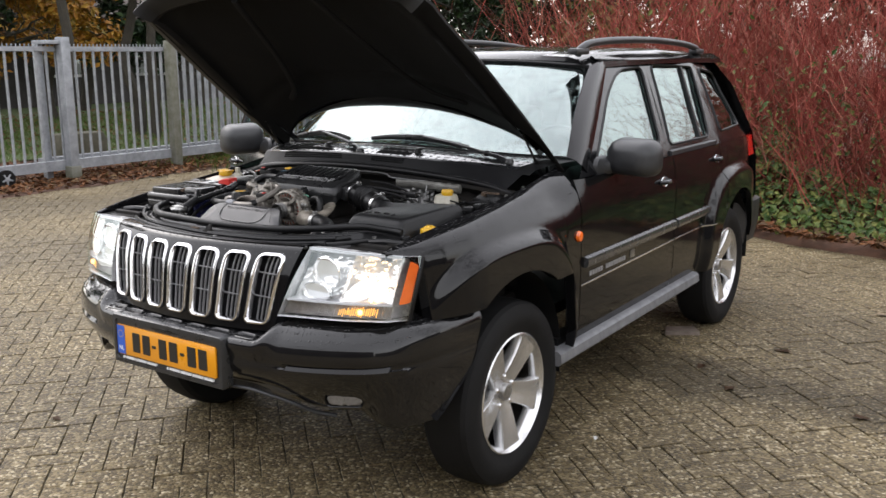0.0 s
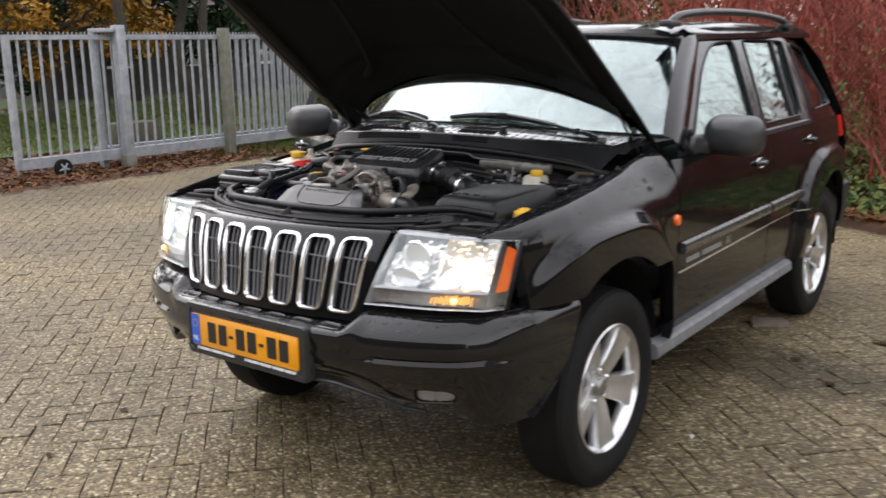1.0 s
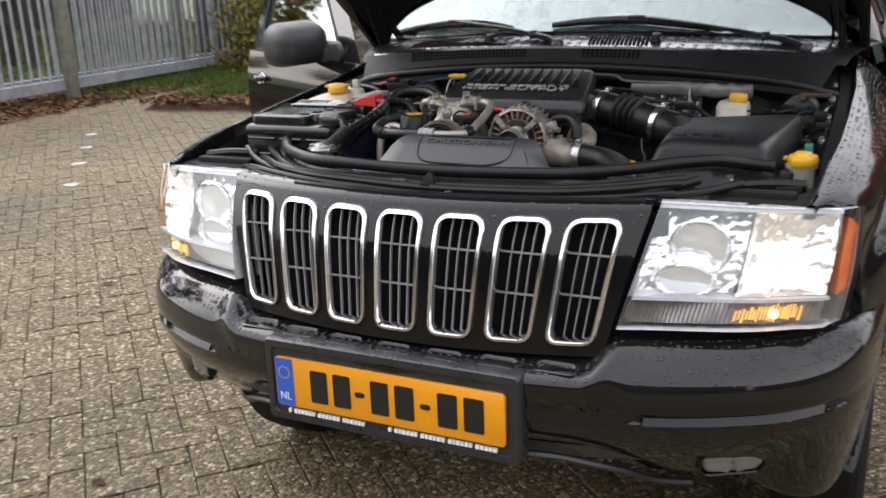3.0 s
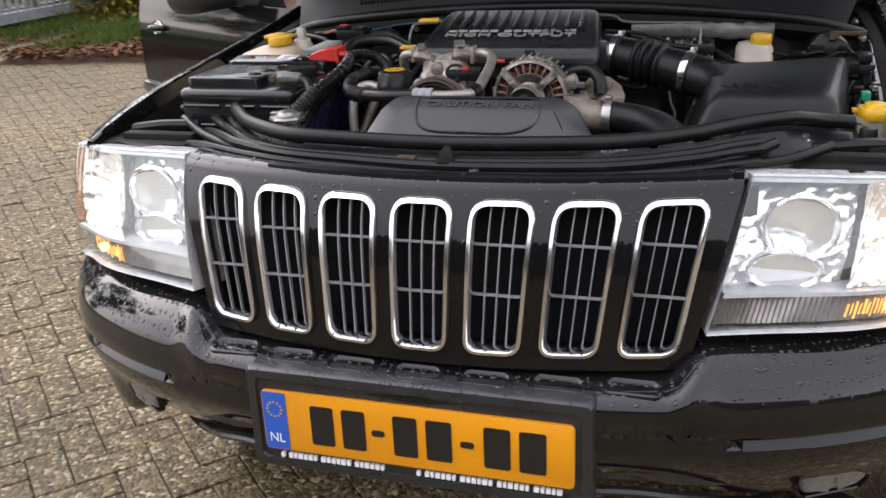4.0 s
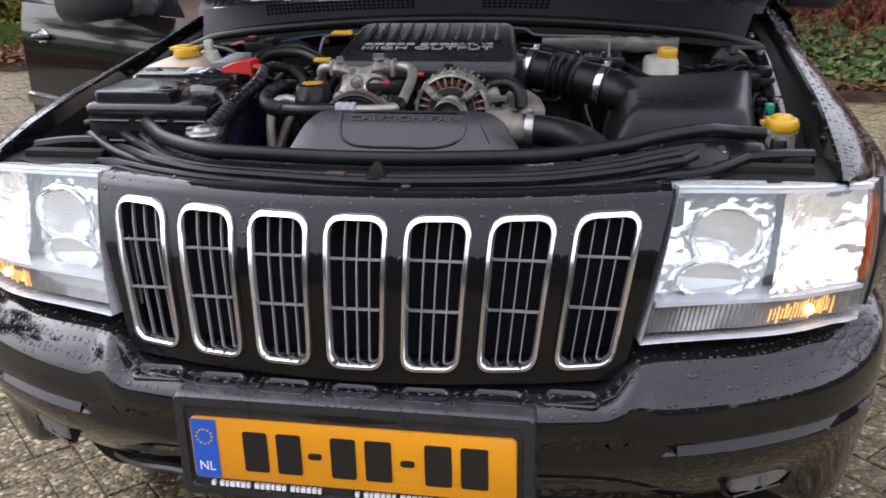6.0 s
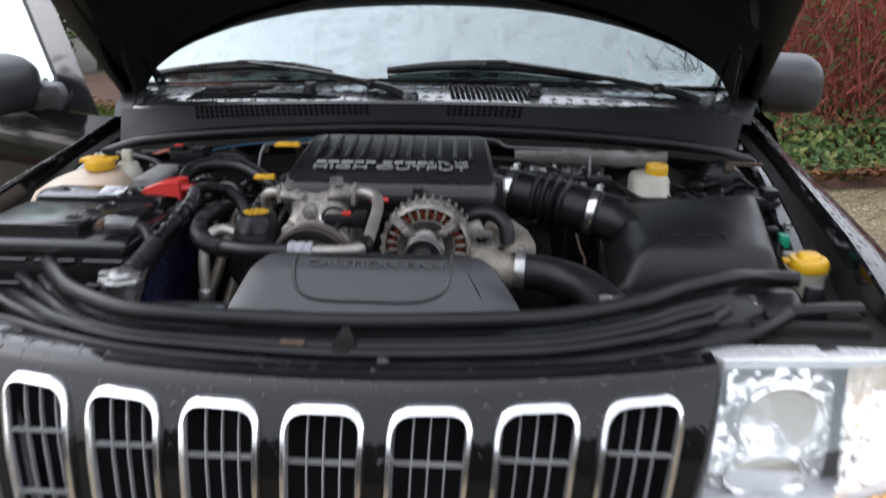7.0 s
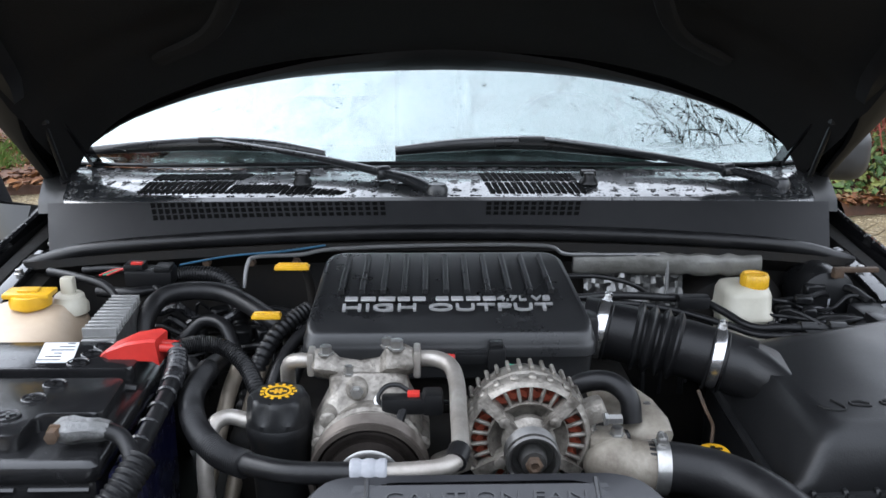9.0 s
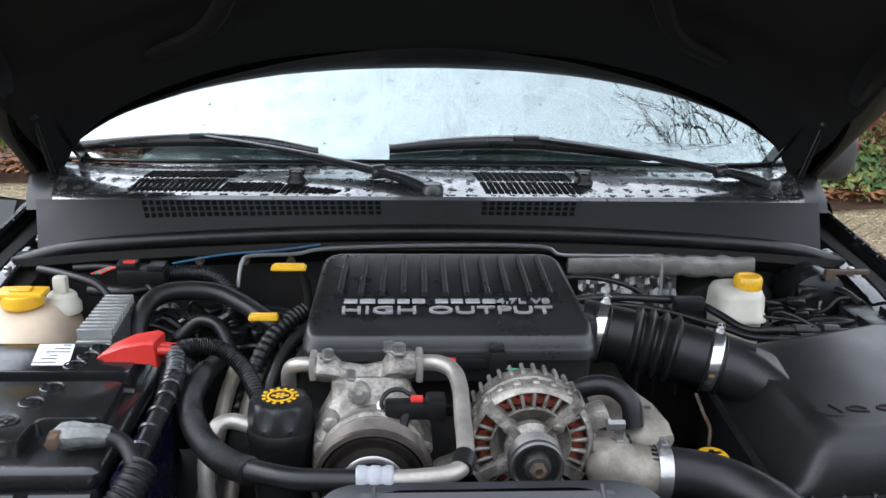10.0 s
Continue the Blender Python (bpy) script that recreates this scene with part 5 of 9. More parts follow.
bm = B()
box(bm, (0, -0.06, 0.62), (1.36, 1.00, 0.10))
part("bay_floor", bm, SOOT, car, "dark floor of the engine bay")
bm = B()
box(bm, (0.0, -0.02, 0.84), (0.44, 0.46, 0.34), 0.06, 3)
engine = part("engine", bm, SOOT, car, "dark grimy V8 engine")
for c, d, nm in (((-0.22, 0.02, 0.96), (0.15, 0.42, 0.12), "cylinder_head"), ((0.22, 0.02, 0.93), (0.15, 0.40, 0.10), "cylinder_head"), ((0.0, -0.24, 0.88), (0.42, 0.05, 0.26), "timing_cover"), ((-0.01, -0.04, 1.05), (0.31, 0.15, 0.10), "intake_manifold")):
    bm = B()
    box(bm, c, d, 0.03, 3)
    part(nm, bm, SOOT, engine)
for xf in (None, MX):
    bm = B()
    lathe(bm, [(0.13, 0.80), (0.115, 0.98), (0.10, 1.0), (0.04, 1.005)], Matrix.Translation((0.60, 0.06, 0)), 24)
    part("spring_tower", bm, SOOT, car, xf=xf)
    bm = B()
    box(bm, (0.66, -0.05, 0.84), (0.03, 0.80, 0.34), 0.01)
    part("inner_panel", bm, SOOT, car, xf=xf)

# intake cover with ribs and lettering
COVERP = mat("satin_charcoal_plastic", (0.011, 0.0113, 0.012), (0.017, 0.0173, 0.018), 0.30, scale=9, bump=0.05, bscale=500, spec=0.42)


def cov_z(y):
    return 1.193 - 0.215 * (0.05 - y) - 0.012 * sm(-0.10, -0.14, y)


bm = B()
rings = []
for grow, dz in ((0.955, -0.064), (0.975, -0.060), (0.985, -0.034), (1.0, -0.030), (1.0, -0.020), (0.992, -0.016), (0.985, -0.013), (0.975, -0.004), (0.955, 0.0), (0.93, 0.001)):
    poly = round_poly([(-0.007 + (x + 0.007) * grow, -0.048 + (y + 0.048) * (grow * 1.6 - 0.6)) for x, y in ((-0.183, 0.058), (0.166, 0.058), (0.190, -0.150), (-0.199, -0.150))], 0.026, 6)
    rings.append([(x, y, cov_z(y) + dz) for x, y in poly])
loft(bm, rings)
cover = part("intake_cover", tidy(bm), COVERP, car, "black ribbed engine intake cover with silver lettering", 35)
for k in range(11):
    x0 = lerp(-0.146, 0.131, k / 10)
    bm = B()
    loft(bm, [[(x0 * f + dx, y, cov_z(y) + dz) for dx, dz in ((-0.0044, -0.001), (-0.0034, 0.0040), (-0.0012, 0.0056), (0.0012, 0.0056), (0.0034, 0.0040), (0.0044, -0.001))] for f, y in ((1.0, 0.036), (1.0, 0.030), (1.04, -0.058), (1.04, -0.066))])
    part("cover_rib", tidy(bm), COVERP, cover)
LET_TILT = Matrix.Rotation(math.atan(0.215), 4, "X")
words("HIGH OUTPUT", 0.0235, EMBOSS, cover, Matrix.Translation((-0.0075, -0.104, cov_z(-0.104) + 0.0012)) @ LET_TILT, 0.0016, 0.281, label="raised silver lettering")
ROW = Matrix.Translation((-0.0075, -0.082, cov_z(-0.082) + 0.0012)) @ LET_TILT
x = -0.139
for k, w in enumerate((0.021, 0.024, 0.026, 0.020, 0.021, 0, 0.021, 0.020, 0.023, 0.021)):
    if w:
        bm = B()
        box(bm, (x + w / 2, 0, 0), (w - 0.0035, 0.0105, 0.0026), 0.001, 1, ROW)
        box(bm, (x + w / 2 + 0.001, 0.0003, 0.0014), (w * 0.34, 0.0030, 0.0008), m=ROW)
        part("letter_bar", bm, EMBOSS, cover)
    x += w or 0.010
words("4.7L V8", 0.0150, EMBOSS, cover, ROW @ Matrix.Translation((0.104, 0, 0)), 0.0016, 0.072)
bm = B()
box(bm, (0.185, -0.062, 1.115), (0.030, 0.075, 0.060), 0.012, 2)
part("outlet_shoulder", bm, COVERP, cover)

# air duct with bellows from the cover to the air box
BAND = mat("brushed_steel_band", (0.62, 0.62, 0.62), (0.46, 0.46, 0.46), 0.20, 0.95, scale=60)
P0, P1 = Vector((0.185, -0.043, 1.113)), Vector((0.405, -0.110, 1.072))
DDIR = (P1 - P0).normalized()


def bellow(q):
    if q < 0.10:
        return 0.0415
    if 0.30 < q < 0.60:
        return 0.0435 + 0.0052 * math.sin((q - 0.30) / 0.30 * math.pi * 8 - 1.5)
    return 0.0405


bm = B()
tube(bm, [P0.lerp(P1, q / 90) + Vector((0, 0.004, 0.004)) * math.sin(q / 90 * math.pi) for q in range(91)], bellow, 32, 1)
duct = part("air_duct", bm, RUBBER, car, "black rubber air duct with bellows")
for q in (0.115, 0.80):
    clamp(P0.lerp(P1, q) + Vector((0, 0.004, 0.004)) * math.sin(q * math.pi), DDIR, 0.0432, 0.0072, duct, screw=(-0.3, 0.95))
    bm = B()
    lathe(bm, [(0.041, -0.012), (0.0432, -0.010), (0.0432, -0.008), (0.041, -0.008)], look(P0.lerp(P1, q), P1), 28, False)
    lathe(bm, [(0.041, 0.008), (0.0432, 0.008), (0.0432, 0.010), (0.041, 0.012)], look(P0.lerp(P1, q), P1), 28, False)
    part("cuff_bead", bm, RUBBER, duct)

# air box: bevelled lid over a deeper tray
BOXP = mat("satin_air_box_plastic", (0.006, 0.0061, 0.0065), (0.011, 0.0112, 0.0118), 0.37, scale=6, bump=0.10, bscale=420, spec=0.26)
bm = B()
rings = []
for pts, zs in (
        ([(0.372, -0.338), (0.648, -0.322), (0.690, 0.045), (0.380, 0.0)], (0.90, 0.90, 0.90, 0.90)),
        ([(0.372, -0.342), (0.648, -0.326), (0.690, 0.045), (0.380, 0.0)], (1.010, 1.010, 1.020, 1.020)),
        ([(0.392, -0.340), (0.640, -0.322), (0.684, 0.038), (0.388, -0.02)], (1.028, 1.025, 1.040, 1.040)),
        ([(0.408, -0.334), (0.632, -0.314), (0.676, 0.028), (0.398, -0.05)], (1.066, 1.058, 1.085, 1.080)),
        ([(0.420, -0.322), (0.626, -0.302), (0.668, 0.018), (0.404, -0.066)], (1.083, 1.072, 1.096, 1.094)),
        ([(0.436, -0.300), (0.614, -0.285), (0.655, 0.005), (0.418, -0.082)], (1.090, 1.078, 1.099, 1.099))):
    poly = round_poly(pts, 0.022, 5)
    ring = []
    for x, y in poly:
        u = min(max((x - 0.39) / 0.27, 0), 1)
        v = min(max((y + 0.34) / 0.34, 0), 1)
        ring.append((x, y, lerp(lerp(zs[0], zs[1], u), lerp(zs[3], zs[2], u), v)))
    rings.append(ring)
loft(bm, rings)
airbox = part("air_box", tidy(bm), BOXP, car, "black plastic air filter box", 38)
bm = B()
tube(bm, [(0.382, -0.01, 1.016), (0.374, -0.18, 1.014), (0.370, -0.342, 1.012), (0.372, -0.345, 1.012), (0.50, -0.338, 1.012), (0.650, -0.329, 1.012)], 0.0065, 6, 3)
part("box_seam", bm, BOXP, airbox)
for k in range(7):
    bm = B()
    box(bm, (0.40 + 0.038 * k, -0.3445 + 0.0022 * k, 1.014), (0.006, 0.010, 0.018), 0.002, 1)
    part("box_tab", bm, BOXP, airbox)
bm = B()
loft(bm, [[(x + 0.2 * py, y + py, z + pz) for py, pz in rrect(w, h, min(w, h) * 0.49, 7)] for x, y, z, w, h in ((0.364, -0.097, 1.0795, 0.081, 0.081), (0.395, -0.107, 1.073, 0.083, 0.082), (0.420, -0.124, 1.064, 0.105, 0.082), (0.445, -0.146, 1.052, 0.150, 0.078), (0.475, -0.165, 1.045, 0.200, 0.074))])
part("inlet_neck", tidy(bm), BOXP, airbox)
# maker's mark as plain curved dark beads, groove shade put into their colour
MARKM = mat("groove_shade", (0.004, 0.004, 0.004), rough=0.6, spec=0.2)


def box_top(x, y):
    u, v = (x - 0.39) / 0.27, (y + 0.34) / 0.34
    return lerp(lerp(1.090, 1.078, u), lerp(1.099, 1.099, u), v) + 0.0005


for dx, kind in ((0.0, "hook"), (0.040, "loop"), (0.080, "loop"), (0.120, "bar")):
    x0, y0 = 0.445 + dx, -0.268 + 0.10 * dx
    if kind == "hook":
        pts = [(0.008, 0.018), (0.014, 0.006), (0.016, -0.006), (0.004, -0.010), (-0.008, -0.006), (-0.014, 0.002)]
    elif kind == "loop":
        pts = [(0.012, 0.0), (-0.006, 0.001), (-0.012, 0.004), (-0.010, 0.010), (0.002, 0.012), (0.012, 0.006)]
    else:
        pts = [(-0.010, 0.012), (-0.008, 0.0), (-0.006, -0.014)]
    bm = B()
    tube(bm, [(x0 + a, y0 + b, box_top(x0 + a, y0 + b)) for a, b in pts], 0.0017, 6, 4)
    part("mark_bar", bm, MARKM, airbox)

# alternator: cast shell, copper windings behind a slotted front, belt pulley
AC = Vector((0.079, -0.290, 1.071))
AM = Matrix.Translation(AC) @ AX_Y
bm = B()
lathe(bm, [(0.040, -0.062), (0.058, -0.058), (0.068, -0.045), (0.0725, -0.025), (0.0725, -0.012), (0.0700, -0.010), (0.0700, -0.004), (0.0735, -0.002), (0.0735, 0.012), (0.0715, 0.018), (0.067, 0.021), (0.0655, 0.018), (0.066, 0.008), (0.064, 0.000), (0.02, 0.000)], AM, 48)
alt = part("alternator", tidy(bm), CAST, car, "dirty cast aluminium alternator with copper windings")
for k in range(34):
    a = 2 * math.pi * k / 34
    bm = B()
    box(bm, (0.0735, 0, -0.030), (0.0055, 0.0045, 0.026), 0.001, 1, AM @ Matrix.Rotation(a, 4, "Z"))
    part("cooling_fin", bm, CAST, alt)
for k in range(22):
    a = 2 * math.pi * (k + 0.3) / 22
    bm = B()
    box(bm, (0.0740, 0, 0.006), (0.005, 0.009, 0.014), 0.002, 1, AM @ Matrix.Rotation(a, 4, "Z"))
    part("cooling_fin", bm, CAST, alt)
bm = B()
loft(bm, [[AM @ Vector((rr * math.cos(q) * (1 + 0.04 * math.sin(26 * q)), rr * math.sin(q) * (1 + 0.04 * math.sin(26 * q)), z)) for q in [2 * math.pi * k / 104 for k in range(104)]] for rr, z in ((0.044, 0.002), (0.050, 0.008), (0.058, 0.009), (0.063, 0.003))], True, False)
part("winding", bm, COPPER, alt, "red-brown copper winding")
# front spider: hub, inner ring, radial bars, two broad arms
bm = B()
lathe(bm, [(0.024, 0.004), (0.0385, 0.010), (0.043, 0.018), (0.046, 0.020), (0.0475, 0.017), (0.046, 0.010), (0.040, 0.004)], AM, 40, False)
part("inner_ring", bm, CAST, alt)
for k in range(26):
    a = 360 * k / 26 + 5
    if any(abs((a - q + 180) % 360 - 180) < 7 for q in (44, 136, 215, 325)):
        continue
    bm = B()
    box(bm, (0.0565, 0, 0.0155), (0.021, 0.0042, 0.006), 0.0012, 1, AM @ Matrix.Rotation(radians(a), 4, "Z"))
    part("grille_bar", bm, CAST, alt)
for a in (44, 136, 215, 325):
    bm = B()
    f = AM @ Matrix.Rotation(radians(a), 4, "Z")
    loft(bm, [[f @ Vector((r, u * w, z)) for u, z in ((-1, z0), (-0.8, z1), (0.8, z1), (1, z0))] for r, w, z0, z1 in ((0.022, 0.007, 0.010, 0.030), (0.040, 0.0075, 0.010, 0.028), (0.055, 0.008, 0.008, 0.024), (0.074, 0.009, 0.000, 0.021))])
    lathe(bm, [(0.0065, 0.010), (0.0065, 0.032), (0.003, 0.033)], f @ Matrix.Translation((0.040, 0, 0)), 10)
    part("front_arm", tidy(bm), CAST, alt)
bm = B()
lathe(bm, [(0.012, 0.0), (0.030, 0.012), (0.031, 0.024), (0.022, 0.032), (0.020, 0.042), (0.010, 0.044)], AM, 30)
part("bearing_boss", tidy(bm), CAST, alt)
bm = B()
lathe(bm, [(0.018, 0.040), (0.029, 0.041), (0.0305, 0.044), (0.028, 0.047), (0.0305, 0.050), (0.028, 0.053), (0.0305, 0.056), (0.028, 0.059), (0.0305, 0.062), (0.0305, 0.068), (0.0285, 0.070), (0.0255, 0.068), (0.023, 0.056), (0.016, 0.055), (0.015, 0.070), (0.0135, 0.074), (0.008, 0.074)], AM, 40)
part("pulley", tidy(bm), PULLEY, alt, "grey ribbed belt pulley")
bm = B()
lathe(bm, [(0.0095, 0.070), (0.0095, 0.080), (0.006, 0.082), (0.004, 0.079)], AM, 6)
part("pulley_nut", bm, RUST, alt)
for a, l in ((203, 0.052), (342, 0.060), (20, 0.030)):
    bm = B()
    f = AM @ Matrix.Rotation(radians(a), 4, "Z")
    box(bm, (0.066 + l / 2, 0, 0.0), (l, 0.026, 0.030), 0.008, 2, f)
    part("mounting_lug", bm, CAST, alt)
nut(AC + Vector((0.086, -0.020, 0.026)), 0.006, 0.020, STEEL, alt, AX_X)

# air conditioning compressor with its clutch and pipes
CC = Vector((-0.101, -0.300, 1.047))
CM = Matrix.Translation(CC) @ AX_Y
bm = B()
lathe(bm, [(0.052, -0.13), (0.058, -0.12), (0.060, -0.05), (0.060, -0.012), (0.0635, -0.008), (0.0635, 0.0), (0.060, 0.003), (0.060, 0.010), (0.0635, 0.013), (0.062, 0.018), (0.045, 0.022)], CM, 44)
comp = part("compressor", tidy(bm), CAST, car, "grey cast air conditioning compressor")
bm = B()
rings = []
for w, d, z, sx, yy in ((0.132, 0.085, 1.030, 0.0, -0.262), (0.128, 0.078, 1.075, 0.0, -0.256), (0.112, 0.060, 1.095, 0.002, -0.250), (0.096, 0.048, 1.112, 0.002, -0.247), (0.092, 0.040, 1.128, 0.0, -0.245), (0.080, 0.030, 1.134, 0.0, -0.245)):
    rings.append([(-0.106 + sx + px, yy + py, z) for px, py in rrect(w, d, 0.016, 5)])
loft(bm, rings)
part("neck", tidy(bm), CAST, comp)
bm = B()
rings = []
for x, w, h, zc in ((-0.172, 0.011, 0.011, 1.141), (-0.168, 0.017, 0.016, 1.141), (-0.150, 0.017, 0.017, 1.139), (-0.140, 0.013, 0.012, 1.134), (-0.115, 0.012, 0.011, 1.131), (-0.092, 0.013, 0.012, 1.134), (-0.084, 0.019, 0.018, 1.141), (-0.062, 0.020, 0.019, 1.143), (-0.052, 0.014, 0.014, 1.143)):
    rings.append([(x, -0.242 + w * math.cos(a) * (1 + 0.12 * math.cos(4 * a)), zc + h * math.sin(a) * (1 + 0.12 * math.cos(4 * a))) for a in [2 * math.pi * k / 20 for k in range(20)]])
loft(bm, rings)
part("manifold", tidy(bm), CAST, comp)
for x, h in ((-0.173, 0.030), (-0.048, 0.034)):
    bm = B()
    box(bm, (x, -0.240, 1.142), (0.009, h, h), 0.004, 2)
    part("pipe_flange", bm, PIPE, comp)
for c, r in (((-0.155, -0.250, 1.154), 0.007), ((-0.072, -0.248, 1.160), 0.008), ((-0.084, -0.236, 1.158), 0.006), ((-0.128, -0.258, 1.132), 0.005)):
    nut(c, r, 0.011, STEEL, comp)
bm = B()
lathe(bm, [(0.015, -0.02), (0.0135, 0.0), (0.0120, 0.005), (0.009, 0.006)], Matrix.Translation((-0.118, -0.270, 1.118)) @ AX_Y, 18)
part("bolt_boss", bm, CAST, comp)
nut((-0.118, -0.275, 1.118), 0.0062, 0.009, STEEL, comp, AX_Y)
for x, z, r in ((-0.150, 1.092, 0.010), (-0.058, 1.094, 0.009), (-0.160, 1.062, 0.010), (-0.043, 1.062, 0.010)):
    bm = B()
    lathe(bm, [(r, -0.05), (r, 0.012), (r * 0.7, 0.014)], Matrix.Translation((x, -0.285, z)) @ AX_Y, 12)
    part("casting_boss", bm, CAST, comp)
CLUTCH = mat("dark_clutch_steel", (0.055, 0.046, 0.040), (0.022, 0.018, 0.016), 0.38, 0.7, scale=30, bump=0.1)
RIMSTEEL = mat("rust_tinged_rim", (0.09, 0.078, 0.068), (0.042, 0.034, 0.028), 0.40, 0.7, scale=26)
bm = B()
lathe(bm, [(0.050, 0.018), (0.0655, 0.020), (0.0675, 0.024), (0.0645, 0.028), (0.0675, 0.032), (0.0645, 0.036), (0.0675, 0.040), (0.0645, 0.044), (0.0680, 0.050), (0.0665, 0.054), (0.0615, 0.055), (0.0600, 0.050)], CM, 56, False)
part("belt_rim", tidy(bm), RIMSTEEL, comp, "rust-tinged belt rim")
bm = B()
lathe(bm, [(0.0600, 0.040), (0.0575, 0.050), (0.0540, 0.0505), (0.0530, 0.044), (0.0470, 0.044), (0.0455, 0.0515), (0.0380, 0.053), (0.0365, 0.048), (0.0290, 0.047), (0.0270, 0.055), (0.0150, 0.057), (0.0130, 0.048), (0.005, 0.048)], CM, 56)
part("clutch", tidy(bm), CLUTCH, comp, "worn dark clutch disc")
bm = B()
lathe(bm, [(0.0365, 0.0525), (0.0340, 0.0545), (0.0290, 0.0545), (0.0275, 0.0525)], CM, 48, False)
part("clutch_band", bm, STEEL, comp)
bm = B()
box(bm, (-0.058, -0.292, 1.110), (0.062, 0.022, 0.020), 0.005, 2)
box(bm, (-0.030, -0.290, 1.112), (0.024, 0.028, 0.026), 0.005, 2)
plug = part("plug", bm, PLASTIC, comp, "black wiring plug")
bm = B()
box(bm, (-0.052, -0.292, 1.1225), (0.014, 0.010, 0.005), 0.001)
part("plug_tab", bm, RED, plug)
for pts, r, m in (([(-0.088, -0.292, 1.106), (-0.093, -0.288, 1.116), (-0.084, -0.280, 1.126), (-0.070, -0.278, 1.127), (-0.058, -0.282, 1.122)], 0.0028, RUBBER), ([(-0.090, -0.294, 1.104), (-0.096, -0.290, 1.113), (-0.090, -0.284, 1.121)], 0.0019, WHITE), ([(-0.064, -0.300, 1.105), (-0.070, -0.318, 1.095), (-0.080, -0.338, 1.082)], 0.0055, RUBBER), ([(-0.020, -0.290, 1.112), (-0.006, -0.285, 1.104), (0.0, -0.275, 1.07), (-0.002, -0.265, 1.0)], 0.003, RUBBER)):
    hose("wire", pts, r, m, plug, "", 8, 6)
PIPEB = [(-0.046, -0.238, 1.144), (-0.024, -0.244, 1.145), (-0.008, -0.256, 1.140), (-0.002, -0.285, 1.130), (-0.002, -0.330, 1.116), (-0.002, -0.375, 1.105), (-0.006, -0.400, 1.099), (-0.022, -0.416, 1.097), (-0.050, -0.421, 1.096), (-0.082, -0.424, 1.096)]
hose("pipe", PIPEB, 0.0098, PIPE, comp, "bare aluminium pipe", 14, 8)
bm = B()
tube(bm, [(-0.003, -0.388, 1.102), (-0.009, -0.407, 1.098)], 0.0125, 14, 2)
part("pipe_clip", bm, RUBBER, comp)
hose("pipe", [(-0.172, -0.240, 1.142), (-0.188, -0.238, 1.142), (-0.202, -0.228, 1.132), (-0.206, -0.210, 1.10), (-0.205, -0.19, 1.03)], 0.0092, PIPE, comp, "bare aluminium pipe", 12)
bm = B()
lathe(bm, [(0.0128, 0.0), (0.0145, 0.002), (0.0145, 0.008), (0.0132, 0.010), (0.0132, 0.013), (0.0145, 0.015), (0.0145, 0.022), (0.0132, 0.024), (0.0132, 0.027), (0.0145, 0.029), (0.0145, 0.036), (0.0128, 0.038)], look((-0.078, -0.4238, 1.096), (0.2, -0.43, 1.096)), 24, False)
part("crimp_band", tidy(bm), LABEL, comp, "white printed crimp band")
big_hose = hose("coolant_hose", [(-0.114, -0.425, 1.096), (-0.18, -0.413, 1.092), (-0.235, -0.382, 1.087)], 0.0118, RUBBER, car, "black hose in corrugated sleeve", 16, 8)
hose("hose_sleeve", [(-0.228, -0.388, 1.087), (-0.262, -0.356, 1.083), (-0.298, -0.297, 1.080), (-0.321, -0.235, 1.080), (-0.329, -0.180, 1.081), (-0.326, -0.115, 1.080)], corrugated(0.0145, 66), RUBBER, big_hose, "ribbed black sleeve", 16, 80)
hose("hose_sleeve", [(-0.326, -0.120, 1.080), (-0.316, -0.06, 1.068), (-0.296, 0.0, 1.03), (-0.28, 0.03, 0.96)], 0.0145, RUBBER, big_hose, "", 14)

# power steering reservoir
PSX, PSY = -0.210, -0.266
bm = B()
lathe(bm, [(0.030, 0.93), (0.033, 1.0), (0.036, 1.055), (0.0395, 1.066), (0.0400, 1.078), (0.036, 1.084), (0.030, 1.084)], Matrix.Translation((PSX, PSY, 0)), 32)
psr = part("fluid_reservoir", bm, PLASTIC, car, "black round fluid reservoir with yellow marked cap")
bm = B()
loft(bm, [[(PSX + r * (1 + g * math.cos(8 * a)) * math.cos(a), PSY + r * (1 + g * math.cos(8 * a)) * math.sin(a), z) for a in [2 * math.pi * k / 64 for k in range(64)]] for r, g, z in ((0.0385, 0.0, 1.078), (0.0385, 0.0, 1.087), (0.0365, 0.045, 1.091), (0.0345, 0.055, 1.107), (0.032, 0.04, 1.112), (0.026, 0.0, 1.1145), (0.010, 0.0, 1.115))])
part("cap", bm, PLASTIC, psr, "ribbed black screw cap")
bm = B()
lathe(bm, [(0.0155, 1.1148), (0.0155, 1.1158), (0.0130, 1.1158), (0.0130, 1.1148)], Matrix.Translation((PSX, PSY, 0)), 24, False)
for k in range(14):
    box(bm, (0.0185 if k % 2 else 0.0195, 0, 1.1153), (0.0042, 0.0036, 0.0010), m=Matrix.Translation((PSX, PSY, 0)) @ Matrix.Rotation(2 * math.pi * k / 14, 4, "Z"))
for a, w in ((0, 0.020), (60, 0.014), (120, 0.014)):
    box(bm, (0, 0, 1.1153), (w, 0.003, 0.0010), m=Matrix.Translation((PSX, PSY, 0)) @ Matrix.Rotation(radians(a), 4, "Z"))
part("cap_mark", bm, YELLOW, psr, "printed yellow warning ring")
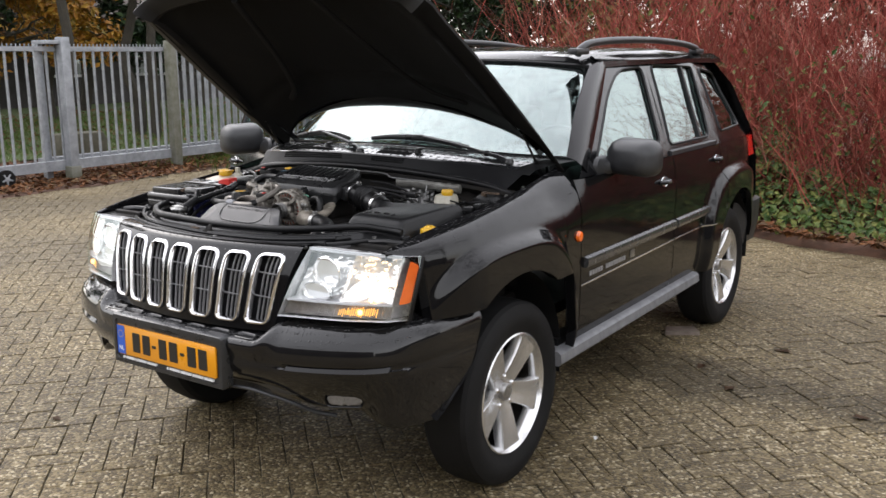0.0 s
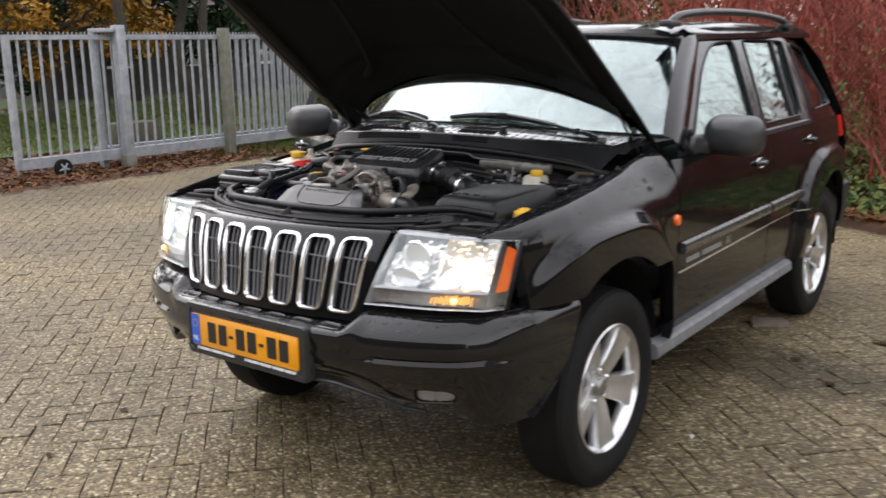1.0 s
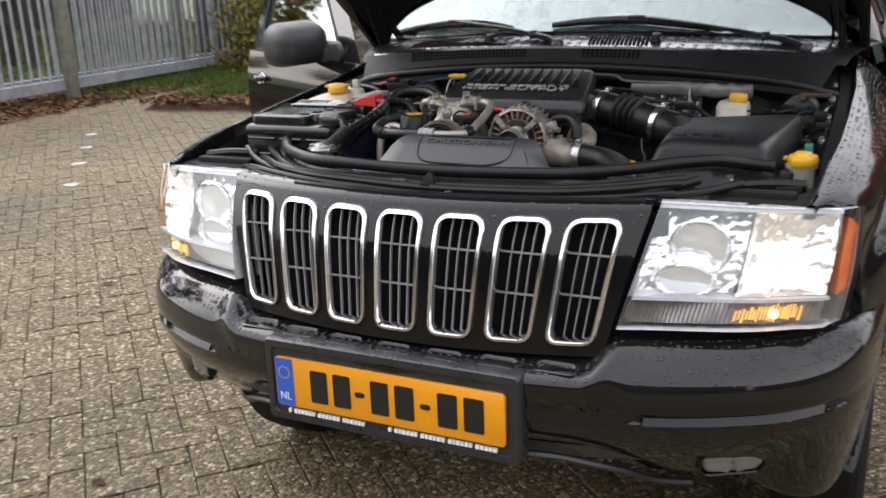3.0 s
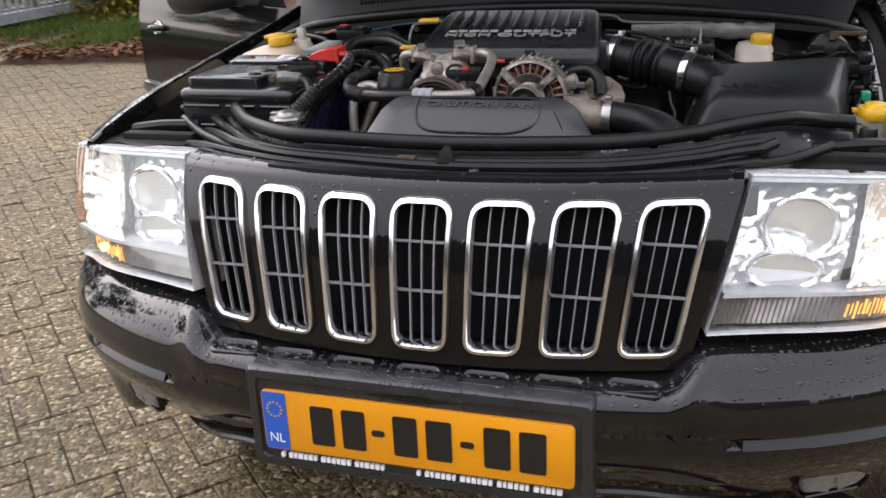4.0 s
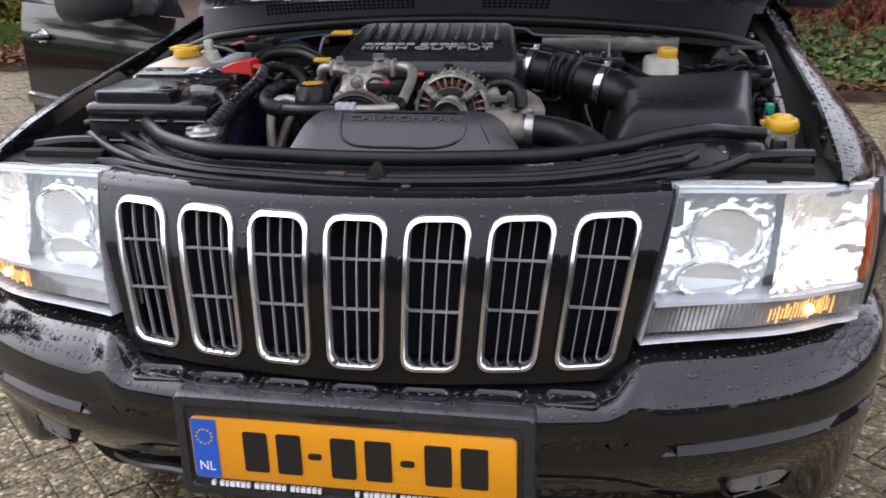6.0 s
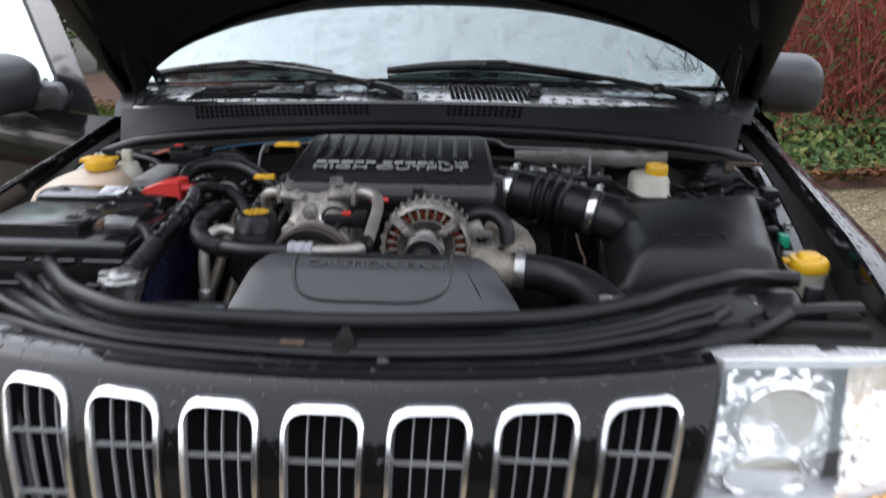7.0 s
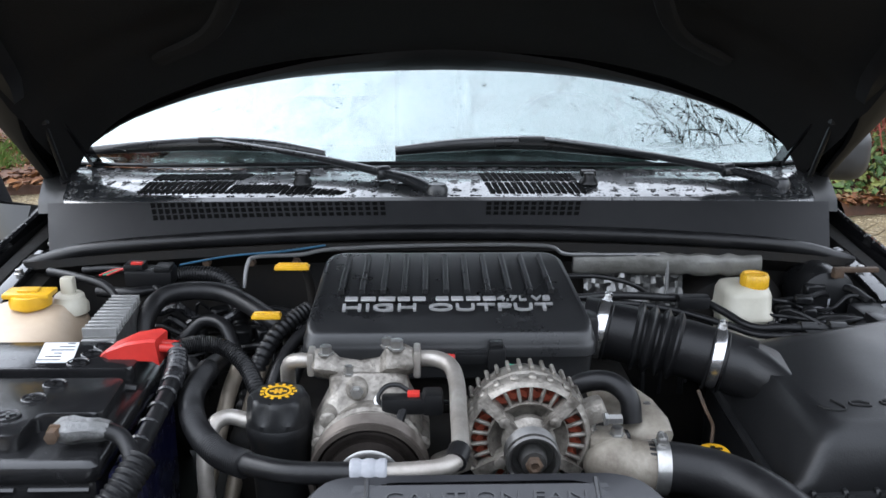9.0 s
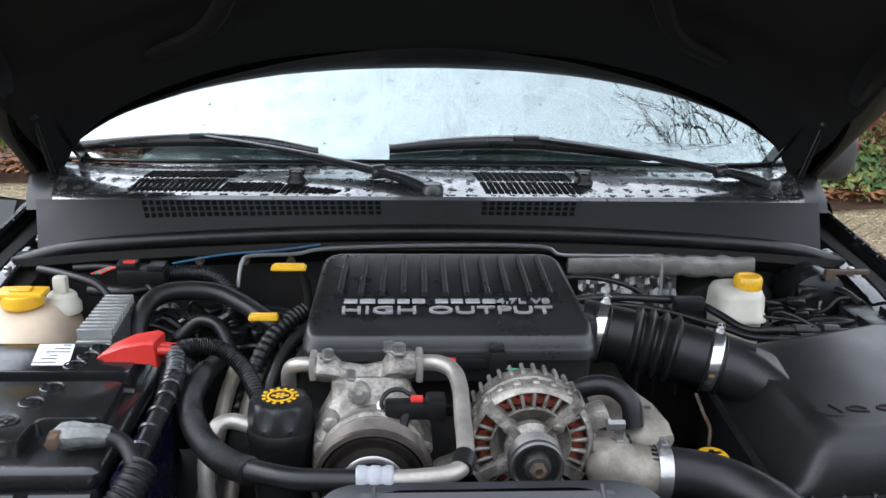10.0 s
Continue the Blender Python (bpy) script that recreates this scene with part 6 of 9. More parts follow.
hose("pipe", [(-0.245, -0.268, 1.078), (-0.268, -0.264, 1.082), (-0.284, -0.272, 1.078), (-0.292, -0.290, 1.060), (-0.292, -0.304, 1.03), (-0.288, -0.312, 0.97), (-0.285, -0.315, 0.88)], 0.0096, PIPE, psr, "bare bent metal pipe", 12)
bm = B()
lathe(bm, [(0.011, 0.93), (0.0135, 0.935), (0.0135, 0.955), (0.011, 0.958), (0.011, 0.968), (0.0135, 0.972), (0.0135, 0.99), (0.011, 0.994)], Matrix.Translation((-0.289, -0.311, 0)), 16)
part("pipe_union", bm, STEEL, psr)
TANPIPE = mat("dull_tan_pipe", (0.20, 0.17, 0.13), (0.11, 0.09, 0.07), 0.45, 0.4, scale=18)
for x0, y0 in ((0.0, 0.0), (0.030, 0.035)):
    hose("pipe", [(-0.290 + x0, -0.085 + y0, 1.075), (-0.300 + x0, -0.125 + y0, 1.045), (-0.310 + x0, -0.185 + y0, 0.985), (-0.318 + x0, -0.255 + y0, 0.92), (-0.315 + x0, -0.30 + y0, 0.84)], 0.0105, TANPIPE, psr, "dull tan metal pipe", 12)

# battery in its tray
BX0, BX1, BY0, BY1 = -0.640, -0.384, -0.388, -0.100
bm = B()
box(bm, ((BX0 + BX1) / 2, (BY0 + BY1) / 2, 0.975), (BX1 - BX0, BY1 - BY0, 0.205), 0.010)
battery = part("battery", bm, BATT, car, "black car battery with red terminal cover")
bm = B()
loft(bm, [[((BX0 + BX1) / 2 + px, (BY0 + BY1) / 2 + py, z) for px, py in rrect(BX1 - BX0 + w, BY1 - BY0 + w, 0.014, 4)] for w, z in ((0.004, 1.068), (0.008, 1.072), (0.008, 1.086), (0.0, 1.092), (-0.014, 1.094))])
part("battery_lid", tidy(bm), BATT, battery)


def lid(pts, top):
    bm = B()
    mx, my = sum(p[0] for p in pts) / len(pts), sum(p[1] for p in pts) / len(pts)
    loft(bm, [[(x, y, z) for x, y in round_poly([(lerp(px, mx, i), lerp(py, my, i)) for px, py in pts], 0.014, 5)] for i, z in ((0.0, 1.088), (0.0, top - 0.005), (0.014, top - 0.001), (0.04, top))])
    return part("battery_lid", tidy(bm), BATT, battery, "raised glossy lid panel")


lid([(-0.632, -0.200), (-0.398, -0.200), (-0.402, -0.110), (-0.632, -0.110)], 1.1185)
lid([(-0.632, -0.372), (-0.470, -0.372), (-0.468, -0.318), (-0.396, -0.318), (-0.400, -0.218), (-0.632, -0.218)], 1.1145)
bm = B()
tube(bm, [(-0.632, -0.209, 1.096), (-0.55, -0.209, 1.098), (-0.45, -0.209, 1.098), (-0.392, -0.209, 1.094)], 0.005, 6, 3)
part("lid_seam", bm, PLASTIC, battery)
for x, y, z in ((-0.455, -0.128, 1.1185), (-0.462, -0.156, 1.1185), (-0.470, -0.184, 1.1185), (-0.478, -0.240, 1.1145), (-0.487, -0.280, 1.1145), (-0.497, -0.325, 1.1145)):
    bm = B()
    f = Matrix.Translation((x, y, z))
    lathe(bm, [(0.0140, -0.002), (0.0140, 0.0016), (0.0128, 0.0022), (0.0116, 0.0008), (0.003, 0.0008)], f, 20)
    for a in (20, 110):
        box(bm, (0, 0, 0.0016), (0.017, 0.0035, 0.0022), m=f @ Matrix.Rotation(radians(a), 4, "Z"))
    part("cell_plug", bm, BATT, battery)
bm = B()
loft(bm, [[(x, y, z) for x, y in ((-0.523, -0.183), (-0.478, -0.183), (-0.492, -0.116), (-0.537, -0.116))] for z in (1.1175, 1.1195)])
st = part("battery_sticker", tidy(bm), mat("white_paper_label", (0.62, 0.63, 0.64), (0.52, 0.53, 0.55), 0.5, scale=50), battery, "white paper sticker")
for k in range(6):
    bm = B()
    box(bm, (-0.510 + 0.002 * k, -0.176 + 0.011 * k, 1.1198), (0.030 - 0.010 * (k % 3), 0.0022, 0.0006))
    part("print_bar", bm, TRIM, st)
bm = B()
rings = []
for x, w, z0, z1, yy in ((-0.446, 0.006, 1.117, 1.121, -0.158), (-0.436, 0.018, 1.117, 1.130, -0.155), (-0.410, 0.022, 1.117, 1.140, -0.152), (-0.382, 0.023, 1.115, 1.144, -0.150), (-0.374, 0.020, 1.108, 1.142, -0.150)):
    rings.append([(x, yy - w, z0), (x - 0.004, yy - w, z1 - 0.003), (x - 0.003, yy - w + 0.004, z1), (x + 0.002, yy + w - 0.003, z1), (x + 0.002, yy + w, z1 - 0.003), (x, yy + w, z0)])
loft(bm, rings)
tcover = part("terminal_cover", tidy(bm), RED, battery, "red terminal cover", 30)
for dy in (-0.006, 0.007):
    bm = B()
    tube(bm, [(-0.376, -0.152 + dy, 1.128), (-0.350, -0.148 + dy, 1.124)], 0.0062, 10, 2)
    part("cover_boot", bm, RED, tcover)
LEAD = mat("corroded_lead", (0.15, 0.15, 0.148), (0.06, 0.06, 0.058), 0.5, 0.4, scale=60, bump=0.6, bscale=120)
bm = B()
rings = []
for i, (x, w, h) in enumerate(((-0.436, 0.008, 0.008), (-0.430, 0.017, 0.011), (-0.416, 0.019, 0.013), (-0.404, 0.014, 0.011), (-0.388, 0.012, 0.011), (-0.376, 0.010, 0.010))):
    rings.append([(x, -0.354 + w * math.cos(a) - 0.02 * (x + 0.42), 1.112 + h * math.sin(a) + (0.002 * math.sin(7 * a) if 0 < i < 5 else 0)) for a in [2 * math.pi * k / 16 for k in range(16)]])
loft(bm, rings)
part("terminal_clamp", tidy(bm), LEAD, battery, "corroded grey terminal clamp")
nut((-0.431, -0.362, 1.114), 0.0075, 0.016, RUST, battery, AX_Y, RUST)
for x0, x1, z in ((-0.632, -0.55, 1.060), (-0.535, -0.47, 1.060), (-0.455, -0.392, 1.060), (-0.632, -0.55, 1.02), (-0.535, -0.47, 1.02), (-0.455, -0.392, 1.02)):
    bm = B()
    tube(bm, [(x0, -0.3895, z), (x1, -0.3895, z)], 0.0035, 6, 2)
    part("case_ridge", bm, BATT, battery)
for pts, r, n_, s_ in (
        ([(-0.380, -0.356, 1.112), (-0.362, -0.362, 1.106), (-0.348, -0.380, 1.092), (-0.345, -0.400, 1.07), (-0.352, -0.425, 1.04)], 0.0092, 10, 8),
        ([(-0.352, -0.148, 1.124), (-0.330, -0.136, 1.124), (-0.300, -0.132, 1.117), (-0.270, -0.152, 1.100), (-0.248, -0.190, 1.080), (-0.232, -0.215, 1.05)], corrugated(0.0108, 52), 12, 60),
        ([(-0.358, -0.145, 1.122), (-0.350, -0.175, 1.114), (-0.347, -0.24, 1.100), (-0.350, -0.32, 1.088), (-0.355, -0.38, 1.074), (-0.362, -0.42, 1.05)], 0.0105, 10, 8),
        ([(-0.340, -0.375, 1.088), (-0.352, -0.405, 1.070), (-0.372, -0.430, 1.048), (-0.400, -0.450, 1.015)], corrugated(0.0165, 16), 14, 30),
        ([(-0.366, -0.15, 1.10), (-0.362, -0.25, 1.07), (-0.365, -0.35, 1.04), (-0.37, -0.40, 1.0)], 0.007, 8, 6)):
    hose("cable", pts, r, RUBBER, battery, "black battery cable in sleeve" if callable(r) else "", n_, s_)
TAPE = mat("wet_black_tape", (0.010, 0.010, 0.011), (0.022, 0.022, 0.024), 0.22, scale=60, bump=0.6, bscale=90)
hose("tape_wrap", [(-0.356, -0.150, 1.121), (-0.349, -0.18, 1.112), (-0.347, -0.22, 1.104)], lambda q: 0.0125 + 0.001 * math.sin(q * 60), TAPE, battery, "shiny tape round the loom", 12, 20)
for k in range(5):
    bm = B()
    lathe(bm, [(0.0115, -0.003), (0.0128, 0.0), (0.0115, 0.003)], look((-0.3475 - 0.002 * k, -0.24 - 0.032 * k, 1.100 - 0.005 * k), (-0.35 - 0.002 * k, -0.30 - 0.032 * k, 1.092 - 0.005 * k)), 14, False)
    part("cable_tie", bm, TAPE, battery)
bm = B()
box(bm, (-0.372, -0.26, 0.985), (0.012, 0.23, 0.17), 0.005)
part("battery_tray", bm, mat("blue_black_tray", (0.008, 0.010, 0.055), (0.016, 0.016, 0.03), 0.25, scale=40, bump=0.5, bscale=60), battery, "shiny dark blue tray side")
bm = B()
box(bm, (-0.335, -0.355, 0.950), (0.026, 0.014, 0.045), 0.004)
part("tag", bm, YELLOW, battery, "yellow printed tag")

# finned control unit
bm = B()
loft(bm, [[(x, y, z) for x, y in ((-0.503, -0.076), (-0.456, -0.080), (-0.466, 0.072), (-0.508, 0.072))] for z in (1.06, 1.112)])
ecu = part("control_unit", tidy(bm), STEEL, car, "grey finned control unit")
for k in range(11):
    f = k / 10
    bm = B()
    box(bm, (lerp(-0.480, -0.487, f), lerp(-0.073, 0.066, f), 1.117), (lerp(0.047, 0.042, f), 0.0050, 0.014), 0.001, 1)
    part("fin", bm, FINM, ecu)
bm = B()
box(bm, (-0.480, -0.081, 1.092), (0.046, 0.005, 0.036), 0.001, 1)
part("end_plate", bm, FINM, ecu)

# coolant tank
bm = B()
rings = []
for cx, cy, w, h, z in ((-0.638, 0.020, 0.190, 0.22, 0.90), (-0.638, 0.020, 0.200, 0.235, 1.01), (-0.638, 0.022, 0.198, 0.230, 1.060), (-0.636, 0.026, 0.180, 0.205, 1.085), (-0.628, 0.032, 0.140, 0.150, 1.104), (-0.618, 0.040, 0.105, 0.090, 1.114), (-0.612, 0.044, 0.080, 0.060, 1.118)):
    rings.append([(cx + px, cy + py, z) for px, py in rrect(w, h, min(w, h) * 0.38, 7)])
loft(bm, rings)
tank = part("coolant_tank", tidy(bm), TANK, car, "cream translucent coolant tank with yellow cap", 60)
bm = B()
lathe(bm, [(0.021, 1.108), (0.021, 1.121), (0.029, 1.122), (0.030, 1.128), (0.028, 1.139), (0.024, 1.140), (0.018, 1.137), (0.010, 1.137)], Matrix.Translation((-0.613, 0.030, 0)), 28)
box(bm, (-0.613, 0.030, 1.140), (0.068, 0.038, 0.008), 0.003, 2)
box(bm, (-0.613, 0.030, 1.1455), (0.030, 0.018, 0.004), 0.0015, 1)
part("cap", bm, YELLOW, tank, "yellow winged pressure cap")
bm = B()
lathe(bm, [(0.027, 1.100), (0.027, 1.112), (0.0225, 1.119), (0.0215, 1.126), (0.017, 1.130)], Matrix.Translation((-0.569, 0.062, 0)), 22)
box(bm, (-0.569, 0.062, 1.142), (0.020, 0.018, 0.026), 0.005, 2)
part("filler_neck", bm, TANKW, tank, "milky level sensor")
hose("tank_hose", [(-0.700, 0.02, 1.04), (-0.672, -0.08, 1.075), (-0.640, -0.135, 1.102), (-0.600, -0.150, 1.108), (-0.572, -0.158, 1.085), (-0.565, -0.165, 1.03)], 0.0155, RUBBER, tank, "black rubber tank hose", 12)

# brake fluid reservoir and booster
bm = B()
rings = []
for w, h, z in ((0.072, 0.085, 0.99), (0.076, 0.090, 1.048), (0.090, 0.100, 1.051), (0.090, 0.100, 1.057), (0.082, 0.094, 1.062), (0.080, 0.090, 1.088), (0.072, 0.080, 1.099), (0.052, 0.058, 1.103)):
    rings.append([(0.494 + px, 0.180 + py, z) for px, py in rrect(w, h, 0.026, 6)])
loft(bm, rings)
brake = part("brake_reservoir", tidy(bm), TANKW, car, "milky brake fluid reservoir with yellow cap", 50)
bm = B()
loft(bm, [[(0.507 + r * (1 + g * math.cos(20 * a)) * math.cos(a), 0.168 + r * (1 + g * math.cos(20 * a)) * math.sin(a), z) for a in [2 * math.pi * k / 80 for k in range(80)]] for r, g, z in ((0.021, 0.0, 1.098), (0.0225, 0.02, 1.101), (0.0225, 0.03, 1.118), (0.020, 0.02, 1.122), (0.016, 0.0, 1.122), (0.015, 0.0, 1.119), (0.004, 0.0, 1.119))])
part("cap", bm, YELLOW, brake, "yellow screw cap")
bm = B()
lathe(bm, [(0.06, 0.0), (0.115, 0.02), (0.118, 0.06), (0.10, 0.10), (0.05, 0.12)], Matrix.Translation((0.50, 0.34, 0.99)) @ AX_Y, 32)
part("brake_booster", bm, SOOT, car, "black brake booster")
bm = B()
lathe(bm, [(0.052, -0.03), (0.054, 0.04), (0.050, 0.052), (0.036, 0.060), (0.02, 0.062)], Matrix.Translation((0.652, 0.262, 1.060)) @ AX_Y, 30)
can = part("round_canister", bm, PLASTIC, car, "black round canister")
bm = B()
box(bm, (0.690, 0.200, 1.118), (0.075, 0.012, 0.008), 0.002)
box(bm, (0.660, 0.200, 1.112), (0.018, 0.014, 0.016), 0.003)
part("bracket", bm, RUST, can, "rusty bracket")
for dz in (0.006, -0.006):
    bm = B()
    box(bm, (0.650, 0.1995, 1.055 + dz), (0.004, 0.002, 0.010))
    part("print_bar", bm, LABEL, can)
bm = B()
box(bm, (0.700, 0.115, 1.052), (0.075, 0.10, 0.045), 0.012, 2)
box(bm, (0.680, 0.070, 1.068), (0.045, 0.05, 0.030), 0.008, 2)
box(bm, (0.712, 0.080, 1.085), (0.03, 0.04, 0.02), 0.005, 2)
part("cruise_unit", bm, PLASTIC, car, "black wiring connectors")
for pts, r in (([(0.694, 0.07, 1.075), (0.66, 0.09, 1.06), (0.635, 0.13, 1.045), (0.60, 0.19, 1.02)], 0.011), ([(0.70, 0.16, 1.075), (0.68, 0.20, 1.085), (0.66, 0.24, 1.06)], 0.007)):
    hose("wiring_hose", pts, r, RUBBER, car, "black rubber hose among the wiring", 9)

# heat shield, insulated brace, thin pipes
rng_f = random.Random(8)
bm = B()
sheet(bm, [[(x, 0.215 + rng_f.uniform(-0.008, 0.008) + 0.01 * k / 8, lerp(1.035, 1.108, k / 8) + rng_f.uniform(-0.003, 0.003)) for x in np.linspace(0.235, 0.405, 26)] for k in range(9)])
part("heat_shield", bm, FOIL, car, "crumpled foil heat shield", 20)
bm = B()
rings = []
for x in np.linspace(0.215, 0.535, 24):
    r = 0.016 + rng_f.uniform(-0.0022, 0.0022)
    rings.append([(x, 0.222 + 0.6 * r * math.cos(a) + rng_f.uniform(-0.001, 0.001), 1.126 - 0.02 * (x - 0.2) + 1.15 * r * math.sin(a) + rng_f.uniform(-0.0015, 0.0015)) for a in [2 * math.pi * k / 12 for k in range(12)]])
loft(bm, rings)
part("cowl_brace", tidy(bm), mat("grey_foil_wrap", (0.15, 0.147, 0.135), (0.06, 0.058, 0.05), 0.42, 0.3, scale=16, bump=0.6, bscale=50), car, "grey foil-wrapped brace")
DULL = mat("dull_pipe", (0.22, 0.22, 0.22), (0.12, 0.12, 0.12), 0.35, 0.6)
hose("vacuum_pipe", [(-0.330, 0.17, 1.10), (-0.326, 0.195, 1.135), (-0.310, 0.20, 1.145), (-0.24, 0.20, 1.148), (-0.18, 0.20, 1.158), (0.0, 0.205, 1.162), (0.160, 0.20, 1.162), (0.196, 0.205, 1.147), (0.25, 0.215, 1.142), (0.360, 0.22, 1.139), (0.373, 0.216, 1.130), (0.373, 0.205, 1.075)], 0.0034, DULL, car, "thin dull metal pipe", 8, 8)
for k, pts in enumerate(([(0.17, 0.02, 1.13), (0.25, 0.07, 1.118), (0.33, 0.10, 1.105), (0.40, 0.11, 1.095), (0.430, 0.085, 1.086), (0.462, 0.045, 1.075), (0.51, 0.04, 1.075), (0.60, 0.045, 1.07), (0.68, 0.05, 1.068)], [(0.18, 0.04, 1.12), (0.28, 0.085, 1.10), (0.36, 0.09, 1.085), (0.43, 0.05, 1.075), (0.47, 0.022, 1.070), (0.56, 0.02, 1.068), (0.68, 0.03, 1.062)], [(0.17, 0.10, 1.14), (0.24, 0.13, 1.13), (0.30, 0.15, 1.11), (0.34, 0.17, 1.08)])):
    vh = hose("vacuum_hose", pts, (0.0062, 0.0055, 0.004)[k], RUBBER, car, "thin black vacuum hose")
    if k < 2:
        for x in (0.535, 0.580):
            bm = B()
            tube(bm, [(x, 0.043 - 0.023 * k, 1.074 - 0.006 * k), (x + 0.026, 0.044 - 0.023 * k, 1.072 - 0.005 * k)], 0.0098, 10, 2)
            part("hose_joint", bm, PLASTIC, vh)
bm = B()
box(bm, (0.385, 0.095, 1.099), (0.05, 0.022, 0.022), 0.006, 2)
part("hose_valve", bm, PLASTIC, vh)

# thermostat housing, its bracket and the upper hose
STAIN = mat("stained_casting", (0.22, 0.20, 0.165), (0.10, 0.084, 0.066), 0.55, 0.3, scale=26, bump=0.5)
bm = B()
blob(bm, (0.180, -0.312, 1.042), 0.034, (1.1, 0.85, 0.95), 18, 9)
lathe(bm, [(0.026, -0.03), (0.030, 0.0), (0.0295, 0.035), (0.026, 0.045)], look((0.195, -0.313, 1.040), (0.30, -0.318, 1.036)) @ Matrix.Rotation(math.pi, 4, "Y"), 24)
box(bm, (0.172, -0.295, 1.066), (0.045, 0.035, 0.018), 0.006, 2)
thermo = part("thermostat_housing", bm, STAIN, car, "stained cast thermostat housing")
nut((0.182, -0.303, 1.074), 0.007, 0.010, STEEL, thermo)
nut((0.155, -0.290, 1.074), 0.005, 0.008, STEEL, thermo)
bm = B()
rings = []
for f, w, h in ((0, 0.018, 0.010), (0.2, 0.026, 0.013), (0.55, 0.030, 0.014), (0.85, 0.024, 0.016), (1.0, 0.016, 0.012)):
    rings.append([(lerp(0.185, 0.240, f) + w * math.cos(a), lerp(-0.175, -0.285, f) + w * 0.5 * math.cos(a), lerp(1.080, 1.055, f) + h * math.sin(a) + 0.3 * w * math.cos(a)) for a in [2 * math.pi * k / 14 for k in range(14)]])
loft(bm, rings)
part("coolant_outlet", tidy(bm), STAIN, thermo, "stained cast bracket")
nut((0.233, -0.235, 1.074), 0.005, 0.008, STEEL, thermo)
rad_hose = hose("radiator_hose", [(0.215, -0.314, 1.040), (0.255, -0.317, 1.038), (0.300, -0.333, 1.034), (0.335, -0.370, 1.030), (0.357, -0.415, 1.024), (0.370, -0.462, 1.015), (0.372, -0.50, 0.99)], 0.0290, RUBBER, car, "thick black radiator hose", 24, 8)
clamp((0.231, -0.315, 1.039), (1, -0.06, -0.03), 0.0312, 0.008, thermo, "dull steel hose clamp", STEEL)
clamp((0.367, -0.452, 1.017), (0.2, -1, -0.2), 0.0310, 0.007, rad_hose, "dull steel hose clamp", STEEL, (0.5, 0.85))
hose("heater_hose", [(0.125, -0.225, 1.085), (0.155, -0.232, 1.108), (0.185, -0.240, 1.112), (0.205, -0.254, 1.098), (0.209, -0.264, 1.070)], 0.0125, RUBBER, thermo, "bent black heater hose", 12)
hose("heater_hose", [(0.150, -0.262, 1.058), (0.185, -0.268, 1.056), (0.21, -0.266, 1.05)], 0.010, RUBBER, thermo, "", 10)
bm = B()
lathe(bm, [(0.018, 1.000), (0.0215, 1.004), (0.0215, 1.012), (0.017, 1.016), (0.006, 1.0165)], Matrix.Translation((0.322, -0.232, 0)), 24)
cap_o = part("oil_cap", bm, YELLOW, engine, "yellow marked oil cap")
bm = B()
box(bm, (0.322, -0.232, 1.0172), (0.022, 0.004, 0.0012))
box(bm, (0.322, -0.232, 1.0172), (0.006, 0.014, 0.0012))
part("cap_mark", bm, RUBBER, cap_o)
hose("filler_tube", [(0.322, -0.232, 1.005), (0.318, -0.20, 0.96), (0.30, -0.16, 0.92)], 0.016, SOOT, engine)
hose("dangling_wire", [(0.330, -0.13, 1.05), (0.336, -0.15, 1.03), (0.345, -0.155, 1.01), (0.342, -0.165, 0.99), (0.348, -0.16, 0.975)], 0.0025, RUST, engine, "rusty dangling wire", 6)

# dipsticks with yellow handles, filler tubes
for c, s in (((-0.233, 0.052, 1.171), (0.052, 0.016, 0.010)), ((-0.262, -0.020, 1.120), (0.042, 0.014, 0.011))):
    bm = B()
    box(bm, c, (s[0], s[1] * 1.2, s[2] * 0.55), 0.0025, 2)
    box(bm, (c[0] + s[0] * 0.34, c[1] - 0.002, c[2] + 0.003), (0.012, 0.012, 0.008), 0.003, 2)
    for k in (-1, 1):
        box(bm, (c[0] - 0.004, c[1] + k * s[1] * 0.42, c[2] + 0.0035), (s[0] * 0.7, 0.003, 0.003), 0.001, 1)
    dip = part("dipstick", bm, YELLOW, engine, "yellow dipstick handle")
    hose("dipstick_tube", [(c[0] + 0.02, c[1] + 0.005, c[2] - 0.006), (c[0] + 0.026, c[1] + 0.012, c[2] - 0.05), (c[0] + 0.03, c[1] + 0.02, c[2] - 0.16)], 0.0065, SOOT, dip)
hose("filler_tube", [(-0.205, 0.01, 1.120), (-0.228, -0.010, 1.110), (-0.252, -0.040, 1.092), (-0.270, -0.075, 1.06), (-0.285, -0.11, 1.01)], corrugated(0.0125, 18), RUBBER, engine, "ribbed black filler tube", 12, 30)
hose("filler_tube", [(-0.195, -0.01, 1.105), (-0.225, -0.045, 1.085), (-0.243, -0.085, 1.055), (-0.26, -0.13, 1.0)], 0.0095, RUBBER, engine, "", 10)
hose("filler_tube", [(-0.190, -0.03, 1.095), (-0.21, -0.065, 1.07), (-0.222, -0.11, 1.03), (-0.23, -0.15, 0.97)], 0.008, RUBBER, engine, "", 10)

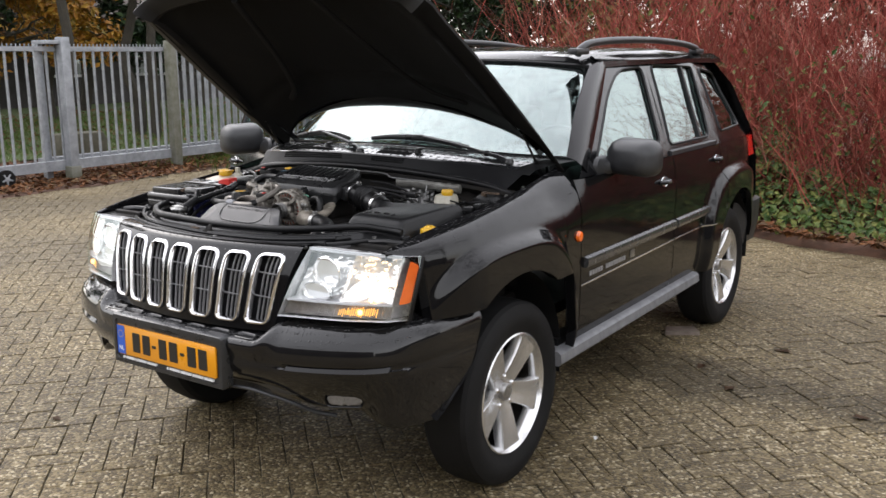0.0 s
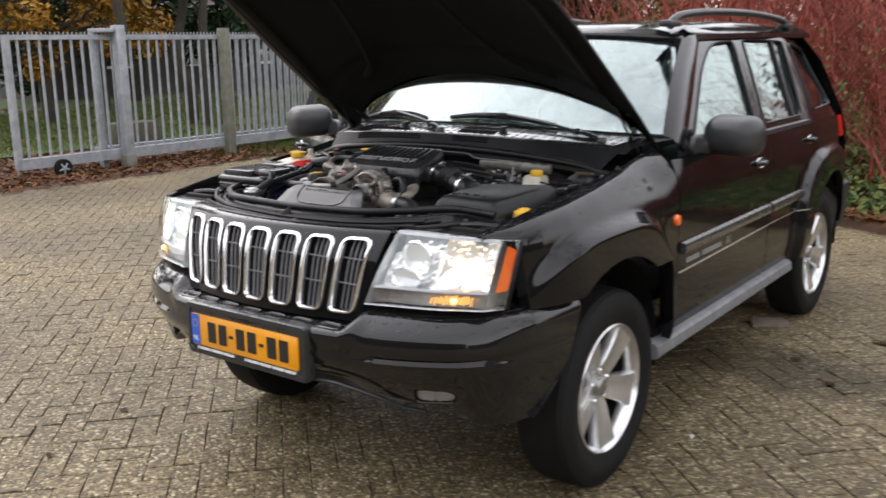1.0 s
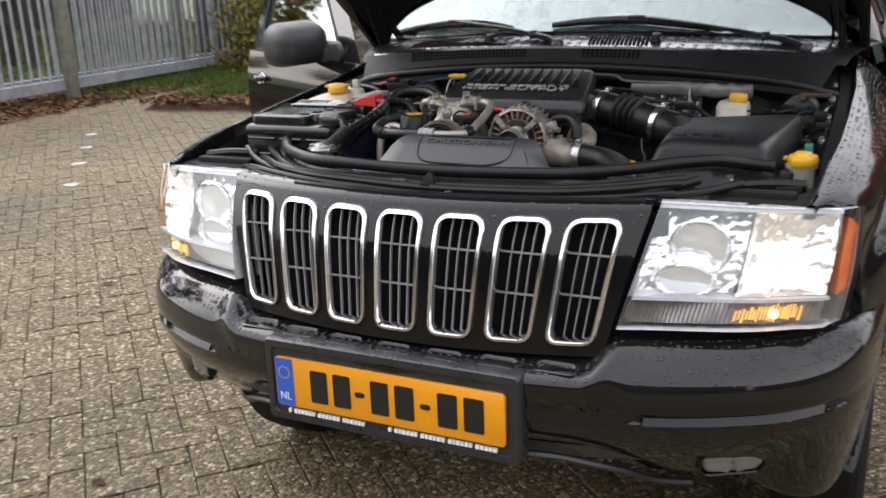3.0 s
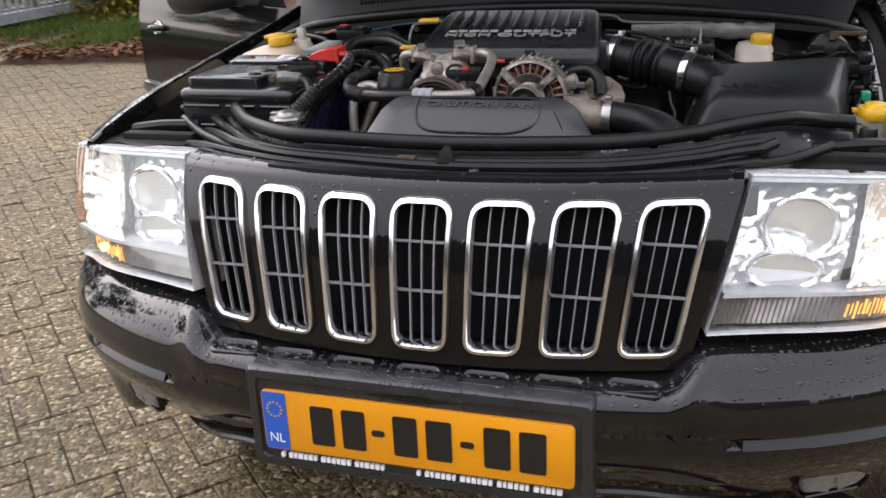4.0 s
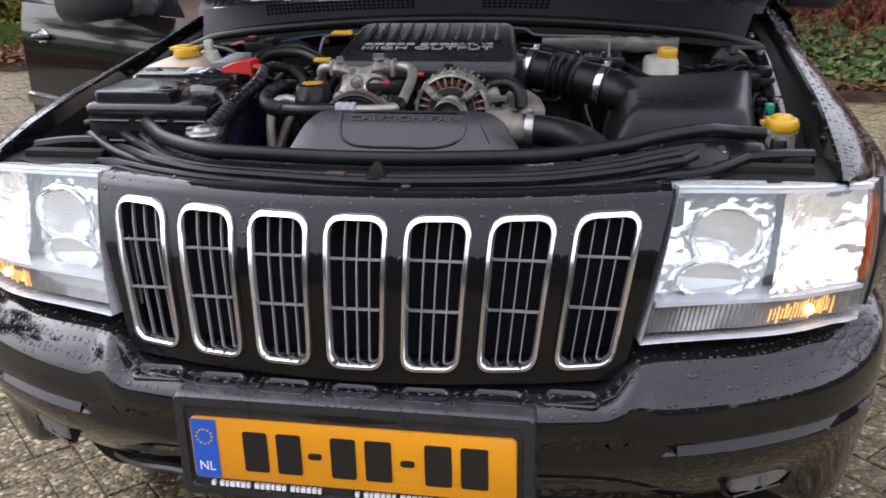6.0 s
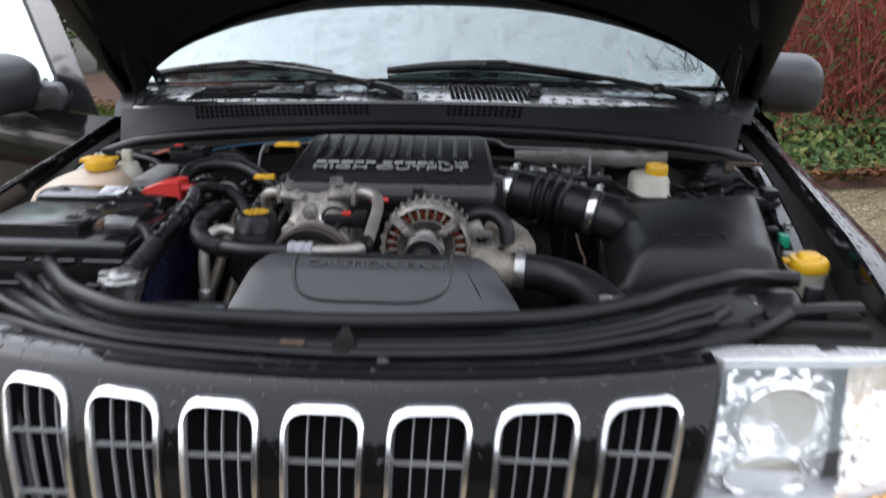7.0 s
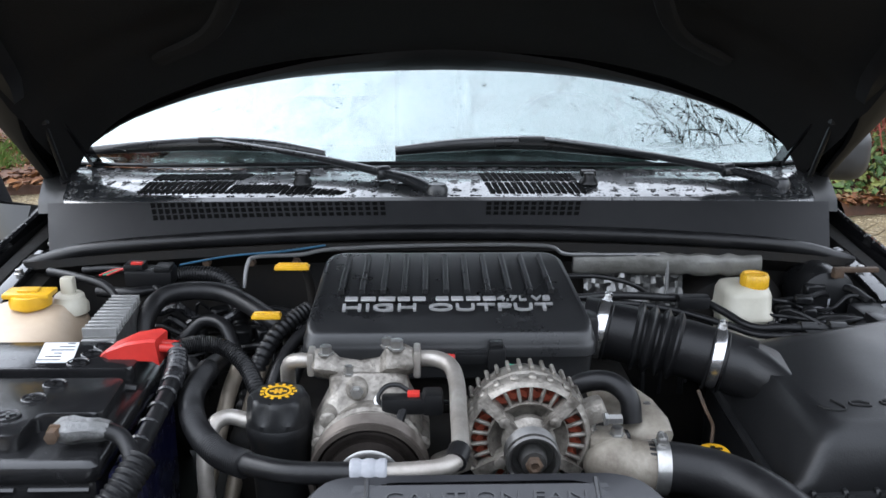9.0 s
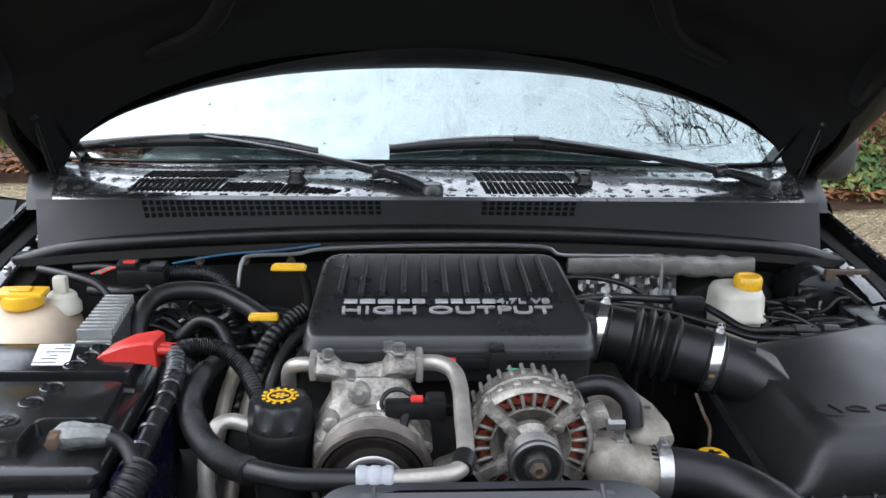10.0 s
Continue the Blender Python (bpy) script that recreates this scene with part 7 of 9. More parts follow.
# wiring and hoses at the back
for k, (pts, r) in enumerate((
    ([(-0.448, 0.01, 1.02), (-0.455, 0.045, 1.085), (-0.440, 0.080, 1.113), (-0.405, 0.096, 1.120), (-0.350, 0.090, 1.120), (-0.305, 0.060, 1.112), (-0.265, 0.020, 1.102), (-0.235, 0.0, 1.09)], 0.0145),
    ([(-0.45, 0.195, 1.115), (-0.41, 0.185, 1.121), (-0.365, 0.165, 1.121), (-0.335, 0.135, 1.10), (-0.325, 0.11, 1.05)], 0.0125),
    ([(-0.60, 0.21, 1.12), (-0.54, 0.20, 1.125), (-0.49, 0.17, 1.12), (-0.44, 0.12, 1.10)], 0.006),
    ([(-0.66, 0.22, 1.115), (-0.60, 0.18, 1.118), (-0.545, 0.15, 1.112), (-0.51, 0.12, 1.09)], 0.007),
    ([(-0.40, 0.05, 1.06), (-0.37, 0.055, 1.085), (-0.335, 0.035, 1.085), (-0.31, 0.0, 1.05)], 0.010),
    ([(-0.56, 0.16, 1.10), (-0.50, 0.135, 1.105), (-0.46, 0.15, 1.105), (-0.42, 0.14, 1.10)], 0.009),
    ([(-0.395, 0.02, 1.02), (-0.37, -0.03, 1.05), (-0.345, -0.06, 1.02)], 0.012),
    ([(0.60, 0.16, 1.03), (0.63, 0.12, 1.055), (0.67, 0.10, 1.06)], 0.009),
    ([(0.24, 0.17, 1.06), (0.31, 0.15, 1.05), (0.38, 0.14, 1.03)], 0.006),
)):
    hose("wiring_hose", pts, corrugated(r, 34) if k == 1 else r, RUBBER, car, "black rubber hose among the wiring", 10, 8 if k != 1 else 44)
hose("wire", [(-0.44, 0.205, 1.13), (-0.36, 0.215, 1.142), (-0.27, 0.215, 1.150), (-0.20, 0.215, 1.160)], 0.0020, mat("blue_wire", (0.02, 0.08, 0.14), rough=0.4), car, "thin blue wire", 6, 5)
for k, dx in enumerate((0.0, 0.006, 0.012)):
    hose("wire", [(-0.555 + dx, 0.155, 1.128), (-0.53 + dx, 0.162, 1.136), (-0.505 + dx, 0.160, 1.136)], 0.0016, RED if k != 1 else GREENP, car, "thin coloured wire", 6, 5)
bm = B()
box(bm, (-0.475, 0.163, 1.125), (0.075, 0.042, 0.026), 0.005, 2)
box(bm, (-0.498, 0.160, 1.142), (0.032, 0.030, 0.012), 0.004, 2)
box(bm, (-0.452, 0.158, 1.140), (0.026, 0.034, 0.010), 0.003, 2)
fuse = part("fuse_holder", bm, PLASTIC, car, "black fuse holder")
bm = B()
box(bm, (-0.492, 0.150, 1.1495), (0.018, 0.009, 0.004), 0.001)
part("fuse_tab", bm, RED, fuse)
# injector lead behind the compressor
bm = B()
tube(bm, [(-0.034, -0.168, 1.117), (0.004, -0.172, 1.116)], 0.0052, 10, 3)
boot = part("red_wire_boot", bm, RED, engine, "red wire sleeve")
bm = B()
box(bm, (0.022, -0.172, 1.116), (0.044, 0.014, 0.015), 0.003)
box(bm, (0.053, -0.174, 1.118), (0.022, 0.022, 0.030), 0.004)
box(bm, (0.052, -0.174, 1.136), (0.018, 0.016, 0.008), 0.002)
part("injector_plug", bm, PLASTIC, engine, "black injector plug")
hose("wire", [(0.062, -0.180, 1.110), (0.082, -0.190, 1.112), (0.098, -0.20, 1.108)], 0.0018, GREENP, engine, "", 6, 5)
bm = B()
box(bm, (0.702, -0.085, 1.035), (0.018, 0.026, 0.024), 0.004)
part("green_plug", bm, GREENP, car, "small green connector")

# tangle of looms, clips and small hoses along the bulkhead and the flanks
rng_c = random.Random(12)
for k in range(42):
    side = k % 3
    if side == 0:
        x, y, z = rng_c.uniform(-0.44, -0.22), rng_c.uniform(0.06, 0.19), rng_c.uniform(1.02, 1.085)
    elif side == 1:
        x, y, z = rng_c.choice((rng_c.uniform(0.19, 0.30), rng_c.uniform(0.56, 0.64))), rng_c.uniform(0.10, 0.22), rng_c.uniform(1.02, 1.07)
    else:
        x, y, z = rng_c.choice((-0.66, 0.66)) + rng_c.uniform(-0.03, 0.03), rng_c.uniform(-0.02, 0.25), rng_c.uniform(0.985, 1.03)
    a = rng_c.uniform(-0.5, 0.5)
    pts = [(x + 0.045 * i * math.cos(a) + rng_c.gauss(0, 0.012), y + 0.04 * i * math.sin(a) + rng_c.gauss(0, 0.012), z + 0.012 * math.sin(i * 1.9 + k)) for i in range(-2, 4)]
    hose("wiring_hose", [(pts[0][0], pts[0][1], z - 0.10)] + pts + [(pts[-1][0], pts[-1][1] - 0.01, z - 0.10)], rng_c.choice((0.003, 0.005, 0.007, 0.010)), (RUBBER, RUBBER, SOOT, TAPE)[k % 4], car, "black loom among the wiring", 8, 5)
    if k % 2 == 0:
        bm = B()
        box(bm, (x, y, z + 0.012), (rng_c.uniform(0.018, 0.04), rng_c.uniform(0.014, 0.028), rng_c.uniform(0.012, 0.024)), 0.003, 1, Matrix.Translation((x, y, 0)) @ Matrix.Rotation(rng_c.uniform(-0.8, 0.8), 4, "Z") @ Matrix.Translation((-x, -y, 0)))
        part("connector", bm, PLASTIC, car)
for k in range(5):
    x = -0.40 + 0.075 * k
    nut((x, 0.228, 1.128), 0.006, 0.010, RUST, car, AX_Y, RUST)
for k in range(9):
    y0 = -0.24 + 0.06 * k
    bm = B()
    tube(bm, [(0.672 + 0.008 * (k % 3), y0, 1.00 + 0.006 * k), (0.690, y0 + 0.02, 1.02 + 0.006 * k), (0.708, y0 + 0.03, 1.00 + 0.006 * k)], 0.0045, 7, 5)
    part("wire", bm, RUBBER, car)
    if k % 2:
        bm = B()
        box(bm, (0.690, y0 + 0.01, 1.025 + 0.006 * k), (0.024, 0.018, 0.016), 0.003, 1)
        part("connector", bm, FINM if k % 4 == 1 else PLASTIC, car)

# washer filler
WX, WY = 0.704, -0.232
bm = B()
loft(bm, [[(WX - 0.004 + px, WY + py, z) for px, py in rrect(w, d, 0.020, 6)] for w, d, z in ((0.058, 0.058, 0.90), (0.058, 0.058, 1.020), (0.064, 0.062, 1.024), (0.064, 0.062, 1.032))])
washer = part("washer_tank_neck", bm, TANKW, car, "milky washer filler neck with yellow lid")
bm = B()
loft(bm, [[(WX - 0.002 + px, WY + py - 0.004, z) for px, py in rrect(w, d, min(w, d) * 0.42, 7)] for w, d, z in ((0.058, 0.060, 1.028), (0.062, 0.064, 1.032), (0.062, 0.064, 1.043), (0.056, 0.058, 1.049), (0.040, 0.040, 1.050), (0.036, 0.036, 1.055), (0.030, 0.030, 1.057))])
box(bm, (WX - 0.034, WY + 0.002, 1.041), (0.016, 0.018, 0.008), 0.003)
part("cap", bm, YELLOW, washer, "yellow hinged washer lid")
# radiator cap
bm = B()
lathe(bm, [(0.024, 1.02), (0.026, 1.045), (0.034, 1.049), (0.036, 1.056), (0.034, 1.060), (0.022, 1.062), (0.018, 1.068), (0.008, 1.071)], Matrix.Translation((-0.366, -0.455, 0.0)), 10)
box(bm, (-0.366, -0.455, 1.063), (0.066, 0.017, 0.007), 0.003)
part("radiator_cap", bm, mat("dull_cap_metal", (0.32, 0.32, 0.31), (0.16, 0.155, 0.145), 0.30, 0.8, scale=50, bump=0.3), car, "dull bright metal radiator cap")

# fan cover behind the seal: a sloped face under a flat back edge
def fan_z(y):
    return float(np.interp(y, [-0.55, -0.53, -0.515, -0.47, -0.445, -0.435], [1.020, 1.028, 1.042, 1.082, 1.097, 1.099]))


SOFTLABEL = mat("faded_blue_sticker", (0.20, 0.22, 0.25), (0.09, 0.10, 0.11), 0.5, scale=90)
FANP = mat("satin_fan_cover_plastic", (0.013, 0.0133, 0.015), (0.019, 0.0193, 0.0215), 0.42, scale=7, bump=0.06, bscale=500)
bm = B()
FAN = [(-0.196, -0.535), (0.246, -0.525), (0.178, -0.432), (-0.150, -0.434)]
rings = []
for grow, dz in ((1.01, -0.10), (1.0, -0.014), (0.99, -0.004), (0.965, 0.0), (0.75, 0.0005)):
    poly = round_poly([(0.018 + (x - 0.018) * grow, -0.482 + (y + 0.482) * grow) for x, y in FAN], [0.03, 0.03, 0.040, 0.040], 8)
    rings.append([(x, y, fan_z(y) + dz) for x, y in poly])
loft(bm, rings, True, False)
rows = []
for k in range(15):
    y = lerp(-0.520, -0.448, k / 14)
    f = k / 14
    rows.append([(lerp(lerp(-0.150, -0.110, f), lerp(0.190, 0.140, f), u), y, fan_z(y) + 0.0004) for u in np.linspace(0, 1, 19)])
sheet(bm, rows)
shroud = part("fan_cover", tidy(bm), FANP, car, "grey-black plastic fan cover with moulded warning", 45)
bm = B()
tube(bm, [(x, y, fan_z(y) + 0.0008) for x, y in ((-0.098, -0.442), (-0.096, -0.475), (-0.088, -0.494), (-0.066, -0.505), (-0.03, -0.508), (0.02, -0.508), (0.07, -0.508), (0.104, -0.503), (0.124, -0.492), (0.130, -0.474), (0.130, -0.442))], 0.0028, 6, 6)
part("cover_bead", bm, COVERG, shroud)
words("CAUTION FAN", 0.0165, COVERG, shroud, Matrix.Translation((0.020, -0.461, fan_z(-0.461) + 0.0012)) @ Matrix.Rotation(math.atan(0.75), 4, "X"), 0.0012, 0.200, label="moulded lettering")
for x0, x1, y0 in ((-0.330, -0.175, -0.475), (0.205, 0.330, -0.480)):
    bm = B()
    box(bm, ((x0 + x1) / 2, y0, 0.998), (x1 - x0, 0.11, 0.03), 0.010)
    part("shroud_ledge", bm, FANP, shroud)
for x, y, w, d in ((-0.240, -0.468, 0.058, 0.030), (0.262, -0.472, 0.044, 0.026)):
    bm = B()
    loft(bm, [[(x + px, y + py, z) for px, py in rrect(w, d, 0.002, 2)] for z in (1.0125, 1.0150)])
    stk = part("shroud_sticker", tidy(bm), SOFTLABEL, shroud, "worn printed warning sticker")
    for k in range(6):
        bm = B()
        box(bm, (x - w * 0.36 + k * w * 0.145, y + 0.004 * (-1) ** k, 1.0155), (w * 0.09, d * 0.5, 0.001))
        part("print_bar", bm, COVERG, stk)

# radiator crossmember, rubber seals, latch
SEAL = [(-0.715, -0.270, 1.022), (-0.660, -0.270, 1.034), (-0.600, -0.282, 1.044), (-0.550, -0.332, 1.050), (-0.500, -0.410, 1.060), (-0.450, -0.480, 1.064), (-0.400, -0.538, 1.065), (-0.300, -0.604, 1.065), (-0.200, -0.618, 1.063), (0.0, -0.608, 1.056), (0.200, -0.585, 1.056), (0.300, -0.560, 1.057), (0.400, -0.505, 1.060), (0.450, -0.462, 1.062), (0.500, -0.428, 1.064), (0.550, -0.396, 1.063), (0.600, -0.352, 1.050), (0.655, -0.338, 1.044)]
seal = hose("bay_seal", SEAL, 0.0125, RUBBER, car, "curved black rubber bay seal", 14, 6)
inner = spline(SEAL, 4)


def lip_y(x):
    return -0.703 + 0.33 * x * x


bm = B()
rows = []
for p in inner:
    e = lip_y(p.x) + 0.012
    rows.append([Vector((p.x * 0.97, p.y + 0.07, 0.94)), p + Vector((0, 0.012, -0.020)), p + Vector((0, -0.010, -0.020)), Vector((p.x, lerp(p.y, e, 0.25), 1.012)), Vector((p.x, lerp(p.y, e, 0.45), 1.018)), Vector((p.x, lerp(p.y, e, 0.55), 1.006)), Vector((p.x, lerp(p.y, e, 0.80), 1.010)), Vector((p.x, e, 1.016))])
sheet(bm, rows)
cross = part("radiator_crossmember", tidy(bm), PLASTIC, car, "black radiator crossmember")
for off, dz, r in ((0.22, -0.026, 0.008), (0.42, -0.028, 0.0085), (0.70, -0.034, 0.006)):
    hose("shroud_rib", [(p[0], lerp(p[1], lip_y(p[0]), off), p[2] + dz) for p in SEAL[3:-3]], r, PLASTIC, cross, "", 8, 5)
for (x0, y0), (x1, y1) in (((-0.630, -0.400), (-0.400, -0.575)), ((-0.560, -0.395), (-0.350, -0.550)), ((-0.52, -0.40), (-0.38, -0.515)), ((0.525, -0.460), (0.400, -0.560)), ((0.610, -0.470), (0.470, -0.560))):
    hose("shroud_rib", [(x0, y0, 1.034), (lerp(x0, x1, 0.5) - 0.01 * (1 if x0 < 0 else -1), lerp(y0, y1, 0.5) - 0.012, 1.028), (x1, y1, 1.020)], lambda q: 0.0095 * (1 - 0.35 * q), PLASTIC, cross, "raised moulded rib", 10, 6)
for x, y in ((0.575, -0.392), (0.06, -0.655), (-0.10, -0.650), (0.45, -0.61), (0.27, -0.645), (-0.30, -0.635), (-0.62, -0.36)):
    bm = B()
    lathe(bm, [(0.011, 0), (0.011, 0.004), (0.008, 0.006), (0.008, 0.013), (0.003, 0.014)], Matrix.Translation((x, y, 1.012 if y < -0.5 else 1.020)), 8)
    part("bolt", bm, STEEL, cross)
bm = B()
loft(bm, [[(x + dx, y + dy, z) for dx, dy in ((-w, 0), (w, 0), (w, 0.008), (-w, 0.008))] for x, y, z, w in ((0.006, -0.640, 1.010, 0.022), (0.006, -0.644, 1.030, 0.018), (0.008, -0.636, 1.048, 0.010), (0.008, -0.630, 1.056, 0.004))])
tube(bm, [(-0.012, -0.640, 1.018), (-0.004, -0.650, 1.034), (0.014, -0.650, 1.034), (0.024, -0.640, 1.018)], 0.004, 6, 4)
part("bonnet_latch", tidy(bm), SOOT, cross, "grimy bonnet latch")
bm = B()
box(bm, (-0.060, -0.640, 1.030), (0.034, 0.016, 0.022), 0.004)
part("latch_stop", bm, RUST, cross, "rusty latch stop")
for x in (-0.655, 0.655):
    bm = B()
    box(bm, (x, -0.455, 1.000), (0.20, 0.15, 0.03), 0.01)
    box(bm, (x * 0.97, -0.485, 1.014), (0.16, 0.030, 0.028), 0.008)
    box(bm, (x * 1.06, -0.42, 1.018), (0.05, 0.05, 0.02), 0.006)
    part("lamp_bracket", bm, SOOT, cross, "grimy lamp bracket")
    bm = B()
    tube(bm, [(x - 0.07, -0.440, 1.020), (x + 0.0, -0.435, 1.028), (x + 0.07, -0.42, 1.026)], 0.012, 8, 3)
    part("lamp_stay", bm, RUBBER, cross)
for x in (-0.64, 0.680):
    bm = B()
    lathe(bm, [(0.015, 0.99), (0.015, 1.030), (0.013, 1.036), (0.006, 1.037)], Matrix.Translation((x, -0.345, 0)), 14)
    part("bump_stop", bm, RUBBER, cross, "black rubber bump stop")


# ---- rain standing on the car ----
WATER = mat("rain_water", (0.012, 0.012, 0.013), (0.018, 0.018, 0.019), 0.04, scale=3, rvar=0.01, spec=0.5)
rng_d = random.Random(5)


def rain_drops(ob, count, size, low=0.35, keep=lambda p: True, owner=None):
    """Small flattened beads of water spread over the upward faces of one panel, joined in one mesh."""
    me = ob.data
    faces, total = [], 0.0
    for f in me.polygons:
        if abs(f.normal.z) > low and keep(f.center):
            total += f.area * (0.3 + abs(f.normal.z))
            faces.append((total, f))
    vs, fs = [], []
    acc = [q[0] for q in faces]
    for _ in range(count):
        f = faces[min(int(np.searchsorted(acc, rng_d.random() * total)), len(faces) - 1)][1]
        pts = [me.vertices[i].co for i in f.vertices]
        w = [rng_d.random() ** 0.7 + 1e-3 for _ in pts]
        p = sum((v * q for v, q in zip(pts, w)), Vector()) / sum(w)
        n = f.normal if f.normal.z > 0 else -f.normal
        u = n.orthogonal().normalized()
        v = n.cross(u)
        r = size * min(rng_d.lognormvariate(-0.25, 0.5), 2.4)
        k0 = len(vs)
        sq, tw = rng_d.uniform(0.75, 1.3), rng_d.random() * 6.28
        for rr, h in ((1.0, -0.05), (0.85, 0.20), (0.45, 0.33)):
            for k in range(7):
                a = tw + 2 * math.pi * k / 7
                vs.append(p + u * (r * rr * math.cos(a) * sq) + v * (r * rr * math.sin(a) / sq) + n * (r * h))
        vs.append(p + n * r * 0.36)
        for ring in range(2):
            for k in range(7):
                j = (k + 1) % 7
                fs.append((k0 + ring * 7 + k, k0 + ring * 7 + j, k0 + ring * 7 + 7 + j, k0 + ring * 7 + 7 + k))
        fs += [(k0 + 14 + k, k0 + 14 + (k + 1) % 7, k0 + 21) for k in range(7)]
    md = bpy.data.meshes.new("rain_film")
    md.from_pydata([tuple(q) for q in vs], [], fs)
    md.polygons.foreach_set("use_smooth", [True] * len(md.polygons))
    md.materials.append(WATER)
    drops = new("rain_film", md)
    drops.parent = owner or ob
    tagged(drops, "clear rain drops on black paint", kind="stuff")


rain_drops(bumper, 6000, 0.0021, 0.55, lambda p: p.z > 0.60)
rain_drops(grille, 700, 0.0019, 0.30)
rain_drops(plate_holder, 160, 0.0026, 0.6)
rain_drops(cowl_panel, 8000, 0.0017, 0.8, lambda p: p.z > 1.200)
rain_drops(windscreen, 2600, 0.0011, 0.5)
for ob in WINGS:
    rain_drops(ob, 2200, 0.0019, 0.5)
for ring_ob in [o for o in bpy.data.objects if o.name.startswith("slot_frame")]:
    rain_drops(ring_ob, 60, 0.0019, 0.5, lambda p: p.z < 0.81, grille)


# ---- setting: one sheet of ground, borders, gate, fence, woods ----
def ground_mat():
    m = bpy.data.materials.new("damp_ground")
    m.use_nodes = True
    n, l = m.node_tree.nodes, m.node_tree.links
    b = n["Principled BSDF"]
    tc = n.new("ShaderNodeTexCoord")
    a = n.new("ShaderNodeTexNoise")
    a.inputs["Scale"].default_value, a.inputs["Detail"].default_value = 0.6, 10
    f = n.new("ShaderNodeTexNoise")
    f.inputs["Scale"].default_value, f.inputs["Detail"].default_value = 30, 8
    l.new(tc.outputs["Object"], a.inputs["Vector"])
    l.new(tc.outputs["Object"], f.inputs["Vector"])
    r = n.new("ShaderNodeValToRGB")
    r.color_ramp.elements[0].color, r.color_ramp.elements[1].color = (0.034, 0.031, 0.019, 1), (0.062, 0.057, 0.038, 1)
    l.new(f.outputs[0], r.inputs[0])
    l.new(r.outputs[0], b.inputs["Base Color"])
    b.inputs["Roughness"].default_value = 0.85
    bp = n.new("ShaderNodeBump")
    bp.inputs["Strength"].default_value, bp.inputs["Distance"].default_value = 0.5, 0.01
    l.new(f.outputs[0], bp.inputs["Height"])
    l.new(bp.outputs[0], b.inputs["Normal"])
    return m


bm = B()
g = bmesh.ops.create_grid(bm, x_segments=60, y_segments=60, size=150, matrix=Matrix.Translation((0, 20, -0.009)))
tagged(part("ground", bm, ground_mat()), "damp mossy sand bed under the paving, running to the horizon", "ground", kind="structure")
GRASS = mat("autumn_grass", (0.036, 0.075, 0.012), (0.068, 0.08, 0.02), 0.8, scale=3, bump=0.4, bscale=60)
LITTER = mat("brown_leaf_litter", (0.095, 0.040, 0.019), (0.048, 0.024, 0.013), 0.8, scale=8, bump=0.5, bscale=50)
BARK = mat("dark_bark", (0.024, 0.020, 0.014), (0.046, 0.040, 0.028), 0.9, scale=6, bump=0.5, bscale=30)


def leafy(name, tones, rough=0.5):
    """Leaves whose tone differs from one to the next."""
    m = bpy.data.materials.new(name)
    m.use_nodes = True
    n, l = m.node_tree.nodes, m.node_tree.links
    b = n["Principled BSDF"]
    geo = n.new("ShaderNodeNewGeometry")
    r = n.new("ShaderNodeValToRGB")
    while len(r.color_ramp.elements) < len(tones):
        r.color_ramp.elements.new(0.5)
    for i, t in enumerate(tones):
        r.color_ramp.elements[i].position = i / max(len(tones) - 1, 1)
        r.color_ramp.elements[i].color = (*t, 1)
    l.new(geo.outputs["Random Per Island"], r.inputs[0])
    l.new(r.outputs[0], b.inputs["Base Color"])
    b.inputs["Roughness"].default_value = rough
    b.inputs["Specular IOR Level"].default_value = 0.2
    return m


YEL = leafy("yellow_autumn_leaves", [(0.30, 0.13, 0.014), (0.20, 0.085, 0.010), (0.36, 0.19, 0.02), (0.12, 0.09, 0.014)])
IVY = leafy("green_ivy_leaves", [(0.026, 0.054, 0.013), (0.044, 0.084, 0.022), (0.074, 0.11, 0.028), (0.15, 0.16, 0.042), (0.024, 0.042, 0.015)], 0.4)
DARKG = leafy("dark_evergreen_leaves", [(0.008, 0.020, 0.008), (0.015, 0.033, 0.012), (0.027, 0.05, 0.014)], 0.45)
REDTWIG = leafy("red_dogwood_twigs", [(0.23, 0.046, 0.036), (0.14, 0.032, 0.025), (0.32, 0.078, 0.058), (0.22, 0.11, 0.075)], 0.85)
FALLEN = leafy("fallen_brown_leaves", [(0.13, 0.047, 0.016), (0.075, 0.031, 0.014), (0.18, 0.075, 0.025), (0.045, 0.022, 0.013), (0.15, 0.095, 0.045)], 0.6)
BLADES = leafy("grass_blades", [(0.034, 0.075, 0.010), (0.058, 0.10, 0.014), (0.08, 0.095, 0.024)], 0.6)
rng = random.Random(7)


def leaves(count, place, size, curl=0.25):
    """Many small folded leaves as one mesh; place() gives a middle and a rough facing."""
    vs, fs = [], []
    for _ in range(count):
        c, up = place()
        s = size * rng.uniform(0.6, 1.3)
        u = Vector((rng.gauss(0, 1), rng.gauss(0, 1), rng.gauss(0, 1)))
        u = (u - up * u.dot(up) * 0.9)
        u.normalize()
        w = up.cross(u)
        if w.length < 1e-3:
            continue
        w.normalize()
        nrm = u.cross(w)
        k = len(vs)
        fold = curl * s
        vs += [c - u * s, c + w * s * 0.55 + nrm * fold, c + u * s, c - w * s * 0.55 + nrm * fold, c + u * s * 0.15]
        fs += [(k, k + 1, k + 4), (k + 1, k + 2, k + 4), (k + 2, k + 3, k + 4), (k + 3, k, k + 4)]
    me = bpy.data.meshes.new("leaves")
    me.from_pydata([tuple(v) for v in vs], [], fs)
    return me


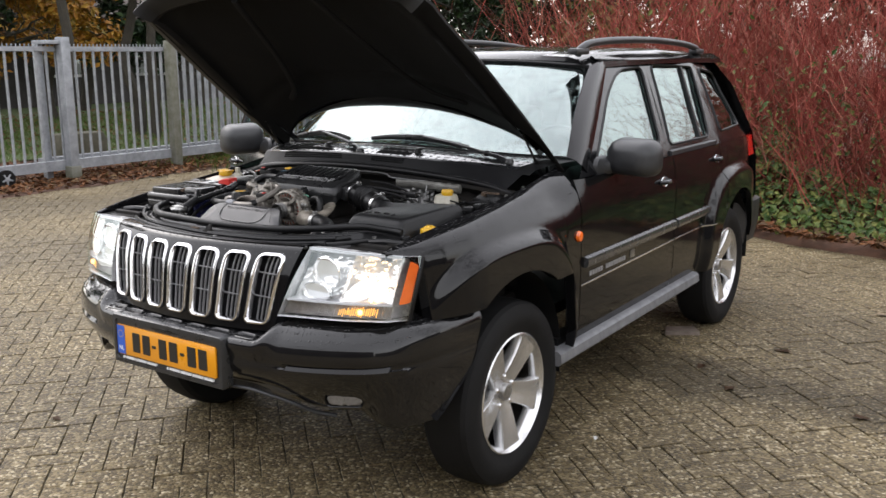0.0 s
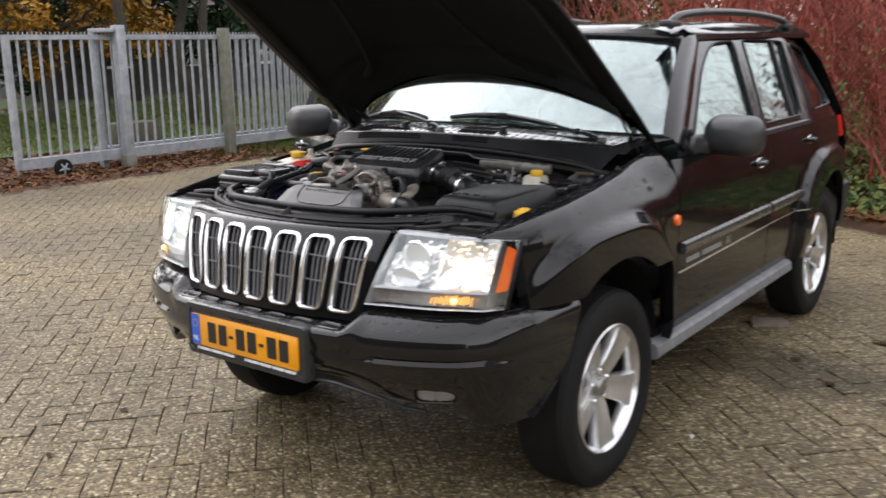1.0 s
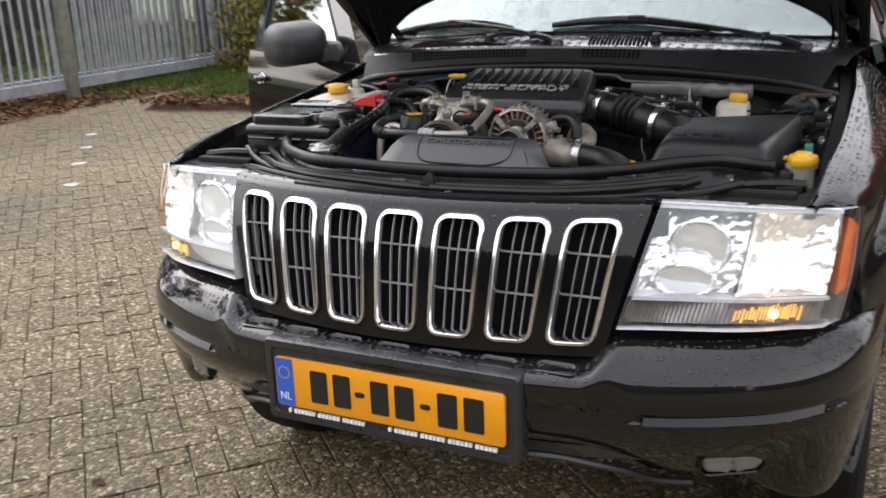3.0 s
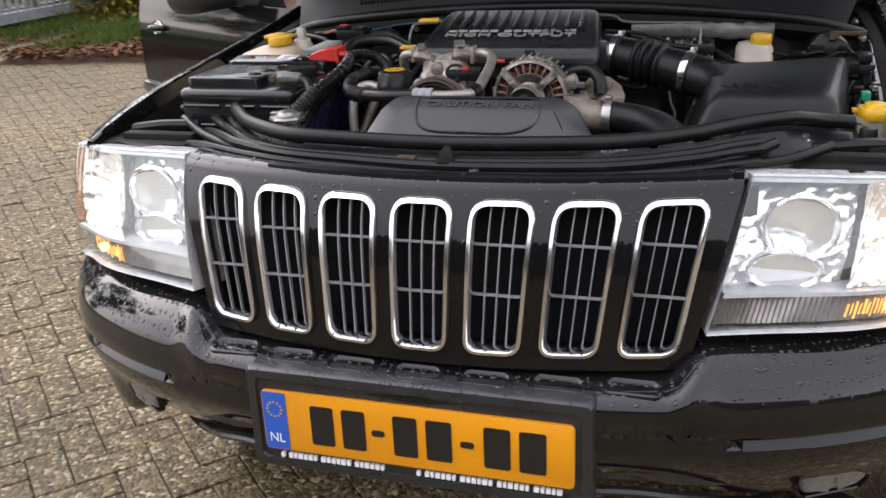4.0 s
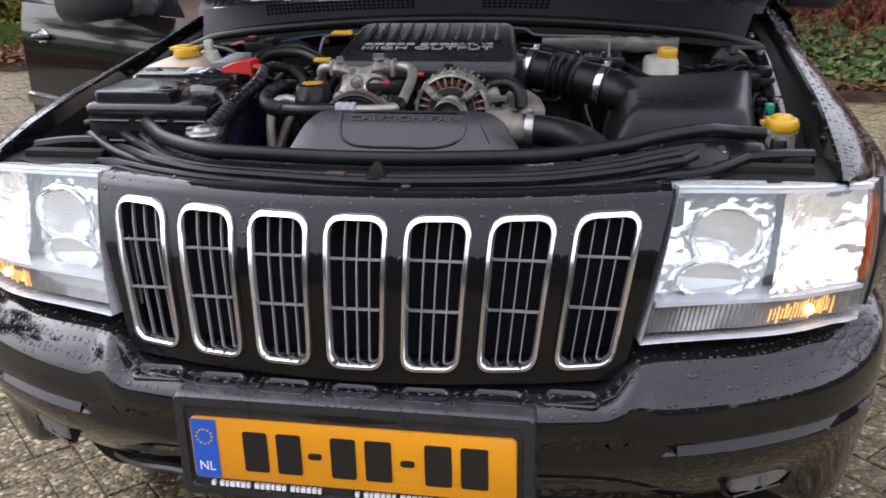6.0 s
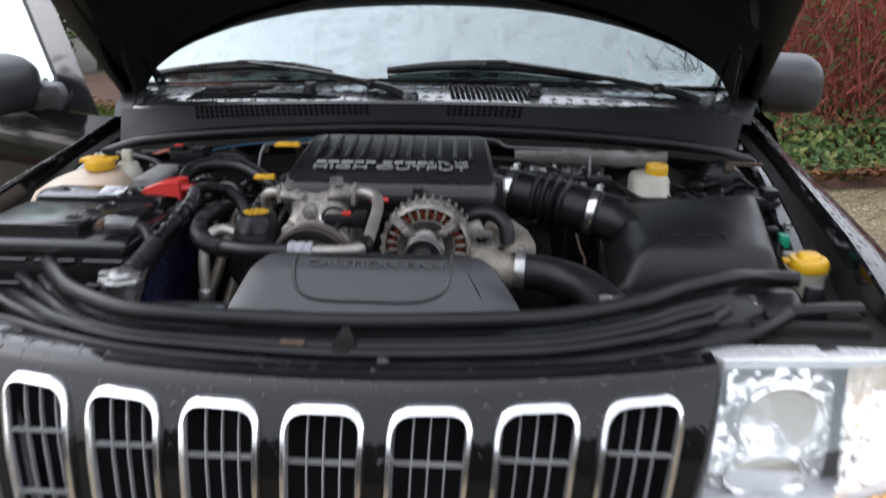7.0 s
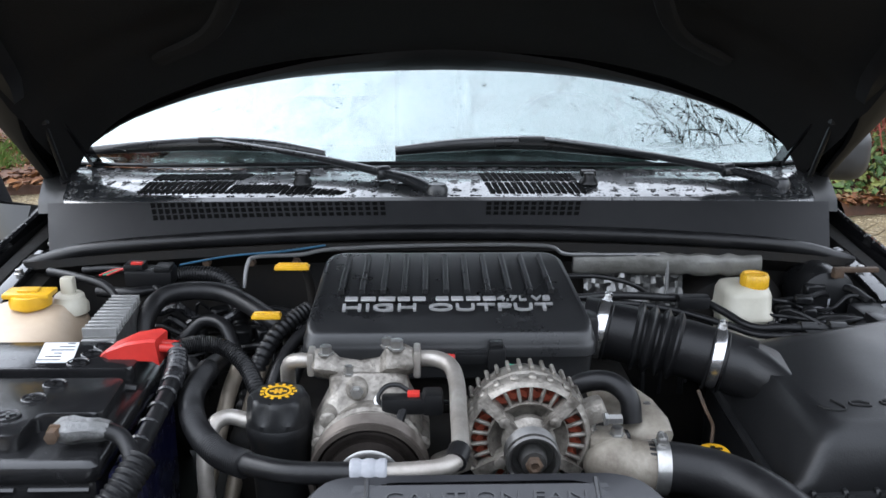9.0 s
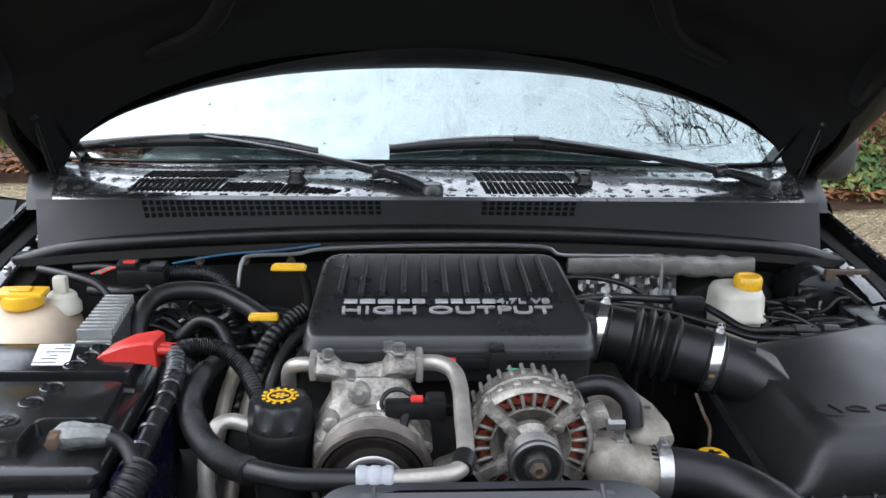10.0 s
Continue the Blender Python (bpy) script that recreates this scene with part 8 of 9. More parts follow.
def foliage(name, me, material, label, category, parent=None, kind="stuff"):
    me.materials.append(material)
    ob = new(name, me)
    if parent:
        ob.parent = parent
        return tagged(ob, label)
    return tagged(ob, label, category, kind=kind)


def rand_dir(zmin=-1.0):
    while True:
        v = Vector((rng.gauss(0, 1), rng.gauss(0, 1), rng.gauss(0, 1))).normalized()
        if v.z >= zmin:
            return v


# lawn behind the fence, leaf litter along it, bed behind the car
bm = B()
sheet(bm, [[(x, y, 0.03 + 0.03 * noise.noise((x * 0.4, y * 0.4, 0))) for x in np.linspace(-60, -11.2, 40)] for y in np.linspace(-6, 60, 40)])
tagged(part("lawn", tidy(bm), GRASS), "shaggy green lawn strewn with leaves behind the fence", "lawn", kind="structure")
bm = B()
sheet(bm, [[(x + 0.25 * noise.noise((y, 3, 0)) * (x > -9), y, 0.004 + 0.03 * math.sin(max(0, min(1, (-8.1 - x) / 3.2)) * math.pi)) for x in np.linspace(-11.4, -7.9, 12)] for y in np.linspace(-2, 12, 50)])
tagged(part("leaf_bed", tidy(bm), LITTER), "strip of brown leaf litter below the fence", "leaf litter", kind="structure")


def bed_edge(x):
    return 5.15 + 0.12 * math.sin(x * 2.1) + 0.55 * sm(0.9, -0.6, x) * 1.6


bm = B()
rows = []
for k in range(26):
    row = []
    for x in np.linspace(-7, 26, 100):
        y = bed_edge(x) + (0.02 if k == 0 else 0.25 * k)
        row.append((x, y, 0.004 if k == 0 else 0.03 + 0.05 * noise.noise((x, y, 0)) + 0.05))
    rows.append(row)
sheet(bm, rows)
tagged(part("planting_bed", tidy(bm), LITTER), "soil bed with brown leaves behind the car", "bed", kind="structure")


def flat_up():
    return (Vector((rng.gauss(0, 0.35), rng.gauss(0, 0.35), 1))).normalized()


def on_bed():
    x = rng.uniform(-3, 9)
    return Vector((x, bed_edge(x) + rng.uniform(-0.12, 1) ** 2 * 1.6, 0.09 + rng.uniform(0, 0.03))), flat_up()


foliage("fallen_leaves", leaves(5200, on_bed, 0.045), FALLEN, "fallen brown leaves on the bed", "leaves")


def on_strip():
    y = rng.uniform(0, 11.5)
    return Vector((rng.triangular(-11.3, -7.75, -8.5), y, 0.012 + rng.uniform(0, 0.035))), flat_up()


foliage("fallen_leaves", leaves(20000, on_strip, 0.042), FALLEN, "fallen brown leaves under the fence", "leaves")


def on_lawn():
    return Vector((rng.uniform(-22, -11.3), rng.uniform(0, 26), 0.07)), flat_up()


foliage("fallen_leaves", leaves(5000, on_lawn, 0.06), FALLEN, "fallen leaves on the lawn", "leaves")


def blades(count, place, h):
    vs, fs = [], []
    for _ in range(count):
        c = place()
        a = rng.uniform(0, 6.28)
        hh = h * rng.uniform(0.5, 1.3)
        d = Vector((math.cos(a), math.sin(a), 0)) * 0.006
        lean = Vector((rng.gauss(0, 0.35), rng.gauss(0, 0.35), 1)) * hh
        k = len(vs)
        vs += [c - d, c + d, c + lean * 0.6 + d * 0.6, c + lean + Vector((lean.x, lean.y, 0)) * 0.3]
        fs += [(k, k + 1, k + 2), (k, k + 2, k + 3)]
    me = bpy.data.meshes.new("blades")
    me.from_pydata([tuple(v) for v in vs], [], fs)
    return me


foliage("grass", blades(26000, lambda: Vector((rng.uniform(-20, -11.1), rng.uniform(1, 22), 0.02)), 0.13), BLADES, "uncut green grass behind the fence", "grass")
foliage("grass", blades(5000, lambda: Vector((rng.gauss(-8.6, 0.5), rng.gauss(8.6, 0.9), 0.0)), 0.12), BLADES, "tufts of grass at the end of the fence", "grass")

# ---- sliding gate and fence, running along y ----
GX = -8.80


def bar(bm, a, b, w, d=None):
    a, b = Vector(a), Vector(b)
    d = d or w
    ax = (b - a).normalized()
    s = ax.cross(Vector((1, 0, 0)))
    if s.length < 0.1:
        s = Vector((0, 1, 0))
    s.normalize()
    t = ax.cross(s).normalized()
    loft(bm, [[p + s * u * w / 2 + t * v * d / 2 for u, v in ((-1, -1), (1, -1), (1, 1), (-1, 1))] for p in (a, b)])


gate = thing("sliding_gate", "grey galvanised sliding gate with spiked top rail, drawn open", "gate", (GX + 0.10, 6.0, 0))


def gp(name, bm, m=GALV, label=""):
    return part(name, tidy(bm), m, gate, label)


Y0, Y1 = 3.14 - 6.0, 9.4 - 6.0
bm = B()
bar(bm, (0, Y0, 1.75), (0, Y1, 1.75), 0.06)
gp("top_rail", bm)
bm = B()
bar(bm, (0, Y0, 0.21), (0, Y1, 0.21), 0.13, 0.12)
gp("bottom_beam", bm, GALV, "heavy galvanised bottom beam")
for y in (Y0, Y1):
    bm = B()
    bar(bm, (0, y, 0.15), (0, y, 1.78), 0.075)
    gp("end_post", bm)
n = int((Y1 - Y0) / 0.144)
for k in range(1, n):
    y = Y0 + k * 0.144
    bm = B()
    bar(bm, (0, y, 0.27), (0, y, 1.73), 0.026)
    gp("upright", bm)
bm = B()
for k in range(int((Y1 - Y0) / 0.06)):
    y = Y0 + 0.05 + k * 0.06
    bar(bm, (0, y, 1.77), (0, y, 1.815), 0.012)
tagged(gp("spike_strip", bm), kind="stuff")
bm = B()
lathe(bm, [(0.055, -0.03), (0.115, -0.025), (0.118, 0.025), (0.055, 0.03)], Matrix.Translation((0.10, Y0 + 0.52, 0.12)) @ AX_X, 24)
gw_ = gp("guide_wheel", bm, TYRE, "small guide wheel")
bm = B()
for k in range(5):
    a = 2 * math.pi * k / 5
    box(bm, (0.045, 0, 0.034), (0.06, 0.022, 0.012), 0.004, 1, Matrix.Translation((0.10, Y0 + 0.52, 0.12)) @ AX_X @ Matrix.Rotation(a, 4, "Z"))
lathe(bm, [(0.03, 0.02), (0.03, 0.045), (0.01, 0.05)], Matrix.Translation((0.10, Y0 + 0.52, 0.12)) @ AX_X, 14)
part("wheel_spokes", bm, GALV, gw_)

post = thing("gate_post", "galvanised steel gate post with guide rollers", "post", (GX, 4.62, 0))
for dy, w, m, z in ((0.0, 0.13, GALV, 1.90), (-0.22, 0.09, GALV, 1.86)):
    bm = B()
    box(bm, (-0.02 if dy else 0.22, dy, z / 2), (w, w, z), 0.008)
    part("post_tube", bm, m, post)
bm = B()
box(bm, (0.10, -0.10, 1.835), (0.30, 0.34, 0.05), 0.008)
part("roller_bracket", bm, GALV, post)
bm = B()
box(bm, (0.22, 0, 0.10), (0.16, 0.16, 0.20), 0.02)
part("post_foot", bm, MOSSPOST, post)

fence = thing("bar_fence", "grey steel bar fence behind the gate", "fence", (GX - 0.18, 6.40, 0))
for k in range(4):
    bm = B()
    y = 0.0 + k * 2.55
    box(bm, (0.38 if k == 0 else 0, y, 0.935), (0.13, 0.13, 1.87), 0.01)
    part("post", bm, MOSSPOST, fence, "mossy square post")
for z, w in ((1.74, 0.05), (0.24, 0.11)):
    bm = B()
    bar(bm, (0, -2.0, z), (0, 8.2, z), w)
    part("rail", tidy(bm), GALV, fence)
for k in range(56):
    bm = B()
    y = 0.12 + k * 0.144
    bar(bm, (0, y, 0.26), (0, y, 1.74), 0.025)
    part("upright", tidy(bm), GALV, fence)
# weathered screen boards behind the far fence
screen = thing("board_screen", "weathered grey board screen behind the fence", "screen", (GX - 0.9, 11.5, 0))
for k in range(34):
    bm = B()
    box(bm, (0.02 * (k % 2), -1.2 + k * 0.16, 0.95 + 0.03 * math.sin(k * 2.3)), (0.022, 0.15, 1.8), 0.004, 1)
    part("board", bm, bpy.data.materials.get("grey_boards") or mat("grey_boards", (0.085, 0.09, 0.10), (0.05, 0.055, 0.06), 0.8, scale=5, bump=0.3, bscale=40), screen)


# ---- trees and shrubs ----
def limb(bm, a, b, r0, r1, wob=0.12, n=5):
    a, b = Vector(a), Vector(b)
    pts = [a.lerp(b, k / n) + Vector((rng.gauss(0, wob), rng.gauss(0, wob), 0)) * (b - a).length * 0.25 * (0 < k < n) for k in range(n + 1)]
    tube(bm, pts, lambda q: lerp(r0, r1, q), 7, 2)
    return pts


def tree(name, label, loc, h, r, crown, crown_r, leaf_m, count, leaf, base=0.25, clumps=46, limbs=16, twigs=3):
    t = thing(name, label, "tree", loc)
    bm = B()
    top = limb(bm, (0, 0, -0.1), (rng.gauss(0, 0.2), rng.gauss(0, 0.2), h), r, r * 0.25, 0.1, 7)
    ends = []
    for k in range(limbs):
        z = h * rng.uniform(base, 0.98)
        d = rand_dir(-0.1)
        e = Vector((d.x * crown_r * 0.8, d.y * crown_r * 0.8, z + crown_r * 0.45 * abs(d.z) + 0.3))
        s = Vector((top[-1].x * z / h, top[-1].y * z / h, z))
        p = limb(bm, s, e, r * 0.35, 0.012, 0.25)
        ends.append(e)
        for q in range(twigs):
            e2 = p[3] + rand_dir(-0.3) * crown_r * 0.45
            limb(bm, p[2 + q % 3], e2, r * 0.12, 0.006, 0.3, 4)
            ends.append(e2)
    part("trunk", bm, BARK, t)
    if leaf_m:
        cl = [(ends[rng.randrange(len(ends))] + rand_dir() * crown_r * 0.25, crown_r * rng.uniform(0.12, 0.3)) for _ in range(clumps)]

        def place():
            c, cr = cl[rng.randrange(len(cl))]
            d = rand_dir()
            return c + d * cr * rng.uniform(0.3, 1.0), (d + Vector((0, 0, 0.6)) + rand_dir() * 0.6).normalized()
        foliage("crown", leaves(count, place, leaf), leaf_m, "", "", t)
    return t


tree("autumn_tree", "tree with yellow and orange autumn leaves", (-15.5, 5.6, 0), 5.5, 0.16, 4.0, 2.3, YEL, 9000, 0.075)
tree("autumn_tree", "tree with yellow and orange autumn leaves", (-16.5, 8.2, 0), 5.2, 0.15, 4.0, 2.2, YEL, 9000, 0.075)
tree("autumn_tree", "tree with yellow autumn leaves over the gate", (-13.6, 9.6, 0), 5.4, 0.14, 4.0, 1.9, YEL, 6000, 0.07, 0.4)
tree("autumn_tree", "tree with yellow autumn leaves", (-19.5, 11.5, 0), 6, 0.2, 4.0, 2.6, YEL, 9000, 0.09, 0.2)
tree("evergreen_tree", "dark evergreen tree behind the lawn", (-22.5, 14.5, 0), 7, 0.2, 4, 2.6, DARKG, 8000, 0.12, 0.05, 70)
tree("autumn_tree", "tree with yellow autumn leaves", (-21, 9.0, 0), 7, 0.22, 4.0, 3.0, YEL, 8000, 0.10)
for x, y, h in ((-20, 17, 8), (-25, 13, 9), (-24, 22, 9), (-17, 24, 9), (-11, 25, 8), (-30, 18, 10), (-31, 27, 11), (-28, 8, 9), (-30, 2, 9), (-20, 30, 10)):
    tree("evergreen_tree", "dark evergreen tree behind the lawn", (x, y, 0), h, 0.22, 4, 3.0, DARKG, 6500, 0.14, 0.08, 60)
for x, y, h in ((-6.8, 13.5, 5.5), (-4.3, 12.5, 5.6), (-2.2, 13.6, 6.0), (-8.8, 15.0, 6.5)):
    tree("evergreen_tree", "dense green conifer behind the car", (x, y, 0), h, 0.16, 4, 1.9, DARKG if x < -5 else IVY, 11000, 0.075, 0.05, 90)
for x, y in ((-12.2, 7.0), (-12.8, 9.4), (-13.5, 5.0)):
    bm = B()
    limb(bm, (x, y, -0.1), (x + 0.1, y + 0.1, 4.5), 0.11, 0.07, 0.05)
    tagged(part("tree_trunk", bm, BARK), "slim dark tree trunk behind the fence", "tree")
# added evergreens, a dark backing that blocks bright sky between the red stems
for x, y, h in ((-0.6, 11.6, 3.2), (1.4, 11.8, 3.0), (3.2, 11.8, 2.2), (5.8, 11.6, 2.0), (8.4, 11.8, 1.9)):
    tree("evergreen_tree", "dark evergreen tree added as backing behind the red stems", (x, y, 0), h, 0.12, 4, 1.5, DARKG, 9000, 0.08, 0.02, 80)
for x, y, h in ((14.5, 3.5, 8.0), (15.5, 8.5, 8.5)):
    tree("bare_tree", "bare leafless tree beside the yard", (x, y, 0), h, 0.15, 4, 3.0, None, 0, 0)
tree("bare_tree", "tall bare leafless tree beside the yard", (7.2, 3.0, 0), 11.0, 0.08, 4, 3.9, None, 0, 0, 0.22, limbs=28, twigs=10)


def shrub_twigs(x0, x1, y0, y1, h0, h1, count):
    vs, fs = [], []
    for _ in range(count):
        x, y = rng.uniform(x0, x1), rng.uniform(y0, y1)
        p = Vector((x, y, 0.0))
        d = Vector((rng.gauss(0, 0.45), rng.gauss(0, 0.40), 1)).normalized()
        h = rng.uniform(h0, h1)
        steps = 7
        r = rng.uniform(0.004, 0.010)
        stems = [(p, d, h, r)]
        for b in range(4):
            t = rng.uniform(0.2, 0.85)
            stems.append((p + d * h * t, (d * 0.6 + rand_dir(-0.3) * 1.0).normalized(), h * rng.uniform(0.25, 0.5), r * 0.6))
        for q, dd, hh, rr in stems:
            k0 = len(vs)
            cur = q.copy()
            for s in range(steps + 1):
                w = rr * (1 - 0.7 * s / steps)
                vs += [cur + Vector((w, 0, 0)), cur + Vector((-w * 0.5, w * 0.87, 0)), cur + Vector((-w * 0.5, -w * 0.87, 0))]
                dd = (dd + Vector((rng.gauss(0, 0.20), rng.gauss(0, 0.20), rng.gauss(0, 0.12)))).normalized()
                cur = cur + dd * hh / steps
            for s in range(steps):
                for i in range(3):
                    j = (i + 1) % 3
                    fs.append((k0 + 3 * s + i, k0 + 3 * s + j, k0 + 3 * s + 3 + j, k0 + 3 * s + 3 + i))
    me = bpy.data.meshes.new("twigs")
    me.from_pydata([tuple(v) for v in vs], [], fs)
    return me


foliage("red_dogwood", shrub_twigs(-2.6, 8.0, 6.6, 9.6, 1.7, 3.3, 2900), REDTWIG, "thicket of bare red dogwood stems", "shrub")
foliage("red_dogwood", shrub_twigs(-0.5, 9.0, 5.9, 6.8, 0.8, 1.9, 600), REDTWIG, "bare red dogwood stems at the bed's edge", "shrub")


def ivy_place():
    x = rng.uniform(-1.5, 8.0)
    hump = 0.45 + 0.40 * noise.noise((x * 0.9, 1.7, 0)) + 0.25 * noise.noise((x * 2.7, 5.1, 0))
    u = rng.random()
    y = bed_edge(x) + 0.18 + 0.25 * (noise.noise((x * 1.3, 9, 0))) + u * 1.5
    z = 0.06 + max(hump, 0.10) * min(u * 2.2, 1) * rng.uniform(0.55, 1.05)
    return Vector((x, y, z)), (Vector((0, -0.5, 0.8)) + rand_dir() * 0.7).normalized()


foliage("ground_ivy", leaves(15000, ivy_place, 0.042), IVY, "green ivy and bramble over the bed's edge", "shrub")


def climber():
    x = rng.uniform(-1.6, 8.0)
    y = rng.uniform(6.3, 7.4)
    z = abs(rng.gauss(0, 0.6)) + 0.2
    return Vector((x + 0.3 * noise.noise((x, z, 2)), y, z)), (Vector((0, -0.6, 0.6)) + rand_dir()).normalized()


foliage("bramble", leaves(11000, climber, 0.034), IVY, "green bramble leaves among the red stems", "shrub")
foliage("garden_shrub", leaves(7000, lambda: (Vector((-7.75 + rng.gauss(0, 0.45), 10.0 + rng.gauss(0, 0.45), abs(rng.gauss(0.6, 0.5)))), rand_dir(-0.2)), 0.05), leafy("yellow_green_leaves", [(0.07, 0.075, 0.014), (0.14, 0.12, 0.02), (0.21, 0.17, 0.025), (0.04, 0.05, 0.013)]), "yellow-green shrub at the fence's end", "shrub")

# low building behind the lawn
house = thing("house", "low grey rendered house with white-framed windows behind the trees", "house", (-29, 19.5, 0))
bm = B()
box(bm, (0, 0, 1.4), (7, 12, 2.8))
part("wall", bm, mat("grey_render", (0.07, 0.065, 0.062), (0.05, 0.046, 0.043), 0.85, scale=2, bump=0.2), house)
bm = B()
loft(bm, [[(-3.9, y, 2.8), (3.9, y, 2.8), (3.9, y, 2.95), (0, y, 4.6), (-3.9, y, 2.95)] for y in (-6.4, 6.4)])
part("roof", tidy(bm), mat("dark_roof_tiles", (0.06, 0.045, 0.04), (0.09, 0.06, 0.05), 0.8, scale=4, bump=0.4), house)
for y in (-3.6, 0.2, 3.6):
    bm = B()
    for a, b in (((3.52, y - 0.8, 1.0), (3.52, y + 0.8, 1.0)), ((3.52, y - 0.8, 2.1), (3.52, y + 0.8, 2.1)), ((3.52, y - 0.8, 0.96), (3.52, y - 0.8, 2.14)), ((3.52, y + 0.8, 0.96), (3.52, y + 0.8, 2.14)), ((3.52, y, 1.0), (3.52, y, 2.1))):
        bar(bm, a, b, 0.09)
    win = part("window", tidy(bm), WHITE, house, "white window frame")
    bm = B()
    box(bm, (3.505, y, 1.55), (0.01, 1.56, 1.08))
    part("pane", bm, SIDEGLASS, win)
# timber block near the gate
bm = B()
rings = [[(-10.9 + px, 6.3 + py, z) for px, py in rrect(w, h, 0.1, 4)] for w, h, z in ((0.4, 0.9, 0.0), (0.42, 0.92, 0.3), (0.36, 0.84, 0.42), (0.1, 0.3, 0.45))]
loft(bm, rings)
tagged(part("boulder", tidy(bm), mat("mossy_stone", (0.085, 0.078, 0.055), (0.05, 0.05, 0.03), 0.85, scale=6, bump=0.4)), "mossy boulder on the grass behind the gate", "stone")

# plain walls that close the yard beside and behind the camera, out of view
bm = B()
box(bm, (11.5, -2.0, 1.1), (0.3, 16.0, 2.2))
# rear wall is added, its height set to darken reflections in the car's nose
box(bm, (0.0, -11.0, 1.8), (23.0, 0.3, 3.6))
tagged(part("unseen_yard_wall", bm, mat("dark_brick_wall", (0.055, 0.043, 0.038), (0.04, 0.034, 0.03), 0.85, scale=3, bump=0.3)), "plain dark wall round the yard, added out of view", "wall", kind="structure")
# one unseen evergreen, added to close the yard with a dark backdrop
for x, y in ((-14.5, 0),):
    tree("evergreen_tree", "dark evergreen tree added beyond the yard, out of view", (x, y, 0), 8, 0.22, 4, 3.0, DARKG, 4500, 0.17, 0.08, 60)


def far_bed():
    x = rng.uniform(-7.0, -2.6)
    return Vector((x, bed_edge(x) + rng.triangular(-0.15, 3.0, 0.2), 0.075 + rng.uniform(0, 0.04))), flat_up()


foliage("fallen_leaves", leaves(6500, far_bed, 0.05), FALLEN, "fallen orange and brown leaves at the bed's far end", "leaves")
TUFTS = [(rng.uniform(-7.0, -3.2), rng.uniform(0.5, 2.6)) for _ in range(26)]


def tuft():
    x, d = TUFTS[rng.randrange(len(TUFTS))]
    x = max(x + rng.gauss(0, 0.16), -7.0)
    return Vector((x, bed_edge(x) + max(d + rng.gauss(0, 0.16), 0.15), 0.05))


foliage("grass", blades(9000, tuft, 0.13), BLADES, "tufts of green grass at the bed's far end", "grass")


# ---- brick paving in herringbone bond ----
def paver_mat():
    m = bpy.data.materials.new("washed_concrete_brick")
    m.use_nodes = True
    n, l = m.node_tree.nodes, m.node_tree.links
    b = n["Principled BSDF"]
    b.inputs["Specular IOR Level"].default_value = 0.18
    geo, obj = n.new("ShaderNodeNewGeometry"), n.new("ShaderNodeObjectInfo")
    mode = n.new("ShaderNodeMath")
    mode.operation = "ADD"
    l.new(geo.outputs["Random Per Island"], mode.inputs[0])
    l.new(obj.outputs["Random"], mode.inputs[1])
    fr = n.new("ShaderNodeMath")
    fr.operation = "FRACT"
    l.new(mode.outputs[0], fr.inputs[0])
    tone = n.new("ShaderNodeValToRGB")
    tone.color_ramp.elements[0].color, tone.color_ramp.elements[1].color = (0.114, 0.086, 0.046, 1), (0.163, 0.130, 0.076, 1)
    l.new(fr.outputs[0], tone.inputs[0])
    # pebbles in the face
    v = n.new("ShaderNodeTexVoronoi")
    v.inputs["Scale"].default_value = 82
    l.new(geo.outputs["Position"], v.inputs["Vector"])
    sp = n.new("ShaderNodeSeparateColor")
    l.new(v.outputs["Color"], sp.inputs[0])
    peb = n.new("ShaderNodeValToRGB")
    peb.color_ramp.elements[0].position, peb.color_ramp.elements[0].color = 0.0, (0.033, 0.027, 0.019, 1)
    peb.color_ramp.elements[1].position, peb.color_ramp.elements[1].color = 1.0, (0.46, 0.40, 0.28, 1)
    e = peb.color_ramp.elements.new(0.55)
    e.color = (0.120, 0.090, 0.047, 1)
    e = peb.color_ramp.elements.new(0.86)
    e.color = (0.21, 0.165, 0.092, 1)
    l.new(sp.outputs[0], peb.inputs[0])
    mx = n.new("ShaderNodeMix")
    mx.data_type = "RGBA"
    mx.inputs[0].default_value = 0.8
    l.new(tone.outputs[0], mx.inputs[6])
    l.new(peb.outputs[0], mx.inputs[7])
    # damp, moss and dirt in large soft patches
    big = n.new("ShaderNodeTexNoise")
    big.inputs["Scale"].default_value, big.inputs["Detail"].default_value = 0.55, 9
    l.new(geo.outputs["Position"], big.inputs["Vector"])
    patch = n.new("ShaderNodeMapRange")
    patch.inputs["From Min"].default_value, patch.inputs["From Max"].default_value = 0.35, 0.65
    patch.inputs["To Min"].default_value, patch.inputs["To Max"].default_value = 0.72, 1.22
    l.new(big.outputs[0], patch.inputs["Value"])
    # darker band with a ragged edge on the paving beside the car
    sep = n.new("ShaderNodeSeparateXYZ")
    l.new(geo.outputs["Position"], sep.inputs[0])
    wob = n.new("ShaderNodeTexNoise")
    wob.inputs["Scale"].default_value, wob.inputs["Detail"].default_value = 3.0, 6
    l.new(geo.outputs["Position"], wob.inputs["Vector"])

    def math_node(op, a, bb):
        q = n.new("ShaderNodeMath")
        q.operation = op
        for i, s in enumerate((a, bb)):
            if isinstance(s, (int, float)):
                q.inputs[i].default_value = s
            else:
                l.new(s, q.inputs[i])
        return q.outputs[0]
